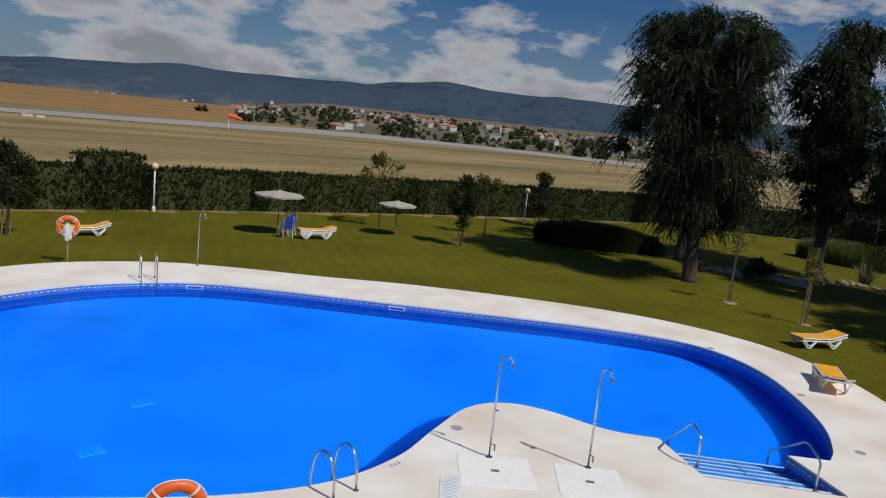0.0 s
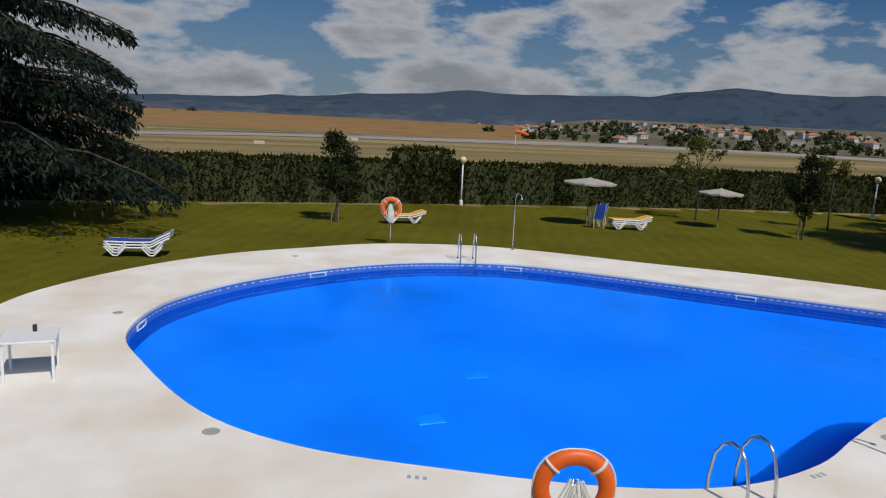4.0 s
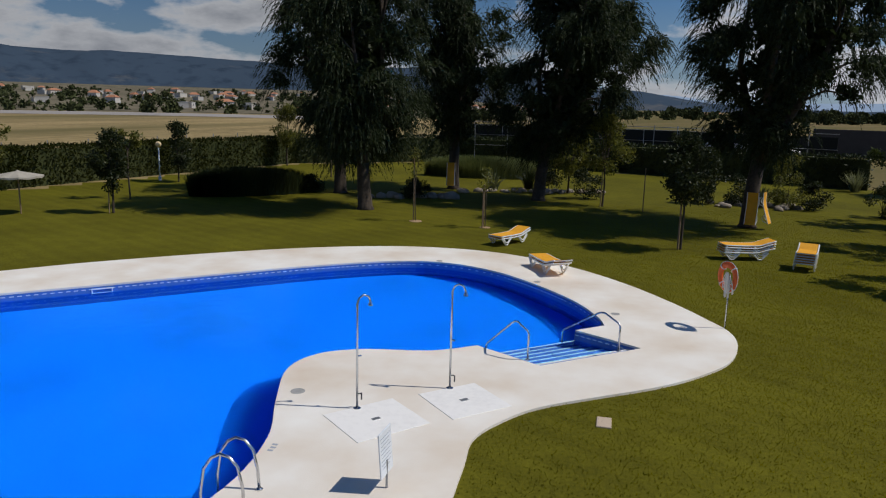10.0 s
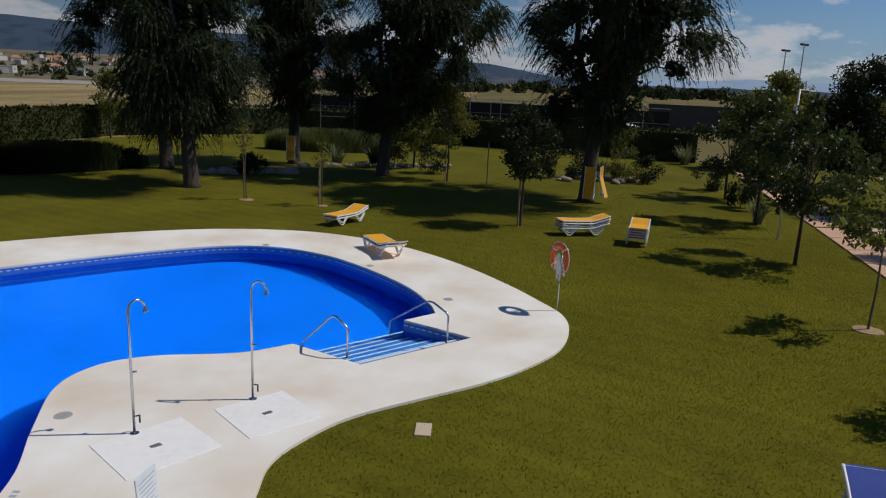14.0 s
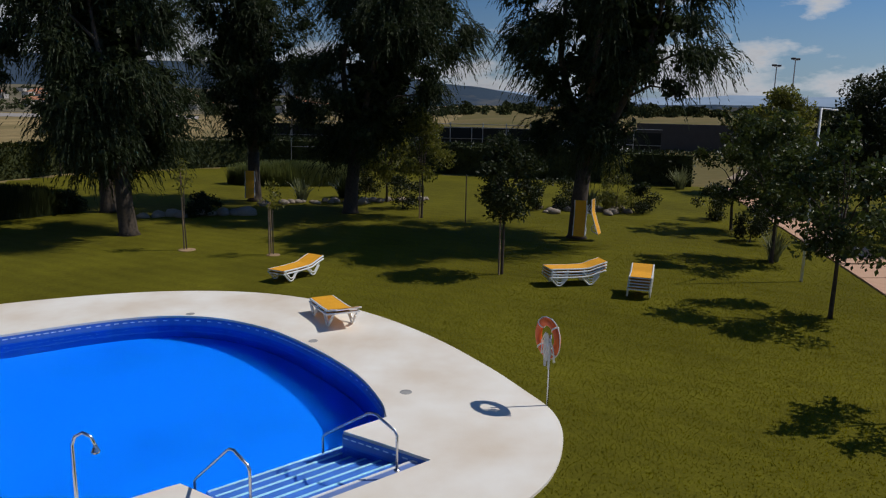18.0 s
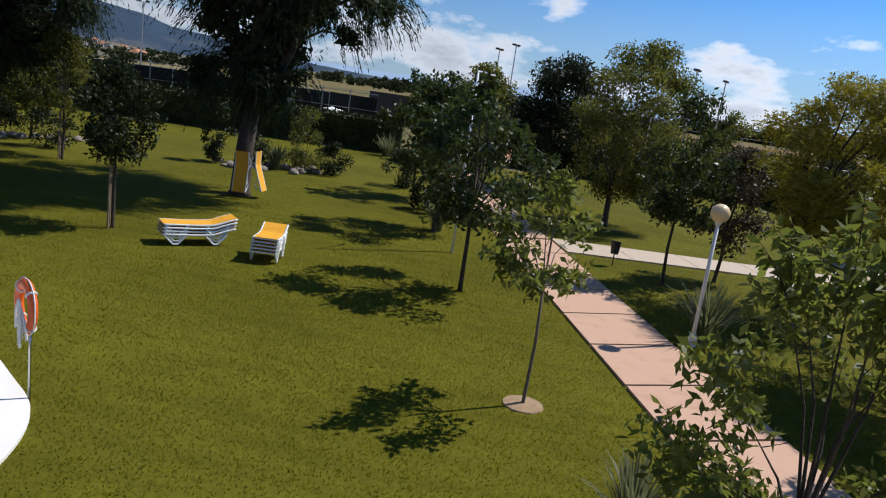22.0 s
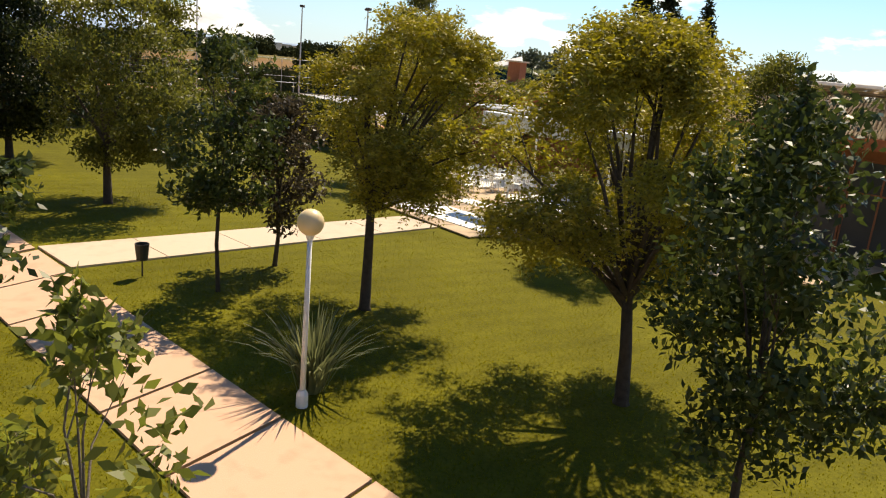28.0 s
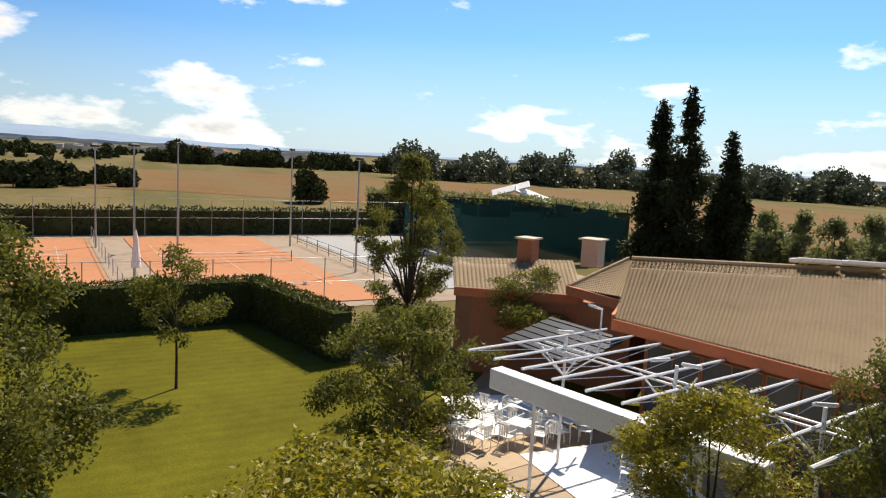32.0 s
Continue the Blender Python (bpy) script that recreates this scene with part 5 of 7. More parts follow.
def sun_lounger(fabric, label, group, up=0.22, part_sling=1.0):
    ob = thing("sun_lounger", label, "sun lounger", group)
    prof = sling_profile(up)
    # sling
    bm = bmesh.new()
    use = [p for p in prof if p[0] <= 1.9 * part_sling + 1e-6]
    for off in (0.012, -0.006):
        rows = [[bm.verts.new((x, s * 0.29, z + off)) for s in (-1, 0, 1)] for x, z in use]
        for a, b in zip(rows, rows[1:]):
            for k in range(2):
                bm.faces.new((a[k], a[k + 1], b[k + 1], b[k]) if off > 0 else (a[k], b[k], b[k + 1], a[k + 1]))
    part("sling", bm, fabric, ob, smooth=True)
    for s in (-1, 1):
        bm = bmesh.new()
        tube(bm, [(x, s * 0.315, z - 0.012) for x, z in prof], 0.028, 6)
        rail = part("side_rail", bm, WHITE, ob, smooth=True)
        for x0 in (0.18, 1.22):
            bm = bmesh.new()
            tube(bm, [(x0 - 0.14, s * 0.315, 0.285), (x0 + 0.10, s * 0.325, 0.035), (x0 + 0.22, s * 0.325, 0.035), (x0 + 0.46, s * 0.315, 0.285)], 0.027, 6)
            part("leg", bm, WHITE, rail, "white V-shaped plastic leg")
    for x in (0.02, 1.32, 1.88):
        bm = bmesh.new()
        z = min(prof, key=lambda p: abs(p[0] - x))[1]
        tube(bm, [(x, -0.32, z - 0.02), (x, 0.32, z - 0.02)], 0.022, 6)
        part("cross_bar", bm, WHITE, ob)
    return ob


amber = sun_lounger(ORANGE, "white plastic sun lounger with an amber sling, on the lawn", "amber sun loungers", 0.17)
blue = sun_lounger(BLUEFAB, "white plastic sun lounger with a royal blue sling", "blue sun loungers", 0.30)


def place(model, foot, head, count, label="", z0=0.0, length=1.0):
    """Loungers in a stack, from foot end to head end."""
    (ax, ay), (bx, by) = foot, head
    a = math.atan2(by - ay, bx - ax)
    for k in range(count):
        m = Matrix.Translation((ax + 0.012 * k, ay - 0.01 * k, z0 + 0.085 * k)) @ Matrix.Rotation(a + 0.012 * (k % 2), 4, "Z") @ Matrix.Diagonal((length, 1, 1, 1))
        c = copy_thing(model, m)
        tagged(c, label)


place(amber, (19.35, 5.3), (21.0, 4.4), 2, "stacked white sun loungers with amber slings on the lawn")
place(amber, (16.3, 3.3), (14.7, 2.35), 2, "stacked white sun loungers with amber slings on the deck", 0.03)
place(amber, (19.95, -3.05), (20.45, -4.9), 4, "stack of white sun loungers with amber slings")
place(amber, (18.45, -5.6), (20.3, -6.15), 5, "tall compact stack of white sun loungers with amber slings", 0.0, 0.62)
place(amber, (2.6, 29.5), (4.45, 29.35), 2, "white sun loungers with amber slings by the hedge")
place(amber, (12.85, 27.2), (14.7, 26.7), 3, "stack of white sun loungers with amber slings by the parasol")
place(blue, (-8.15, 23.2), (-6.35, 22.85), 3, "stack of white sun loungers with royal blue slings")
place(blue, (0.62, -4.98), (2.42, -5.33), 1, "white sun lounger with a royal blue sling")
# loungers leaning upright against willow trunks
for x, y, a, lean in ((27.9, -5.28, -0.35, 80), (28.3, -5.95, 1.15, 72), (37.2, 11.2, 0.2, 68)):
    c = copy_thing(amber, Matrix.Translation((x - 0.3, y, 0.2)) @ Matrix.Rotation(a, 4, "Z") @ Matrix.Rotation(radians(-lean), 4, "Y") @ Matrix.Scale(0.78, 4))
    tagged(c, "white sun lounger leaning upright against a willow trunk")
for o in (*amber.children_recursive, amber, *blue.children_recursive, blue):
    bpy.data.objects.remove(o)


def lamp_post(x, y, h, label, r=0.2):
    ob = thing("lamp_post", label, "lamp post", "globe lamps")
    bm = bmesh.new()
    tube(bm, [(x, y, -0.05), (x, y, h - r * 1.5)], [0.05, 0.038], 10)
    pole = part("pole", bm, WMETAL, ob, smooth=True)
    bm = bmesh.new()
    lathe(bm, [(0.10, 0.0), (0.10, 0.22), (0.06, 0.30)], 12, Matrix.Translation((x, y, 0.0)))
    part("base", bm, WMETAL, pole)
    bm = bmesh.new()
    lathe(bm, [(0.05, -0.06), (0.07, 0.0), (0.09, 0.04)], 12, Matrix.Translation((x, y, h - r * 1.9)))
    part("collar", bm, WMETAL, pole)
    bm = bmesh.new()
    bmesh.ops.create_uvsphere(bm, u_segments=24, v_segments=14, radius=r)
    bmesh.ops.translate(bm, vec=(x, y, h - r * 0.9), verts=bm.verts)
    part("globe", bm, GLOBE, ob, "creamy opal globe", smooth=True)


lamp_post(9.08, 35.8, 2.65, "white lamp post with an opal globe before the hedge", 0.19)
lamp_post(33.6, 29.9, 2.5, "white lamp post with an opal globe by the hedge corner", 0.19)
lamp_post(13.46, -14.94, 3.3, "white lamp post with a creamy opal globe by the path", 0.21)

bm_lamp = thing("street_lamp", "tall white lamp post with a flat arm", "lamp post")
bm = bmesh.new()
tube(bm, [(21.29, -11.59, -0.05), (21.29, -11.59, 5.6)], [0.05, 0.035], 10)
part("pole", bm, WMETAL, bm_lamp, smooth=True)
bm = bmesh.new()
tube(bm, [(21.29, -11.59, 5.58), (21.84, -12.19, 5.56)], 0.02, 8)
part("arm", bm, WMETAL, bm_lamp)
bm = bmesh.new()
box(bm, 21.99, -12.34, 5.54, 0.40, 0.11, 0.05, Matrix.Translation((21.99, -12.34, 0)) @ Matrix.Rotation(-0.82, 4, "Z") @ Matrix.Translation((-21.99, 12.34, 0)), 0.02)
part("lamp_head", bm, WMETAL, bm_lamp)


def lifebuoy(x, y, face, label, h=1.25, side=0.0):
    ob = thing("lifebuoy_stand", label, "lifebuoy", "lifebuoy stands")
    bm = bmesh.new()
    tube(bm, [(x, y, -0.02), (x, y, h + 0.05)], 0.02, 8)
    part("pole", bm, STEEL, ob, smooth=True)
    m = Matrix.Translation((x, y, h)) @ Matrix.Rotation(face, 4, "Z") @ Matrix.Translation((0, -0.06, 0)) @ Matrix.Rotation(radians(90), 4, "X") @ Matrix.Diagonal((1, 1, 0.75, 1))
    bm = bmesh.new()
    torus(bm, 0.30, 0.078, m, 36, 12)
    ring = part("ring", bm, BUOY, ob, "orange plastic lifebuoy ring", smooth=True)
    for k in range(4):
        a = radians(45 + 90 * k)
        bm = bmesh.new()
        torus(bm, 0.083, 0.016, m @ Matrix.Rotation(a, 4, "Z") @ Matrix.Translation((0.30, 0, 0)) @ Matrix.Rotation(radians(90), 4, "X"), 16, 6)
        part("cord_loop", bm, ROPE, ring)
    bm = bmesh.new()
    pts = []
    for k in range(33):
        a = 2 * math.pi * k / 32
        sag = 0.02 * abs(math.sin(2 * a))
        pts.append(m @ Vector(((0.375 + sag) * math.cos(a), (0.375 + sag) * math.sin(a), 0.0)))
    tube(bm, pts, 0.010, 5)
    part("grab_line", bm, ROPE, ring)
    rng = np.random.default_rng(int(abs(x * 10) + 3))
    bm = bmesh.new()
    f = m @ Vector((side, 0, 0.16))
    ux, uy = math.cos(face), math.sin(face)
    for k in range(13):
        s = rng.uniform(-0.17, 0.17)
        drop = rng.uniform(0.25, 0.52)
        o = rng.uniform(-0.05, 0.03)
        top = Vector((f.x + ux * s * 0.4, f.y + uy * s * 0.4, h + 0.10 + rng.uniform(-0.04, 0.05)))
        low = Vector((f.x + ux * s - uy * -o, f.y + uy * s + ux * -o, h - drop))
        tube(bm, [top, top.lerp(low, 0.4) + Vector((ux * s * 0.4, uy * s * 0.4, 0)), low, low + Vector((ux * 0.04, uy * 0.04, 0.03)), top.lerp(low, 0.3) + Vector((ux * 0.05, uy * 0.05, 0))], 0.012, 5)
    part("rope_coil", bm, ROPE, ob, "hanging coil of white rope")


lifebuoy(1.22, 24.1, radians(-22), "orange lifebuoy with white rope on a post by the far deck", 1.35)
lifebuoy(10.46, -2.08, radians(-152), "orange lifebuoy with white rope on a deck-edge post", 1.36, 0.16)
lifebuoy(-3.45, 4.35, radians(-20), "orange lifebuoy with coiled white rope beside the pool", 1.32)


def shower(x, y, face, label):
    ob = thing("poolside_shower", label, "shower", "poolside showers")
    c, s = math.cos(face), math.sin(face)
    bm = bmesh.new()
    pts = [(0, 0.0), (0, 1.7), (0, 1.92), (0.04, 2.02), (0.13, 2.07), (0.22, 2.03), (0.26, 1.94)]
    tube(bm, [(x + c * u, y + s * u, z + 0.03) for u, z in pts], [0.02] * 3 + [0.017] * 4, 10)
    pipe = part("pipe", bm, STEEL, ob, smooth=True)
    bm = bmesh.new()
    lathe(bm, [(0.016, 0.05), (0.022, 0.03), (0.045, -0.02), (0.045, -0.035)], 12, Matrix.Translation((x + c * 0.26, y + s * 0.26, 1.92)))
    part("shower_head", bm, STEEL, pipe)
    bm = bmesh.new()
    lathe(bm, [(0.07, 0.0), (0.07, 0.015), (0.03, 0.03)], 14, Matrix.Translation((x, y, 0.03)))
    part("foot_flange", bm, STEEL, ob)
    bm = bmesh.new()
    tube(bm, [(x, y, 1.0), (x + c * 0.08, y + s * 0.08, 1.0)], 0.018, 8)
    part("push_valve", bm, STEEL, pipe)
    bm = bmesh.new()
    tube(bm, [(x + c * 0.03, y + s * 0.03, 0.30), (x + c * 0.09, y + s * 0.09, 0.30), (x + c * 0.09, y + s * 0.09, 0.18)], 0.014, 8)
    part("foot_tap", bm, DARKMETAL, pipe)


shower(3.18, 4.97, radians(-40), "slim stainless steel poolside shower with a hooked head")
shower(4.58, 3.61, radians(-95), "slim stainless steel poolside shower beside a drain tray")
shower(5.35, 22.4, radians(-60), "thin steel shower post on the far deck")

for cx, cy, w, d, a in ((2.85, 4.5, 1.4, 1.25, -0.72), (4.1, 3.22, 1.25, 1.25, -0.8)):
    bm = bmesh.new()
    m = Matrix.Translation((cx, cy, 0.034)) @ Matrix.Rotation(a, 4, "Z")
    box(bm, 0, 0, 0, w, d, 0.012, m, 0.004)
    tray = solid("shower_tray", bm, TRAY, "white square shower floor set in the deck", "shower tray", "shower trays")
    bm = bmesh.new()
    box(bm, 0, 0, 0.008, 0.16, 0.10, 0.006, m, 0.002)
    part("drain_grate", bm, GREYMETAL, tray, "grey metal drain grate")


def ladder(x, y, face, label, h=0.78, deep=1.0):
    """Pool ladder: two bent rails that dive into the water, and treads."""
    ob = thing("pool_ladder", label, "pool ladder", "pool ladders")
    m = Matrix.Translation((x, y, 0)) @ Matrix.Rotation(face, 4, "Z")
    for s in (-0.25, 0.25):
        bm = bmesh.new()
        pts = [(-0.52, 0.02), (-0.50, 0.35), (-0.44, 0.62), (-0.33, h - 0.03), (-0.2, h), (-0.08, h - 0.06), (0.04, 0.55), (0.10, 0.2), (0.10, -0.2), (0.10, -deep)]
        tube(bm, [m @ Vector((u, s, z)) for u, z in pts], 0.022, 10)
        rail = part("rail", bm, STEEL, ob, smooth=True)
        bm = bmesh.new()
        lathe(bm, [(0.05, 0.03), (0.05, 0.045), (0.028, 0.06)], 12, m @ Matrix.Translation((-0.52, s, 0)))
        part("foot_flange", bm, STEEL, rail)
    for z in (-0.12, -0.40, -0.68):
        bm = bmesh.new()
        box(bm, 0.10, 0, z, 0.07, 0.5, 0.02, m)
        part("tread", bm, STEEL, ob)


ladder(-0.1, 5.8, radians(95), "polished steel pool ladder at the near edge")
ladder(2.72, 20.5, radians(-105), "polished steel pool ladder at the far edge", 0.95)

for a, b in (((6.63, 2.38), (7.28, 3.4)), ((7.82, 0.49), (8.84, 1.82))):
    ob = thing("handrail", "bent stainless steel handrail beside the pool steps", "handrail", "pool step handrails")
    a, b = Vector((*a, 0)), Vector((*b, 0))
    bm = bmesh.new()
    q = lambda u, z: a.lerp(b, u) + Vector((0, 0, z))
    tube(bm, [q(0, 0.02), q(0.0, 0.60), q(0.03, 0.67), q(0.26, 0.81), q(0.33, 0.80), q(0.38, 0.76), q(0.96, 0.12), q(1.0, 0.06), q(1.0, -0.30)], 0.022, 10)
    part("rail", bm, STEEL, ob, smooth=True)
    bm = bmesh.new()
    lathe(bm, [(0.05, 0.03), (0.05, 0.045), (0.028, 0.06)], 12, Matrix.Translation(a))
    part("foot_flange", bm, STEEL, ob)

for x, y, r in ((3.6, 6.3, 0.16), (-6.2, 9.3, 0.15), (-7.6, 16.1, 0.13), (-2.6, 22.1, 0.12), (10.9, 0.6, 0.14), (13.8, 3.0, 0.13), (15.7, 6.6, 0.13)):
    bm = bmesh.new()
    lathe(bm, [(r * 0.85, 0.02), (r * 0.85, 0.034), (r * 0.76, 0.036), (r * 0.74, 0.032)], 20, Matrix.Translation((x, y, 0)))
    solid("drain_cover", bm, DRAINGREY, "round grey drain cover set flush in the deck", "drain cover", "deck drain covers")

bm = bmesh.new()
box(bm, 3.96, 0.7, -0.02, 0.42, 0.26, 0.05, None, 0.01)
solid("access_cover", bm, PALEPATH, "pale concrete cover slab set in the grass", "cover slab")

# depth marks on the deck beside the pool
for k, (x, y) in enumerate(((-3.95, 7.25), (-3.86, 7.2), (-3.77, 7.15), (1.3, 5.7), (1.4, 5.7), (1.5, 5.72))):
    bm = bmesh.new()
    box(bm, x, y, 0.032, 0.05, 0.09, 0.003, Matrix.Translation((x, y, 0)) @ Matrix.Rotation(-0.4 if k < 3 else 0.0, 4, "Z") @ Matrix.Translation((-x, -y, 0)))
    solid("depth_mark", bm, GREYINK, "small dark painted mark on the deck edge", "deck marking", "depth marks")

# notice board by the near ladder
ob = thing("notice_sign", "white notice board with grey lines of text on a short post", "sign")
m = Matrix.Translation((0.74, 3.6, -0.04)) @ Matrix.Rotation(radians(-4), 4, "Z") @ Matrix.Rotation(radians(-4), 4, "X")
bm = bmesh.new()
tube(bm, [(0.74, 3.62, 0.03), (0.74, 3.62, 0.46)], 0.018, 8)
part("post", bm, GREYMETAL, ob)
bm = bmesh.new()
box(bm, 0, 0, 0.62, 0.44, 0.02, 0.66, m, 0.004)
board = part("board", bm, PAPER, ob)
for k in range(9):
    bm = bmesh.new()
    box(bm, -0.01 * (k % 3), -0.012, 0.86 - 0.055 * k, 0.36 - 0.04 * (k % 3), 0.003, 0.008, m)
    part("text_line", bm, GREYINK, board)


def parasol(x, y, h, r, label, cloth=STRAW):
    ob = thing("parasol", label, "parasol", "open parasols")
    bm = bmesh.new()
    tube(bm, [(x, y, -0.05), (x, y, h)], 0.03, 8)
    part("pole", bm, WOOD, ob)
    bm = bmesh.new()
    n = 16
    top = bm.verts.new((x, y, h + 0.12))
    cap = [bm.verts.new((x + 0.12 * math.cos(a), y + 0.12 * math.sin(a), h + 0.06)) for a in (2 * math.pi * k / n for k in range(n))]
    edge = [bm.verts.new((x + r * (1 if k % 2 == 0 else 0.95) * math.cos(a), y + r * (1 if k % 2 == 0 else 0.95) * math.sin(a), h - 0.12 - (0.0 if k % 2 == 0 else 0.04))) for k, a in ((k, 2 * math.pi * k / n) for k in range(n))]
    low = [bm.verts.new((v.co.x, v.co.y, v.co.z - 0.08)) for v in edge]
    for k in range(n):
        j = (k + 1) % n
        bm.faces.new((top, cap[k], cap[j]))
        bm.faces.new((cap[k], edge[k], edge[j], cap[j]))
        bm.faces.new((edge[k], low[k], low[j], edge[j]))
    canopy = part("canopy", bm, cloth, ob, "flat bleached canvas canopy" if cloth is STRAW else "white canvas canopy")
    for k in range(0, n, 2):
        a = 2 * math.pi * k / n
        bm = bmesh.new()
        tube(bm, [(x, y, h + 0.02), (x + r * 0.97 * math.cos(a), y + r * 0.97 * math.sin(a), h - 0.15)], 0.012, 5)
        part("rib", bm, WOOD, canopy)


parasol(12.4, 28.4, 2.15, 1.25, "open bleached canvas parasol on a thin post over stacked chairs")
parasol(19.13, 27.1, 1.85, 1.05, "open bleached canvas parasol on a thin wooden post")
parasol(56.6, -12.6, 2.35, 0.95, "open white parasol behind the dark hedge", TRAY)

# closed umbrella, table and chair at the deck's west end
ob = thing("closed_umbrella", "folded white canvas umbrella on a white pole", "umbrella")
bm = bmesh.new()
tube(bm, [(-9.6, 12.95, 0.0), (-9.8, 13.15, 3.0)], 0.022, 8)
part("pole", bm, WMETAL, ob)
bm = bmesh.new()
rings = []
for t, r in ((0.0, 0.03), (0.1, 0.12), (0.4, 0.22), (0.7, 0.30), (0.92, 0.36), (1.0, 0.33)):
    z = 2.95 - 1.85 * t
    rings.append([bm.verts.new((-9.75 + r * (1 + 0.14 * math.cos(7 * a)) * math.cos(a), 13.1 + r * (1 + 0.14 * math.cos(7 * a)) * math.sin(a), z + (0.05 * math.cos(7 * a) if t > 0.9 else 0))) for a in (2 * math.pi * k / 42 for k in range(42))])
for a, b in zip(rings, rings[1:]):
    for k in range(42):
        bm.faces.new((a[k], a[(k + 1) % 42], b[(k + 1) % 42], b[k]))
part("folded_canopy", bm, TRAY, ob, "folded white scalloped canvas", smooth=True)
bm = bmesh.new()
lathe(bm, [(0.24, 0.0), (0.24, 0.07), (0.06, 0.1)], 16, Matrix.Translation((-9.6, 12.95, 0.03)))
part("base", bm, TRAY, ob)

ob = thing("square_table", "white square plastic table on four legs", "table")
bm = bmesh.new()
box(bm, -8.8, 12.35, 0.70, 0.82, 0.82, 0.035, None, 0.008)
part("tabletop", bm, WHITE, ob)
for sx in (-1, 1):
    for sy in (-1, 1):
        bm = bmesh.new()
        box(bm, -8.8 + sx * 0.36, 12.35 + sy * 0.36, 0.355, 0.045, 0.045, 0.66, None, 0.006)
        part("leg", bm, WHITE, ob)
bm = bmesh.new()
lathe(bm, [(0.033, 0), (0.035, 0.03), (0.035, 0.10), (0.028, 0.115)], 14, Matrix.Translation((-8.75, 12.55, 0.718)))
solid("drink_can", bm, DARKMETAL, "small dark drinks can on the table", "can")


def garden_chair(label, group):
    ob = thing("garden_chair", label, "chair", group)
    bm = bmesh.new()
    box(bm, 0, 0, 0.42, 0.46, 0.46, 0.02, None, 0.006)
    part("seat", bm, BLUEFAB, ob)
    bm = bmesh.new()
    box(bm, 0, 0, 0, 0.46, 0.02, 0.56, Matrix.Translation((0, 0.27, 0.70)) @ Matrix.Rotation(radians(-14), 4, "X"), 0.006)
    part("backrest", bm, BLUEFAB, ob)
    for s in (-1, 1):
        for f, pts in (("front_leg", [(s * 0.25, -0.22, 0.0), (s * 0.25, -0.20, 0.62), (s * 0.25, 0.02, 0.66), (s * 0.25, 0.24, 0.63)]), ("rear_leg", [(s * 0.25, 0.30, 0.0), (s * 0.25, 0.18, 0.44), (s * 0.24, 0.36, 0.98)])):
            bm = bmesh.new()
            tube(bm, pts, 0.014, 6)
            part(f, bm, WMETAL, ob)
    return ob


gc = garden_chair("white-framed garden chair with royal blue fabric", "blue garden chairs")
for x, y, a, z in ((-9.5, 11.75, 110, 0.03), (12.35, 27.5, 170, 0), (12.35, 27.52, 172, 0.12), (12.9, 28.2, 190, 0), (12.9, 28.23, 188, 0.12)):
    copy_thing(gc, Matrix.Translation((x, y, z)) @ Matrix.Rotation(radians(a), 4, "Z"))
for o in (*gc.children_recursive, gc):
    bpy.data.objects.remove(o)


# ---- plants and rocks on the lawn ----
def blade_plant(name, x, y, h, n, mat, label, spread=0.9, w=0.05, seed=1, base=0.12, category="plant", group=""):
    """A tuft of long arching sword leaves, three pieces each."""
    rng = np.random.default_rng(seed)
    ob = thing(name, label, category, group)
    for _ in range(n):
        quads = []
        a, t = rng.uniform(0, 2 * math.pi), rng.uniform(0.05, 1) * spread
        ln = h * rng.uniform(0.7, 1.15)
        d = np.array([math.cos(a), math.sin(a), 0.0])
        s = np.array([-math.sin(a), math.cos(a), 0.0]) * w * rng.uniform(0.7, 1.2)
        o = np.array([x, y, 0.0]) + d * base * rng.uniform(0, 1)
        pts = [o + d * (t * ln * u ** 1.5 * 0.75) + np.array([0, 0, ln * (u - 0.42 * t * u * u)]) for u in (0, 0.4, 0.75, 1.0)]
        for i, (p, q) in enumerate(zip(pts, pts[1:])):
            s0, s1 = s * (1, 0.85, 0.5)[i], s * (0.85, 0.5, 0.05)[i]
            quads.append([p - s0, p + s0, q + s1, q - s1])
        c = new("leaf", blades_mesh("leaf", np.array(quads), mat))
        c.parent = ob


Y = "yuccas and sword-leaved plants"
blade_plant("yucca", 13.8, -15.5, 1.55, 170, L_AGAVE, "large spiky yucca beside the lamp post", 1.0, 0.028, 1, 0.25, group=Y)
blade_plant("yucca", 6.9, -9.4, 1.0, 110, L_AGAVE, "spiky yucca at the lawn edge", 1.0, 0.03, 2, 0.2, group=Y)
blade_plant("yucca", 24.5, -12.0, 1.3, 110, L_AGAVE, "spiky yucca below a young tree", 0.9, 0.03, 3, 0.2, group=Y)
blade_plant("yucca", 48.5, -15.4, 1.6, 120, L_AGAVE, "pale yucca near the hedge gap", 1.0, 0.04, 4, 0.3, group=Y)
blade_plant("yucca", 36.6, -7.2, 1.3, 90, L_AGAVE, "yucca in the rockery behind the willow", 1.0, 0.05, 5, 0.3, group=Y)
blade_plant("yucca", 38.0, 8.6, 1.4, 70, L_AGAVE, "tall bare yucca in the rockery", 0.9, 0.05, 6, 0.3, group=Y)
blade_plant("yucca", 40.0, 6.6, 1.4, 90, L_DARK, "dark yucca in the rockery", 1.0, 0.05, 7, 0.3, group=Y)
blade_plant("yucca", 17.9, -28.7, 1.2, 90, L_AGAVE, "spiky yucca in the terrace border", 1.0, 0.03, 8, 0.15, group=Y)
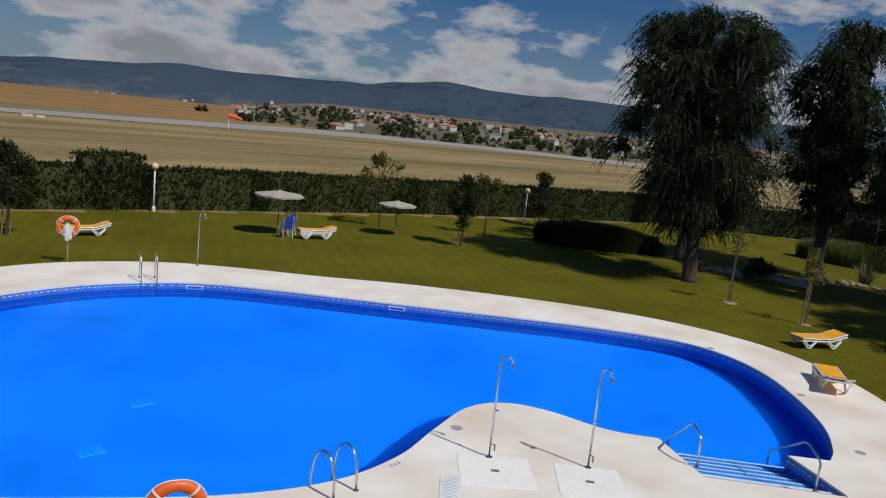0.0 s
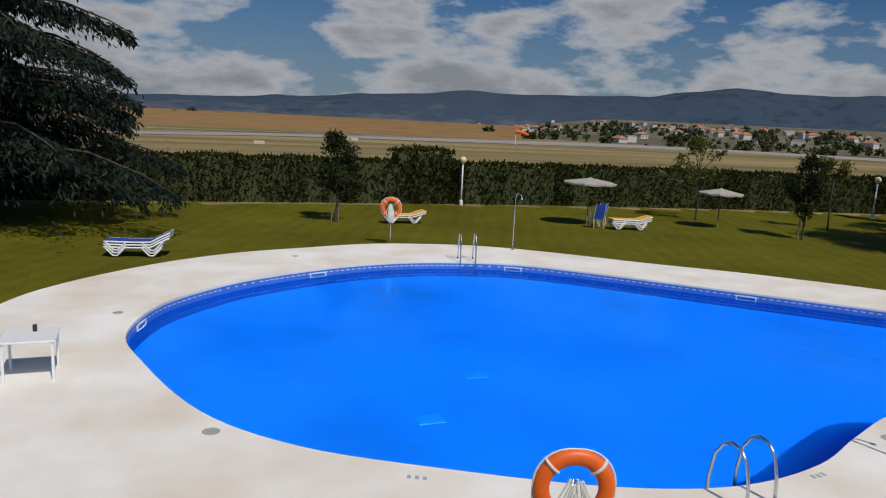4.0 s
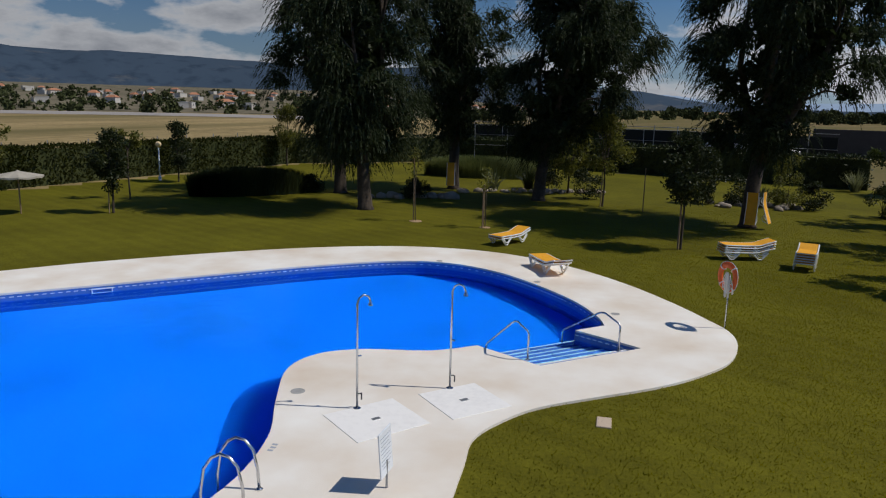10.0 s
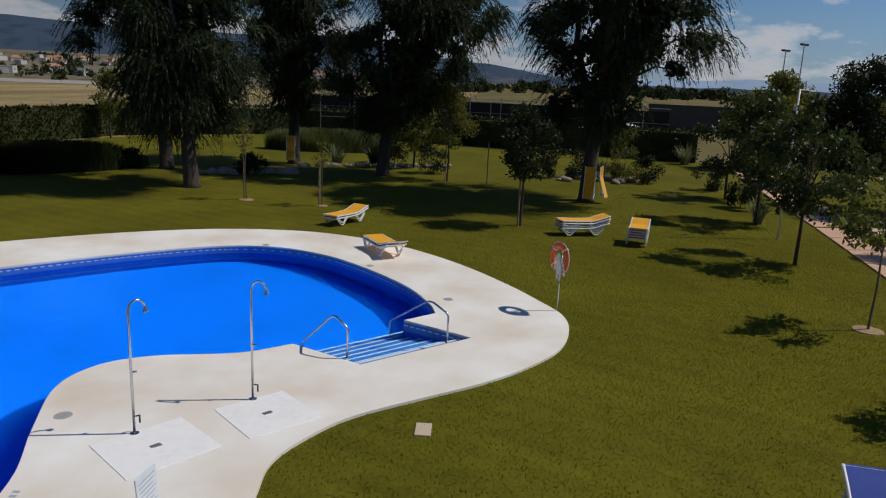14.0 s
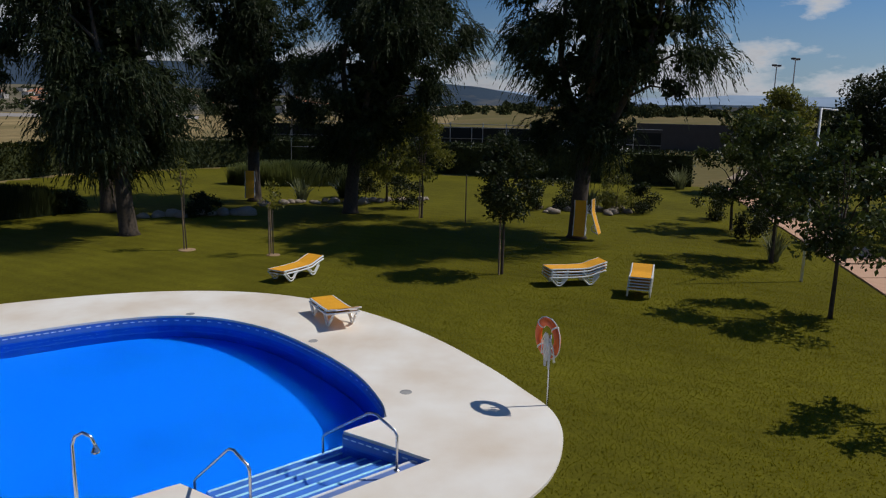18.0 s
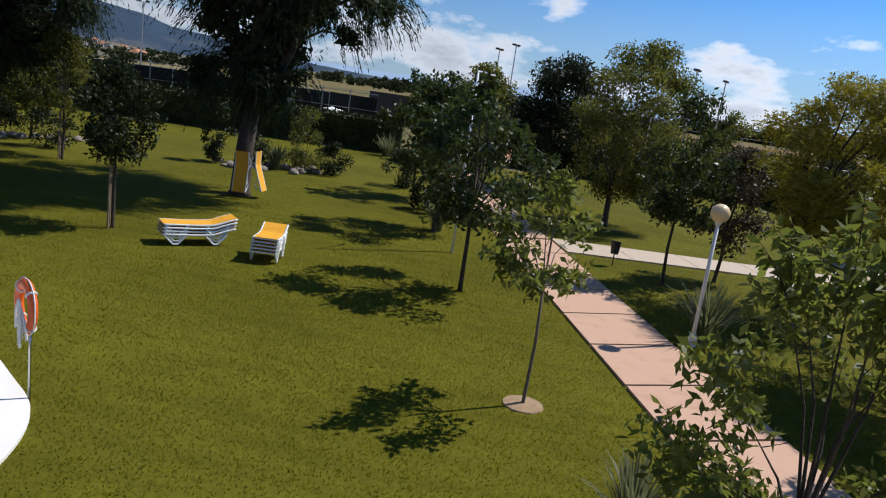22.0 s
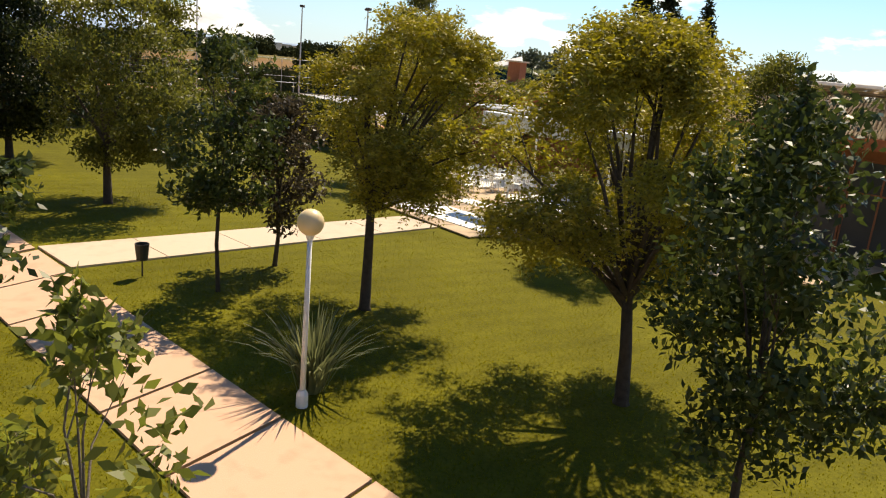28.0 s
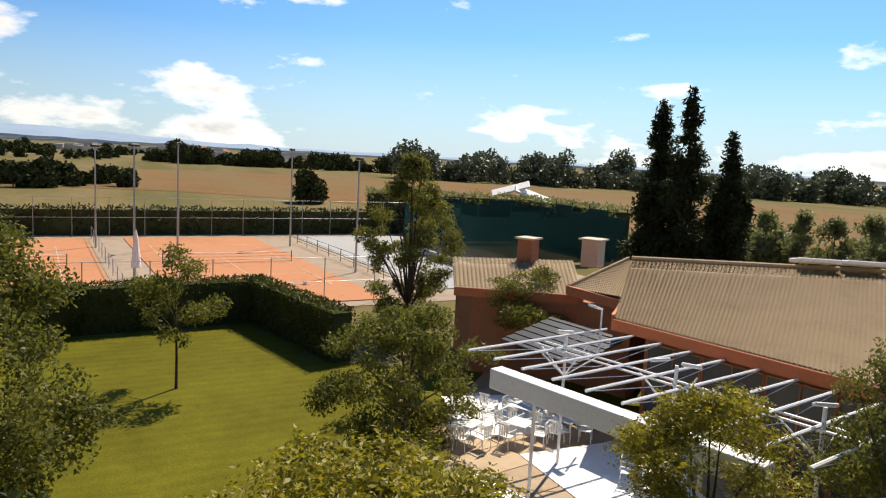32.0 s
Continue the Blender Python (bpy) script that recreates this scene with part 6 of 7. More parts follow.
blade_plant("yucca", 17.1, -29.6, 1.7, 90, L_AGAVE, "tall yucca in the terrace border", 1.0, 0.03, 9, 0.15, group=Y)
blade_plant("yucca", 16.4, -30.2, 1.1, 80, L_DARK, "dark sword plant in the terrace border", 1.0, 0.03, 10, 0.2, group=Y)
blade_plant("yucca", 37.6, -8.4, 1.1, 80, L_AGAVE, "low yucca among pale rocks", 1.0, 0.05, 14, 0.25, group=Y)


def grass_bed(name, cx, cy, rx, ry, ang, h, n, mat, label, seed):
    rng = np.random.default_rng(seed)
    a, r = rng.uniform(0, 2 * math.pi, n), np.sqrt(rng.uniform(0, 1, n))
    u, v = rx * r * np.cos(a), ry * r * np.sin(a)
    x, y = cx + u * math.cos(ang) - v * math.sin(ang), cy + u * math.sin(ang) + v * math.cos(ang)
    hh = h * rng.uniform(0.65, 1.1, n) * (1 - 0.25 * r ** 4)
    lean = rng.normal(size=(n, 2)) * 0.16
    w = rng.uniform(0.02, 0.05, n)
    sx, sy = np.cos(a) * w, np.sin(a) * w
    b0 = np.stack([x - sx, y - sy, 0 * x], 1)
    b1 = np.stack([x + sx, y + sy, 0 * x], 1)
    t1 = np.stack([x + sx * 0.2 + lean[:, 0] * hh, y + sy * 0.2 + lean[:, 1] * hh, hh], 1)
    t0 = np.stack([x - sx * 0.2 + lean[:, 0] * hh, y - sy * 0.2 + lean[:, 1] * hh, hh], 1)
    ob = new(name, blades_mesh(name, np.stack([b0, b1, t1, t0], 1), mat))
    tagged(ob, label, "ornamental grass", kind="stuff")


grass_bed("grass_bed", 29.8, 21.5, 3.3, 1.2, radians(-48), 1.45, 16000, L_DARK, "dense dark bed of tall ornamental grass in the willow's shade", 21)
grass_bed("grass_bed_far", 46.4, 11.0, 4.4, 1.4, radians(-84), 1.5, 9000, L_GRASS, "light green bed of tall ornamental grass", 22)

rng_rock = np.random.default_rng(9)


def boulder(x, y, s):
    bm = bmesh.new()
    bmesh.ops.create_icosphere(bm, subdivisions=2, radius=1)
    ph = rng_rock.uniform(0, 9)
    for v in bm.verts:
        k = 1 + 0.28 * noise.noise((v.co.x * 1.3 + ph, v.co.y * 1.3, v.co.z * 1.3)) + 0.1 * noise.noise((v.co.x * 4 + ph, v.co.y * 4, v.co.z * 4))
        v.co = Vector((v.co.x * k * s * 1.25, v.co.y * k * s, max(v.co.z * k * s * 0.75, -s * 0.2)))
    bmesh.ops.transform(bm, matrix=Matrix.Translation((x, y, s * 0.12)) @ Matrix.Rotation(rng_rock.uniform(0, 6), 4, "Z"), verts=bm.verts)
    solid("boulder", bm, STONE, "rough grey-brown garden boulder edging a planting bed", "boulder", "rockery boulders", smooth=True)


for k in range(22):
    boulder(36.6 + 1.1 * math.sin(k * 0.9) + rng_rock.normal() * 0.3, -9.2 + k * 0.22 + rng_rock.normal() * 0.15, rng_rock.uniform(0.14, 0.32))
for k in range(26):
    boulder(36.6 + 0.12 * k + rng_rock.normal() * 0.3, 10.2 - k * 0.33 + rng_rock.normal() * 0.15, rng_rock.uniform(0.14, 0.3))
for k in range(9):
    boulder(31.3 + 0.2 * k + rng_rock.normal() * 0.3, 14.6 - k * 0.55, rng_rock.uniform(0.25, 0.5))


def shrub(x, y, h, r, mat, label, seed, n=2500, leaf=0.12):
    rng = np.random.default_rng(seed)
    ob = thing("shrub", label, "shrub", "garden shrubs")
    blobs = crown_blobs(rng, x, y, 0.1, h, r, 16, r * 0.45)
    pos, _ = clumps(rng, blobs, n, 0.45)
    part("stem", wood(rng, (x, y), h * 0.25, blobs, 0.03, 7), BARK, ob)
    c = new("foliage", blades_mesh("foliage", leaves(rng, pos, leaf, 0.5, 0.1), mat))
    c.parent = ob


shrub(37.2, -6.0, 1.5, 0.9, L_DARK, "dark rounded shrub in the rockery", 61)
shrub(36.8, -4.4, 2.6, 0.8, L_DARK, "tall dark spiky shrub at the rockery's end", 60, 3000)
shrub(36.6, -8.6, 2.9, 1.1, L_OLIVE, "tall olive shrub among the pale rocks", 59, 3200)
shrub(36.4, -10.0, 1.5, 0.8, L_DARK, "dark shrub at the end of the rockery", 58)
shrub(36.2, 2.8, 1.6, 1.0, L_DARK, "dark shrub beyond the young trees", 62)
shrub(39.5, 5.2, 1.8, 1.1, L_DARK, "dark shrub in the long rockery", 63)
shrub(32.2, 12.2, 1.0, 0.8, L_DARK, "low dark shrub under the willows", 64)
shrub(32.2, 18.6, 0.9, 0.7, L_DARK, "low dark shrub by the grass bed", 65)
shrub(15.3, -30.4, 1.2, 0.8, L_DARK, "dark shrub in the terrace border", 66)
shrub(12.4, -31.0, 1.5, 1.0, L_OLIVE, "olive green shrub in the terrace border", 67)
shrub(28.4, -12.6, 1.5, 0.8, L_DARK, "dark shrub along the path", 68)
shrub(34.6, -12.9, 1.6, 0.9, L_DARK, "dark shrub by the path", 69)

# ---- stakes, soil rings, posts and fence ----
for x, y, pair, h in ((21.33, -1.76, True, 2.1), (33.0, 1.6, True, 1.9), (23.47, 6.45, True, 1.9), (0.63, 30.0, True, 1.4), (20.88, 23.6, True, 1.5), (24.0, 9.83, False, 3.0), (31.71, -0.65, False, 2.3)):
    for s in ((-0.16, 0.16) if pair else (0,)):
        bm = bmesh.new()
        tube(bm, [(x + s, y + 0.1, -0.05), (x + s * 0.6, y + 0.1, h)], 0.028, 7)
        solid("tree_stake", bm, WOOD, "weathered wooden stake standing in the lawn", "stake", "tree stakes")
tree("sapling", 71, (23.47, 6.45), 1.6, 2.6, 0.45, L_OLIVE, "thin sapling between two stakes", r0=0.02, count=10, clump=0.25, n=260, leaf=0.12, limbs=6, group=YOUNG)
tree("sapling", 72, (24.0, 9.83), 2.2, 3.3, 0.4, L_OLIVE, "tall thin sapling on a single stake", r0=0.02, count=10, clump=0.25, n=220, leaf=0.12, limbs=6, group=YOUNG)
tree("sapling", 73, (37.0, 18.5), 1.5, 4.0, 0.8, L_OLIVE, "slim tree beyond the willows", r0=0.04, count=14, clump=0.4, n=900, leaf=0.16, limbs=8, group=YOUNG)
tree("sapling", 74, (41.0, 21.0), 1.5, 4.2, 0.9, L_OLIVE, "slim tree near the far hedge", r0=0.05, count=14, clump=0.4, n=1000, leaf=0.18, limbs=8, group=YOUNG)
for x, y, r in ((10.41, -9.45, 0.36), (24.0, 9.83, 0.32), (23.47, 6.45, 0.25)):
    bm = bmesh.new()
    lathe(bm, [(r, -0.02), (r * 0.95, 0.012), (r * 0.4, 0.03), (0.03, 0.035)], 18, Matrix.Translation((x, y, -0.01)))
    solid("soil_ring", bm, SOIL, "ring of bare brown soil round a young trunk", "soil", "soil rings")
for k in range(30):
    x = -40 + k * 3.1
    y = 40.4 - max(0, x - 6) * 0.16
    bm = bmesh.new()
    tube(bm, [(x, y, -0.6), (x + 0.04, y, 2.45 + 0.25 * noise.noise((k, 1, 1)))], 0.035, 6)
    solid("fence_post", bm, GREYMETAL, "thin grey metal post of the field fence behind the hedge", "fence post", "field fence posts")

ob = thing("litter_bin", "small dark metal litter bin on a post", "litter bin")
bm = bmesh.new()
tube(bm, [(20.9, -17.1, 0), (20.9, -17.1, 0.5)], 0.02, 6)
part("post", bm, DARKMETAL, ob)
bm = bmesh.new()
lathe(bm, [(0.13, 0.42), (0.17, 0.82), (0.15, 0.82), (0.12, 0.46)], 14, Matrix.Translation((20.9, -17.1, 0)))
part("bucket", bm, DARKMETAL, ob)

ob = thing("windsock", "orange windsock on a tall mast by the airstrip", "windsock")
bm = bmesh.new()
tube(bm, [(97, 198, -4), (97, 198, 2.9)], 0.12, 6)
part("mast", bm, WMETAL, ob)
bm = bmesh.new()
tube(bm, [(97, 198, 2.5), (98.9, 197.0, 2.2), (100.4, 196.2, 1.6)], [0.7, 0.55, 0.35], 10)
part("sleeve", bm, BUOY, ob)

# ---- pavilion ----
PAV = thing("pavilion", "low pavilion with red-brown walls and a shallow tiled roof", "building")
EA, EB = Vector((20.0, -39.75, 4.5)), Vector((3.5, -34.45, 4.5))
ALONG = (EB - EA).normalized()
INWARD = Vector((ALONG.y, -ALONG.x, 0)) * -1
if INWARD.y > 0:
    INWARD = -INWARD
WALL_TURN = math.atan2(-ALONG.y, -ALONG.x)


def front(s, back=1.2, z=0.0):
    """A place along the terrace front, set back under the eave."""
    p = EA + ALONG * s + INWARD * back
    return Vector((p.x, p.y, z))


part("wall", fill([[tuple(front(0.6)[:2]), tuple(front(17.2)[:2]), (3.0, -56.0), (21.0, -48.5)]], 4.35, 4.4), BRICKRED, PAV, "red-brown rendered wall")
part("wall", fill([[(21.0, -44.6), (23.8, -45.2), (28.4, -43.3), (31.4, -46.6), (27.0, -50.5), (21.2, -48.2)]], 3.85, 3.9), BRICKRED, PAV)


def tiled_roof(corners, cols, rows, name="tiled_roof"):
    """Courses of barrel tiles between eave (a, b) and ridge (d, c), each course stepped over the next."""
    a, b, c, d = (Vector(p) for p in corners)
    bm = bmesh.new()
    nrm = (b - a).cross(d - a).normalized()
    if nrm.z < 0:
        nrm = -nrm
    vs = [bm.verts.new(p - nrm * 0.34) for p in (a, b, c, d)]
    bm.faces.new(vs)
    roof = part("roof_deck", bm, TERRACOTTA, PAV)
    verts, faces = [], []
    prof = [(0.0, 0.0), (0.18, 0.038), (0.38, 0.05), (0.58, 0.038), (0.76, 0.0), (0.88, -0.015), (1.0, 0.0)]
    for r in range(rows):
        v0, v1 = r / rows, (r + 1.12) / rows
        for k in range(cols):
            base = len(verts)
            for v, lift in ((v0, 0.03), (min(v1, 1.0), 0.0)):
                for u, h in prof:
                    uu = (k + u) / cols
                    p = a.lerp(b, uu).lerp(d.lerp(c, uu), v) + nrm * (h + lift)
                    verts.append(p)
            m = len(prof)
            for i in range(m - 1):
                faces.append((base + i, base + i + 1, base + m + i + 1, base + m + i))
    me = bpy.data.meshes.new(name)
    me.from_pydata(verts, [], faces)
    me.materials.append(TERRACOTTA)
    ob = new(name, me)
    ob.parent = PAV
    tagged(ob, "courses of weathered terracotta barrel tiles", kind="stuff")


tiled_roof(((3.5, -34.45, 4.5), (20.0, -39.75, 4.5), (22.3, -47.6, 5.7), (3.5, -56.5, 6.1)), 112, 56)
tiled_roof(((20.85, -42.9, 4.75), (24.0, -44.5, 4.5), (22.5, -47.7, 5.7), (22.2, -47.5, 5.68)), 20, 22)
tiled_roof(((23.6, -45.4, 4.05), (28.9, -42.6, 4.05), (31.6, -46.4, 4.85), (26.4, -50.2, 4.95)), 30, 20)
for a, b in (((3.5, -34.4, 4.3), (20.02, -39.7, 4.3)), ((20.02, -39.7, 4.3), (20.8, -42.8, 4.62)), ((20.85, -42.85, 4.55), (24.05, -44.45, 4.3)), ((23.6, -45.35, 3.9), (28.9, -42.55, 3.9))):
    a, b = Vector(a), Vector(b)
    m = Matrix.Translation(a.lerp(b, 0.5)) @ Matrix.Rotation(math.atan2(b.y - a.y, b.x - a.x), 4, "Z")
    bm = bmesh.new()
    box(bm, 0, 0, 0, (b - a).length, 0.12, 0.4, m)
    part("fascia", bm, FASCIARED, PAV, "red eave board with bounced light in its colour")
bm = bmesh.new()
m = Matrix.Translation(front(8.6, 0.55, 4.2)) @ Matrix.Rotation(WALL_TURN, 4, "Z")
box(bm, 0, 0, 0, 17.0, 1.1, 0.06, m)
part("soffit", bm, CREAM, PAV, "cream eave underside")
bm = bmesh.new()
tube(bm, [(3.5, -56.5, 6.2), (22.3, -47.65, 5.8)], 0.13, 8)
tube(bm, [(24.0, -44.5, 4.6), (22.45, -47.65, 5.78)], 0.1, 8)
part("ridge_cap", bm, TERRACOTTA, PAV)
for x, y, z, s in ((28.3, -48.6, 5.3, 0.85), (26.3, -52.6, 5.2, 1.0)):
    bm = bmesh.new()
    box(bm, x, y, z, s, s, 1.5, None, 0.02)
    ch = part("chimney", bm, BRICKRED if s < 0.9 else CREAM, PAV)
    bm = bmesh.new()
    box(bm, x, y, z + 0.79, s * 1.3, s * 1.3, 0.09, None, 0.01)
    part("chimney_cap", bm, CREAM, ch)
for k in range(6):
    bm = bmesh.new()
    m = Matrix.Translation((15.0 - k * 1.75, -51.3 - k * 0.75, 6.25 + 0.03 * k)) @ Matrix.Rotation(radians(24), 4, "Z") @ Matrix.Rotation(radians(8), 4, "X")
    box(bm, 0, 0, 0, 1.7, 2.0, 0.2, m, 0.04)
    part("skylight", bm, TRAY, PAV, "white domed skylight panel")
for k in range(7):
    m = Matrix.Translation(front(1.9 + 2.3 * k, 1.16)) @ Matrix.Rotation(WALL_TURN, 4, "Z")
    bm = bmesh.new()
    box(bm, 0, 0, 1.85, 2.16, 0.06, 3.6, m)
    dr = part("glass_door", bm, WINDOWDARK, PAV, "dark glazed terrace door")
    bm = bmesh.new()
    for q in (-1.1, 0.0, 1.1):
        box(bm, q, 0.02, 1.85, 0.06, 0.09, 3.66, m)
    for q in (2.5, 3.65):
        box(bm, 0, 0.02, q, 2.2, 0.09, 0.06, m)
    part("door_frame", bm, BRICKRED, dr)

# ---- pergola ----
PER = thing("pergola", "open white steel pergola frame over the terrace", "pergola")


def rafter(k):
    return Vector((22.4 - 1.14 * k, -33.55 + 0.31 * k, 4.02)), Vector((20.15 - 1.12 * k, -39.5 + 0.33 * k, 4.12))


for k in range(10):
    a, b = rafter(k)
    bm = bmesh.new()
    tube(bm, [a, b], 0.05, 6)
    part("rafter", bm, WMETAL, PER)
for u in (0.45, 0.52):
    bm = bmesh.new()
    tube(bm, [rafter(k)[0].lerp(rafter(k)[1], u) - Vector((0, 0, 0.10)) for k in range(10)], 0.035, 6)
    part("purlin", bm, WMETAL, PER)
for k in range(10):
    a, b = rafter(k)
    bm = bmesh.new()
    tube(bm, [a.lerp(b, 0.06) - Vector((0, 0, 0.06)), a.lerp(b, 0.5) - Vector((0.1, 0, 0.34)), a.lerp(b, 0.97) - Vector((0, 0, 0.06))], 0.014, 5)
    part("tie_rod", bm, WMETAL, PER)
for k in (1, 4.5, 8):
    a, b = rafter(k)
    p = a.lerp(b, 0.48)
    for q in ((1.15, -0.3), (-1.15, 0.3), (0.35, 1.0), (-0.35, -1.0)):
        bm = bmesh.new()
        tube(bm, [(p.x, p.y, 3.1), (p.x + q[0], p.y + q[1], 3.98)], 0.03, 5)
        part("brace", bm, WMETAL, PER)
    bm = bmesh.new()
    tube(bm, [(p.x, p.y, 0.05), (p.x, p.y, 4.5)], 0.055, 8)
    post = part("post", bm, WMETAL, PER)
    for s in ((-0.45, 0.45) if k == 4.5 else (0.0,)):
        bm = bmesh.new()
        box(bm, 0, 0, 0, 0.55, 0.26, 0.09, Matrix.Translation((p.x + s, p.y + 0.12, 4.6)) @ Matrix.Rotation(0.5 + s, 4, "Z") @ Matrix.Rotation(radians(22), 4, "X"), 0.02)
        part("floodlight", bm, WMETAL, post, "small white floodlight")
bm = bmesh.new()
tube(bm, [(20.3, -39.3, 3.2), (20.3, -39.3, 4.9)], 0.04, 8)
post = part("post", bm, WMETAL, PER)
bm = bmesh.new()
box(bm, 0, 0, 0, 0.55, 0.26, 0.09, Matrix.Translation((20.5, -39.1, 4.95)) @ Matrix.Rotation(-0.5, 4, "Z") @ Matrix.Rotation(radians(22), 4, "X"), 0.02)
part("floodlight", bm, WMETAL, post, "small white floodlight")
for x, y in ((19.4, -32.45), (14.4, -31.1)):
    bm = bmesh.new()
    tube(bm, [(x, y, 0.05), (x, y, 3.4)], 0.055, 8)
    part("post", bm, WMETAL, PER)
bm = bmesh.new()
a, b = Vector((20.95, -32.85, 3.62)), Vector((12.9, -30.65, 3.62))
box(bm, 0, 0, 0, (b - a).length, 0.5, 0.6, Matrix.Translation(a.lerp(b, 0.5)) @ Matrix.Rotation(math.atan2(b.y - a.y, b.x - a.x), 4, "Z"), 0.015)
part("front_beam", bm, WMETAL, PER, "deep white front beam")
a, b = Vector((24.6, -41.8, 2.95)), Vector((20.6, -40.3, 3.0))
m = Matrix.Translation(a.lerp(b, 0.5)) @ Matrix.Rotation(math.atan2(b.y - a.y, b.x - a.x), 4, "Z") @ Matrix.Rotation(radians(14), 4, "X")
ob = thing("slatted_awning", "dark slatted awning over the pavilion corner", "awning")
for k in range(12):
    bm = bmesh.new()
    box(bm, 0, -1.3 + 0.24 * k, 0.03 * (k % 2), (b - a).length, 0.2, 0.05, m)
    part("slat", bm, DARKMETAL, ob)
for x in (-1.6, 1.6):
    bm = bmesh.new()
    box(bm, x, 0, -0.05, 0.06, 2.9, 0.06, m)
    part("bearer", bm, DARKMETAL, ob)


def terrace_set(x, y, seed):
    rng = np.random.default_rng(seed)
    ob = thing("terrace_table", "white square terrace table", "table", "terrace tables")
    bm = bmesh.new()
    box(bm, x, y, 0.79, 0.85, 0.85, 0.03, None, 0.006)
    part("tabletop", bm, WHITE, ob)
    for sx in (-1, 1):
        for sy in (-1, 1):
            bm = bmesh.new()
            tube(bm, [(x + sx * 0.38, y + sy * 0.38, 0.06), (x + sx * 0.36, y + sy * 0.36, 0.78)], 0.018, 6)
            part("leg", bm, WHITE, ob)
    for k in range(4):
        a = k * math.pi / 2 + rng.uniform(-0.3, 0.3)
        copy_thing(white_chair, Matrix.Translation((x + 0.75 * math.cos(a), y + 0.75 * math.sin(a), 0.06)) @ Matrix.Rotation(a - math.pi / 2, 4, "Z"))


white_chair = thing("terrace_chair", "white plastic terrace chair with a slatted back", "chair", "terrace chairs")
bm = bmesh.new()
box(bm, 0, 0, 0.43, 0.44, 0.44, 0.025, None, 0.006)
part("seat", bm, WHITE, white_chair)
for k in range(4):
    bm = bmesh.new()
    box(bm, -0.15 + 0.1 * k, 0.24, 0.68, 0.06, 0.02, 0.4)
    part("back_slat", bm, WHITE, white_chair)
bm = bmesh.new()
box(bm, 0, 0.24, 0.88, 0.44, 0.03, 0.06)
part("back_rail", bm, WHITE, white_chair)
for sx in (-1, 1):
    for sy in (-1, 1):
        bm = bmesh.new()
        tube(bm, [(sx * 0.22, sy * 0.22, 0.0), (sx * 0.20, sy * 0.20, 0.43)], 0.018, 6)
        part("leg", bm, WHITE, white_chair)
    bm = bmesh.new()
    box(bm, sx * 0.22, 0.0, 0.64, 0.04, 0.46, 0.03)
    part("armrest", bm, WHITE, white_chair)
for x, y, s in ((23.5, -35.6, 1), (22.1, -36.9, 2), (24.4, -37.3, 3), (21.0, -38.4, 4), (17.0, -36.2, 5), (22.7, -38.6, 6)):
    terrace_set(x, y, s)
for o in (*white_chair.children_recursive, white_chair):
    bpy.data.objects.remove(o)


# ---- tennis courts ----
CU, CV = Vector((0.895, -0.445, 0)), Vector((-0.445, -0.895, 0))


def cp(u, v, z=0.0):
    p = CU * u + CV * v
    return Vector((p.x, p.y, z))


def court(name, u0, u1, v0, v1, mat, label, z=0.09):
    bm = bmesh.new()
    ring = [cp(u, v) for u, v in ((u0, v0), (u1, v0), (u1, v1), (u0, v1))]
    top, low = ([bm.verts.new((p.x, p.y, h)) for p in ring] for h in (z, z - 0.15))
    bm.faces.new(top)
    for k in range(4):
        bm.faces.new((top[k], low[k], low[(k + 1) % 4], top[(k + 1) % 4]))
    bmesh.ops.recalc_face_normals(bm, faces=bm.faces)
    solid(name, bm, mat, label, "tennis court", kind="structure")


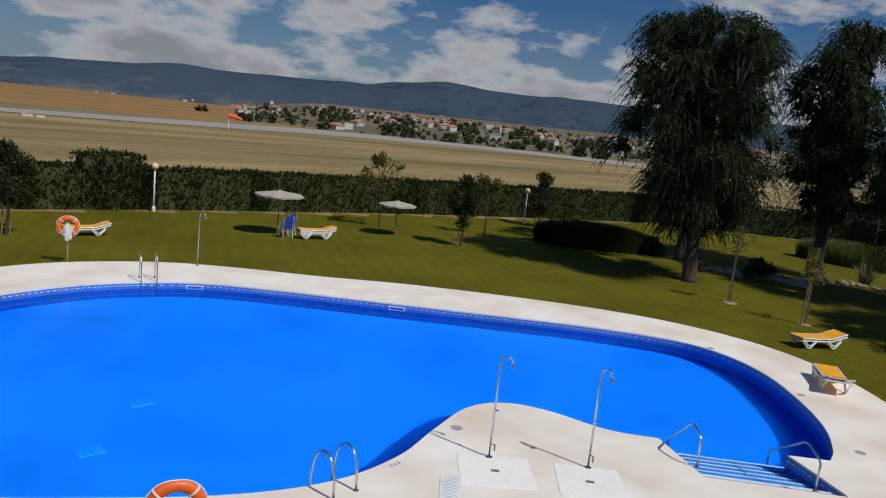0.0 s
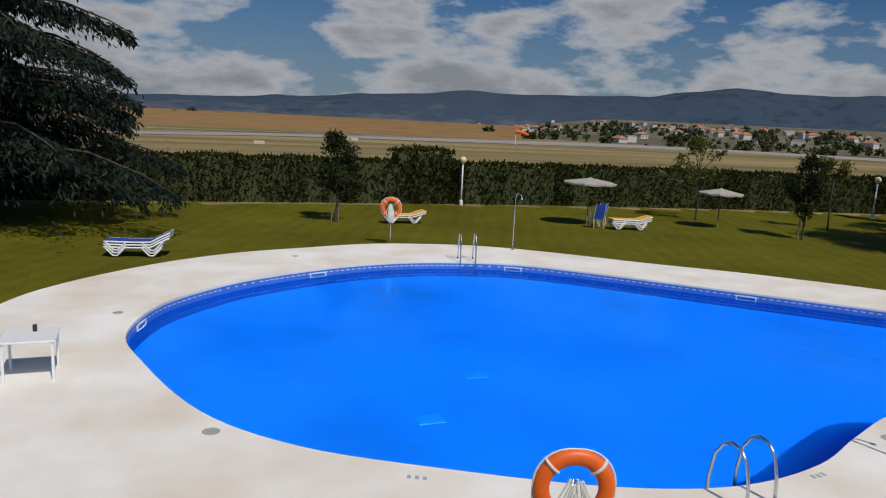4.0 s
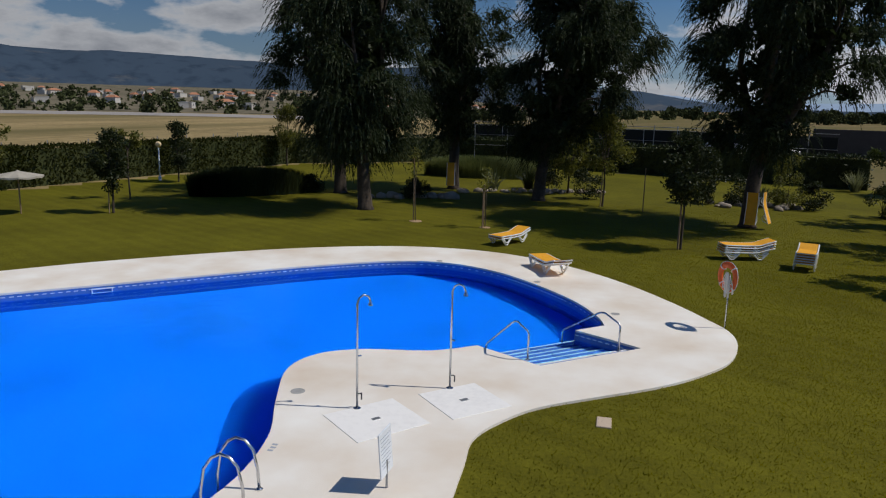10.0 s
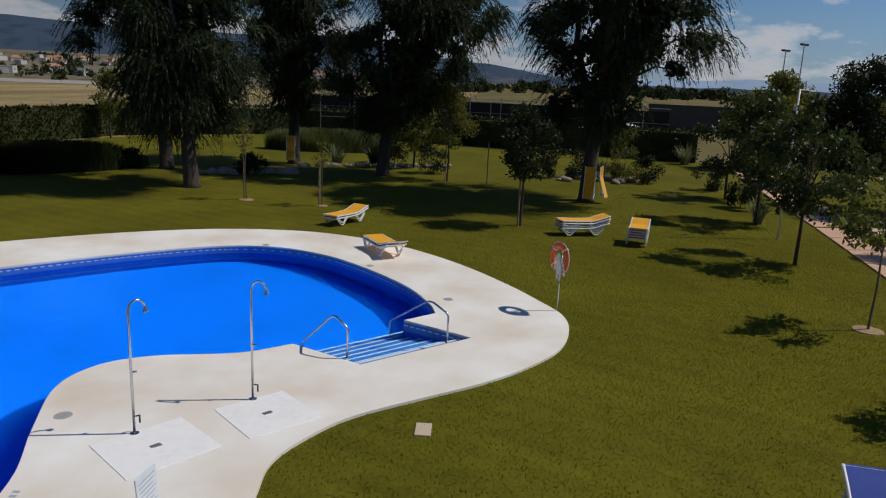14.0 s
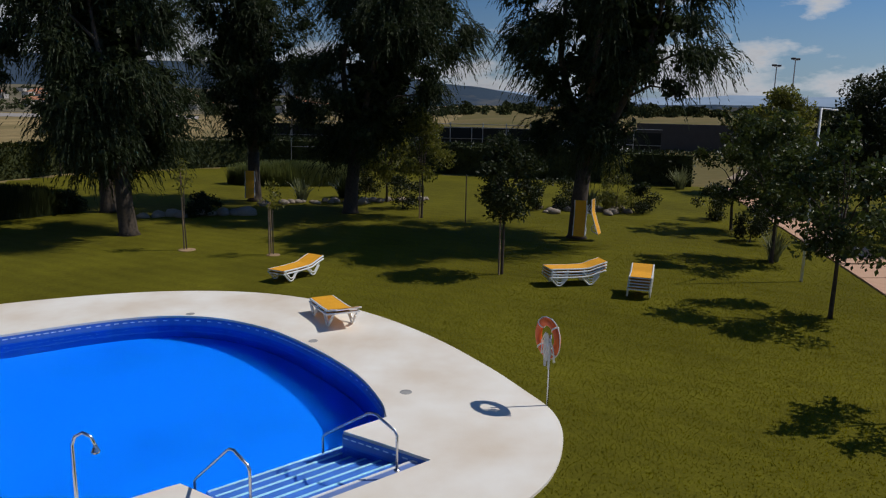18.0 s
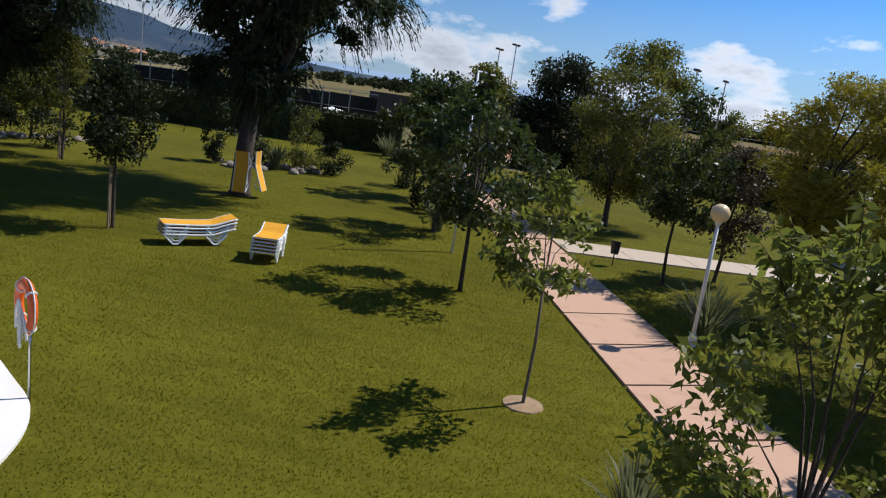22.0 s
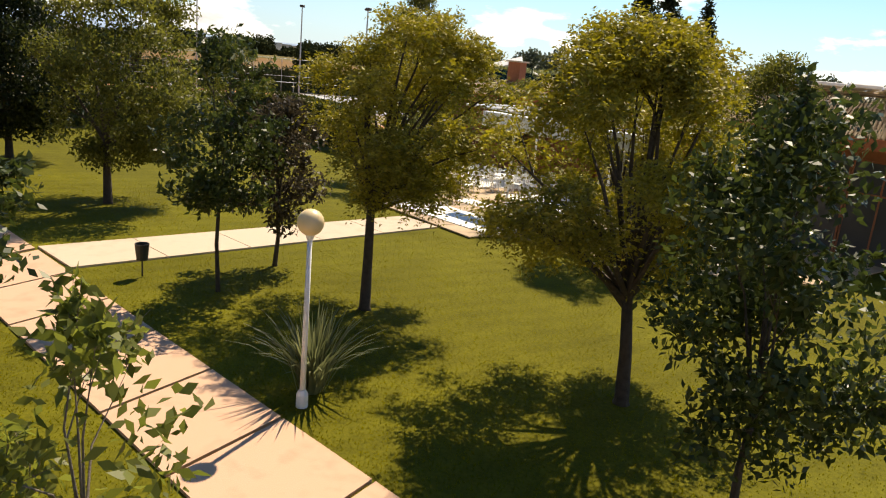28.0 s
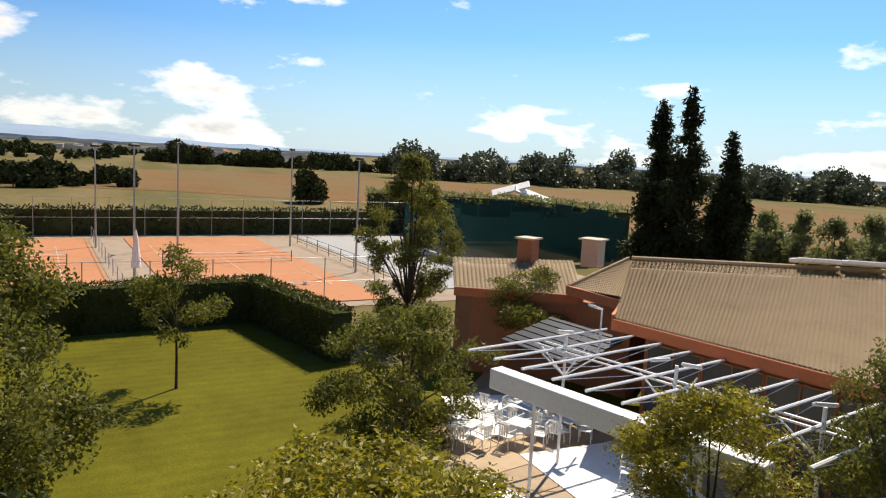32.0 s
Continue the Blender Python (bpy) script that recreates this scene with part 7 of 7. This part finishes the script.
court("ground_court_apron", 60, 102, -6, 52, DUSTCLAY, "dusty pale orange apron round the courts", 0.02)
court("pavement_clay_court", 61.5, 97.8, 16.2, 29.6, CLAY, "orange clay tennis court")
court("pavement_clay_court_west", 61.5, 97.8, -2.0, 12.7, CLAY, "second orange clay tennis court")
court("pavement_grey_court", 64, 98, 34.5, 48, GREYCOURT, "grey hard court")
for v0, v1, nm in ((16.2, 29.6, "clay"), (-2.0, 11.6, "west")):
    bm = bmesh.new()
    um, vm = 79.5, (v0 + v1) / 2
    for du in (-11.8, -6.4, 6.4, 11.8):
        q = [cp(um + du - 0.03, vm - 5.0, 0.105), cp(um + du + 0.03, vm - 5.0, 0.105), cp(um + du + 0.03, vm + 5.0, 0.105), cp(um + du - 0.03, vm + 5.0, 0.105)]
        bm.faces.new([bm.verts.new(p) for p in q])
    for dv in (-5.0, 0, 5.0):
        l = 6.4 if dv == 0 else 11.8
        q = [cp(um - l, vm + dv - 0.03, 0.106), cp(um + l, vm + dv - 0.03, 0.106), cp(um + l, vm + dv + 0.03, 0.106), cp(um - l, vm + dv + 0.03, 0.106)]
        bm.faces.new([bm.verts.new(p) for p in q])
    bmesh.ops.recalc_face_normals(bm, faces=bm.faces)
    solid("court_lines", bm, CREAM, "white court lines laid on the clay", "court lines", "court lines")
    ob = thing("tennis_net", "tennis net between two posts", "net", "tennis nets")
    for dv in (-5, 5):
        bm = bmesh.new()
        tube(bm, [cp(um, vm + dv * 1.1, 0), cp(um, vm + dv * 1.1, 1.07)], 0.04, 6)
        part("net_post", bm, DARKMETAL, ob)
    for z in (0.15, 0.4, 0.65, 0.9):
        bm = bmesh.new()
        tube(bm, [cp(um, vm - 5.5, z), cp(um, vm, z - 0.06), cp(um, vm + 5.5, z)], 0.012, 4)
        part("net_cord", bm, DARKMETAL, ob)
    bm = bmesh.new()
    tube(bm, [cp(um, vm - 5.5, 1.03), cp(um, vm, 0.93), cp(um, vm + 5.5, 1.03)], 0.03, 5)
    part("net_band", bm, TRAY, ob)


def mesh_fence(points, h, label, gap=3.0, group="court fences", rails=2, mat=None):
    ob = thing("court_fence", label, "fence", group)
    for a, b in zip(points, points[1:]):
        n = max(1, int((b - a).length / gap))
        for k in range(n + 1):
            p = a.lerp(b, k / n)
            bm = bmesh.new()
            tube(bm, [(p.x, p.y, -0.05), (p.x, p.y, h)], 0.032, 6)
            part("post", bm, mat or GREYMETAL, ob)
        for r in range(rails):
            z = h * (r + 1) / rails - 0.04
            bm = bmesh.new()
            tube(bm, [(a.x, a.y, z), (b.x, b.y, z)], 0.02, 5)
            part("rail", bm, mat or GREYMETAL, ob)


mesh_fence([cp(61.5, 13.2), cp(98, 13.2)], 1.3, "low grey metal court fence", 3.2)
mesh_fence([cp(63, 33.0), cp(92, 33.0)], 1.2, "low dark metal rail fence beside the clay court", 3.0, rails=3, mat=DARKMETAL)
mesh_fence([cp(61.0, -4), cp(61.0, 32)], 3.2, "tall thin grey court fence", 3.3)
mesh_fence([cp(99.5, -6), cp(99.5, 50)], 4.2, "tall grey fence at the back of the courts", 3.4)
mesh_fence([Vector((58.5, 14, 0)), Vector((59.0, -4, 0)), Vector((54.5, -12, 0))], 3.6, "tall thin fence behind the dark hedge", 3.0, rails=2)


def flood(x, y, h, label):
    ob = thing("floodlight_mast", label, "floodlight", "floodlight masts")
    bm = bmesh.new()
    tube(bm, [(x, y, -0.1), (x, y, h)], [0.10, 0.06], 8)
    part("mast", bm, GREYMETAL, ob)
    bm = bmesh.new()
    tube(bm, [(x - 0.5, y + 0.5, h), (x + 0.5, y - 0.5, h)], 0.04, 6)
    arm = part("cross_arm", bm, GREYMETAL, ob)
    for s in (-1, 1):
        bm = bmesh.new()
        box(bm, x + 0.42 * s, y - 0.42 * s, h + 0.12, 0.42, 0.42, 0.2, None, 0.03)
        part("lamp_head", bm, DARKMETAL, arm)


for x, y, h in ((75.7, -52.3, 9.4), (59.6, -45.9, 9.7), (71.5, -58.2, 10.0), (66.6, -68.4, 10.0), (51.0, -61.0, 9.5), (82.5, -35.0, 10.2), (81.8, -36.7, 10.9), (91.9, 4.3, 9.7)):
    flood(x, y, h, "tall grey floodlight mast beside the courts")
hedge("cypress_row", [tuple(cp(101.5, 4)[:2]), tuple(cp(101.5, 52)[:2])], 2.9, 0.8, L_DARK, "row of dark young cypresses behind the courts", 31, density=30, leaf=0.34, rough=0.9)
bm = bmesh.new()
a, b = cp(96, -22), cp(100.5, 2)
box(bm, 0, 0, 1.7, (b - a).length, 0.3, 3.4, Matrix.Translation(a.lerp(b, 0.5)) @ Matrix.Rotation(math.atan2(b.y - a.y, b.x - a.x), 4, "Z"))
solid("wall_court_screen", bm, DARKMETAL, "dark screen wall at the edge of the courts", "wall", kind="structure")
ob = thing("closed_parasol", "folded white parasol between the courts", "umbrella")
p = cp(73.0, 14.6)
bm = bmesh.new()
tube(bm, [(p.x, p.y, 0), (p.x, p.y, 1.0)], 0.03, 6)
part("pole", bm, WMETAL, ob)
bm = bmesh.new()
lathe(bm, [(0.36, 0.9), (0.3, 1.7), (0.16, 3.0), (0.04, 3.7)], 12, Matrix.Translation((p.x, p.y, 0)))
part("folded_canopy", bm, TRAY, ob)

# wind-break cage behind the pavilion
ob = thing("netted_court", "green wind-break netting on tall posts", "fence")
pts = [Vector((46.3, -72.7, 0)), Vector((37.6, -88.5, 0)), Vector((52.0, -97.0, 0)), Vector((62.0, -82.0, 0)), Vector((46.3, -72.7, 0))]
for a, b in zip(pts, pts[1:]):
    n = 5
    for k in range(n):
        p, q = a.lerp(b, k / n), a.lerp(b, (k + 1) / n)
        bm = bmesh.new()
        tube(bm, [(p.x, p.y, 0), (p.x, p.y, 5.8)], 0.06, 6)
        part("post", bm, GREENNET, ob)
        bm = bmesh.new()
        m = Matrix.Translation(p.lerp(q, 0.5)) @ Matrix.Rotation(math.atan2(q.y - p.y, q.x - p.x), 4, "Z")
        box(bm, 0, 0, 2.45 + 0.3 * (k % 2), (q - p).length * 0.97, 0.03, 4.5 + 0.6 * (k % 2), m)
        part("net_panel", bm, GREENNET, ob)
ob = thing("white_canopy", "white pitched canopy rising behind the netting", "canopy")
for s, t in ((-1, 0.3), (1, -0.3)):
    bm = bmesh.new()
    box(bm, 0, 0, 0, 5.6, 1.9, 0.3, Matrix.Translation((60.3 - 1.5 * s, -107.3 - 0.7 * s, 5.8 - 0.35 * s)) @ Matrix.Rotation(radians(33 + 8 * s), 4, "Z") @ Matrix.Rotation(t, 4, "Y") @ Matrix.Rotation(-0.45, 4, "X"), 0.05)
    part("roof_panel", bm, TRAY, ob)
for x, y in ((58.5, -108.2), (62.0, -106.3)):
    bm = bmesh.new()
    tube(bm, [(x, y, 0), (x, y, 5.6)], 0.14, 6)
    part("post", bm, WMETAL, ob)


# ---- tall cypresses behind the pavilion ----
def cypress(x, y, h, r, seed):
    rng = np.random.default_rng(seed)
    ob = thing("cypress_tree", "tall dark narrow conifer behind the pavilion", "tree", "tall conifers")
    blobs = []
    for k in range(120):
        u = rng.uniform(0, 1) ** 0.9
        rr = r * (1 - u) ** 0.85 + 0.1
        a = rng.uniform(0, 6.28)
        q = rr * rng.uniform(0.2, 1)
        blobs.append((x + q * math.cos(a), y + q * math.sin(a), 0.6 + (h - 0.6) * u, 0.28 + 0.35 * rr, 0.30 + 0.25 * rr))
    pos, d = clumps(rng, blobs, 18000, 0.5)
    bm = bmesh.new()
    tube(bm, [(x, y, -0.1), (x, y, h * 0.55), (x, y, h)], [0.22, 0.12, 0.02], 8)
    part("trunk", bm, BARK, ob)
    c = new("crown", blades_mesh("crown", leaves(rng, pos, 0.42, 0.35, 0.4), L_DARK))
    c.parent = ob


cypress(31.7, -79.4, 16.4, 2.6, 81)
cypress(28.9, -78.2, 17.0, 2.7, 82)
cypress(25.9, -80.9, 13.5, 2.9, 83)
for k in range(22):
    u = k / 21
    x, y = 24.0 - 58.0 * u, -90.0 - 5.0 * math.sin(u * 3.0)
    h = 6.4 + 0.8 * noise.noise((k * 0.9, 2.0, 5.0))
    tree("orchard_tree", 300 + k, (x, y), 0.6, h, 2.0, L_ORCHARD, "silvery green orchard tree in a row beyond the pavilion", r0=0.09, count=26, clump=0.8, n=2800, leaf=0.42, aspect=0.4, droop=-0.5, limbs=8, group="orchard trees", top=0.4)
hedge("net_shrubs", [(40.0, -93.0), (56.0, -101.0), (72.0, -88.0)], 5.4, 2.0, L_ORCHARD, "light green shrubs behind the netting", 34, density=24, leaf=0.4, rough=1.2)

# dark wind-break behind the east hedge
ob = thing("windbreak_screen", "tall black wind-break netting on posts behind the hedge", "fence")
pts = [Vector((64.0, 18.0, 0)), Vector((62.5, -2.0, 0)), Vector((56.5, -16.0, 0))]
for a, b in zip(pts, pts[1:]):
    for k in range(7):
        p, q = a.lerp(b, k / 7), a.lerp(b, (k + 1) / 7)
        bm = bmesh.new()
        tube(bm, [(p.x, p.y, -0.2), (p.x, p.y, 3.9)], 0.05, 6)
        part("post", bm, GREYMETAL, ob)
        bm = bmesh.new()
        m = Matrix.Translation(p.lerp(q, 0.5)) @ Matrix.Rotation(math.atan2(q.y - p.y, q.x - p.x), 4, "Z")
        box(bm, 0, 0, 1.75, (q - p).length * 0.98, 0.04, 3.5, m)
        part("net_panel", bm, BLACKNET, ob)
        for z in (2.5, 3.75):
            bm = bmesh.new()
            tube(bm, [(p.x - 0.08, p.y, z), (q.x - 0.08, q.y, z)], 0.03, 5)
            part("rail", bm, GREYMETAL, ob)
for x, y in ((60.6, -6.9), (59.6, -9.2)):
    bm = bmesh.new()
    box(bm, 0, 0, 0, 1.3, 0.03, 0.62, Matrix.Translation((x - 0.35, y, 2.35)) @ Matrix.Rotation(math.atan2(-14, -6), 4, "Z"), 0.01)
    solid("screen_sign", bm, PAPER, "white notice panel fixed to the dark wind-break", "sign", "screen signs")


# ---- grass blades on the near lawn ----
def lawn_blades():
    """Short upright blades where the camera passes over the mown grass."""
    rng = np.random.default_rng(404)
    n = 540000
    x, y = rng.uniform(-12, 34, n), rng.uniform(-27, 4, n)
    near = np.exp(-(((x - 9) / 15) ** 2 + ((y + 8) / 11) ** 2))
    keep = rng.uniform(0, 1, n) < 0.15 + 0.85 * near
    x, y = x[keep], y[keep]
    band = (y < -8.70 - 0.1817 * (x + 6.0)) & (y > -10.90 - 0.1817 * (x + 6.3))
    branch = (x > 19.5 + 0.244 * (y + 27.9)) & (x < 24.7 + 0.272 * (y + 16.5)) & (y < -15.9)
    terr = y < -31.6 + 0.33 * (x - 8.0) - 0.1
    ok = ~(band | branch | terr)
    x, y = x[ok], y[ok]
    # keep clear of the deck
    px, py = np.array(DECKLINE)[:, 0], np.array(DECKLINE)[:, 1]
    ins = np.zeros(len(x), bool)
    j = len(px) - 1
    for i in range(len(px)):
        if py[i] != py[j]:
            ins ^= ((py[i] > y) != (py[j] > y)) & (x < (px[j] - px[i]) * (y - py[i]) / (py[j] - py[i]) + px[i])
        j = i
    x, y = x[~ins], y[~ins]
    n = len(x)
    patch = 0.5 + 0.5 * np.sin(x * 0.9 + 1.7 * np.sin(y * 0.6)) * np.sin(y * 1.1 + 1.3 * np.sin(x * 0.5))
    h = rng.uniform(0.003, 0.011, n) * (0.8 + 0.4 * patch)
    a = rng.uniform(0, 2 * np.pi, n)
    w = rng.uniform(0.006, 0.013, n)
    stripe = np.where(np.sin((x * 0.43 + y * 0.9) * 3.6) > 0, 0.35, -0.35)
    lx, ly = (stripe * 0.43 + rng.normal(size=n) * 1.5) * h, (stripe * 0.9 + rng.normal(size=n) * 1.5) * h
    sx, sy = np.cos(a) * w, np.sin(a) * w
    z = np.full(n, -0.022)
    q = np.stack([np.stack([x - sx, y - sy, z], 1), np.stack([x + sx, y + sy, z], 1), np.stack([x + lx + sx * 0.3, y + ly + sy * 0.3, h], 1), np.stack([x + lx - sx * 0.3, y + ly - sy * 0.3, h], 1)], 1)
    ob = new("lawn_grass", blades_mesh("lawn_grass", q, L_LAWN))
    tagged(ob, "short mown green grass blades of the lawn", "grass", kind="stuff")


lawn_blades()
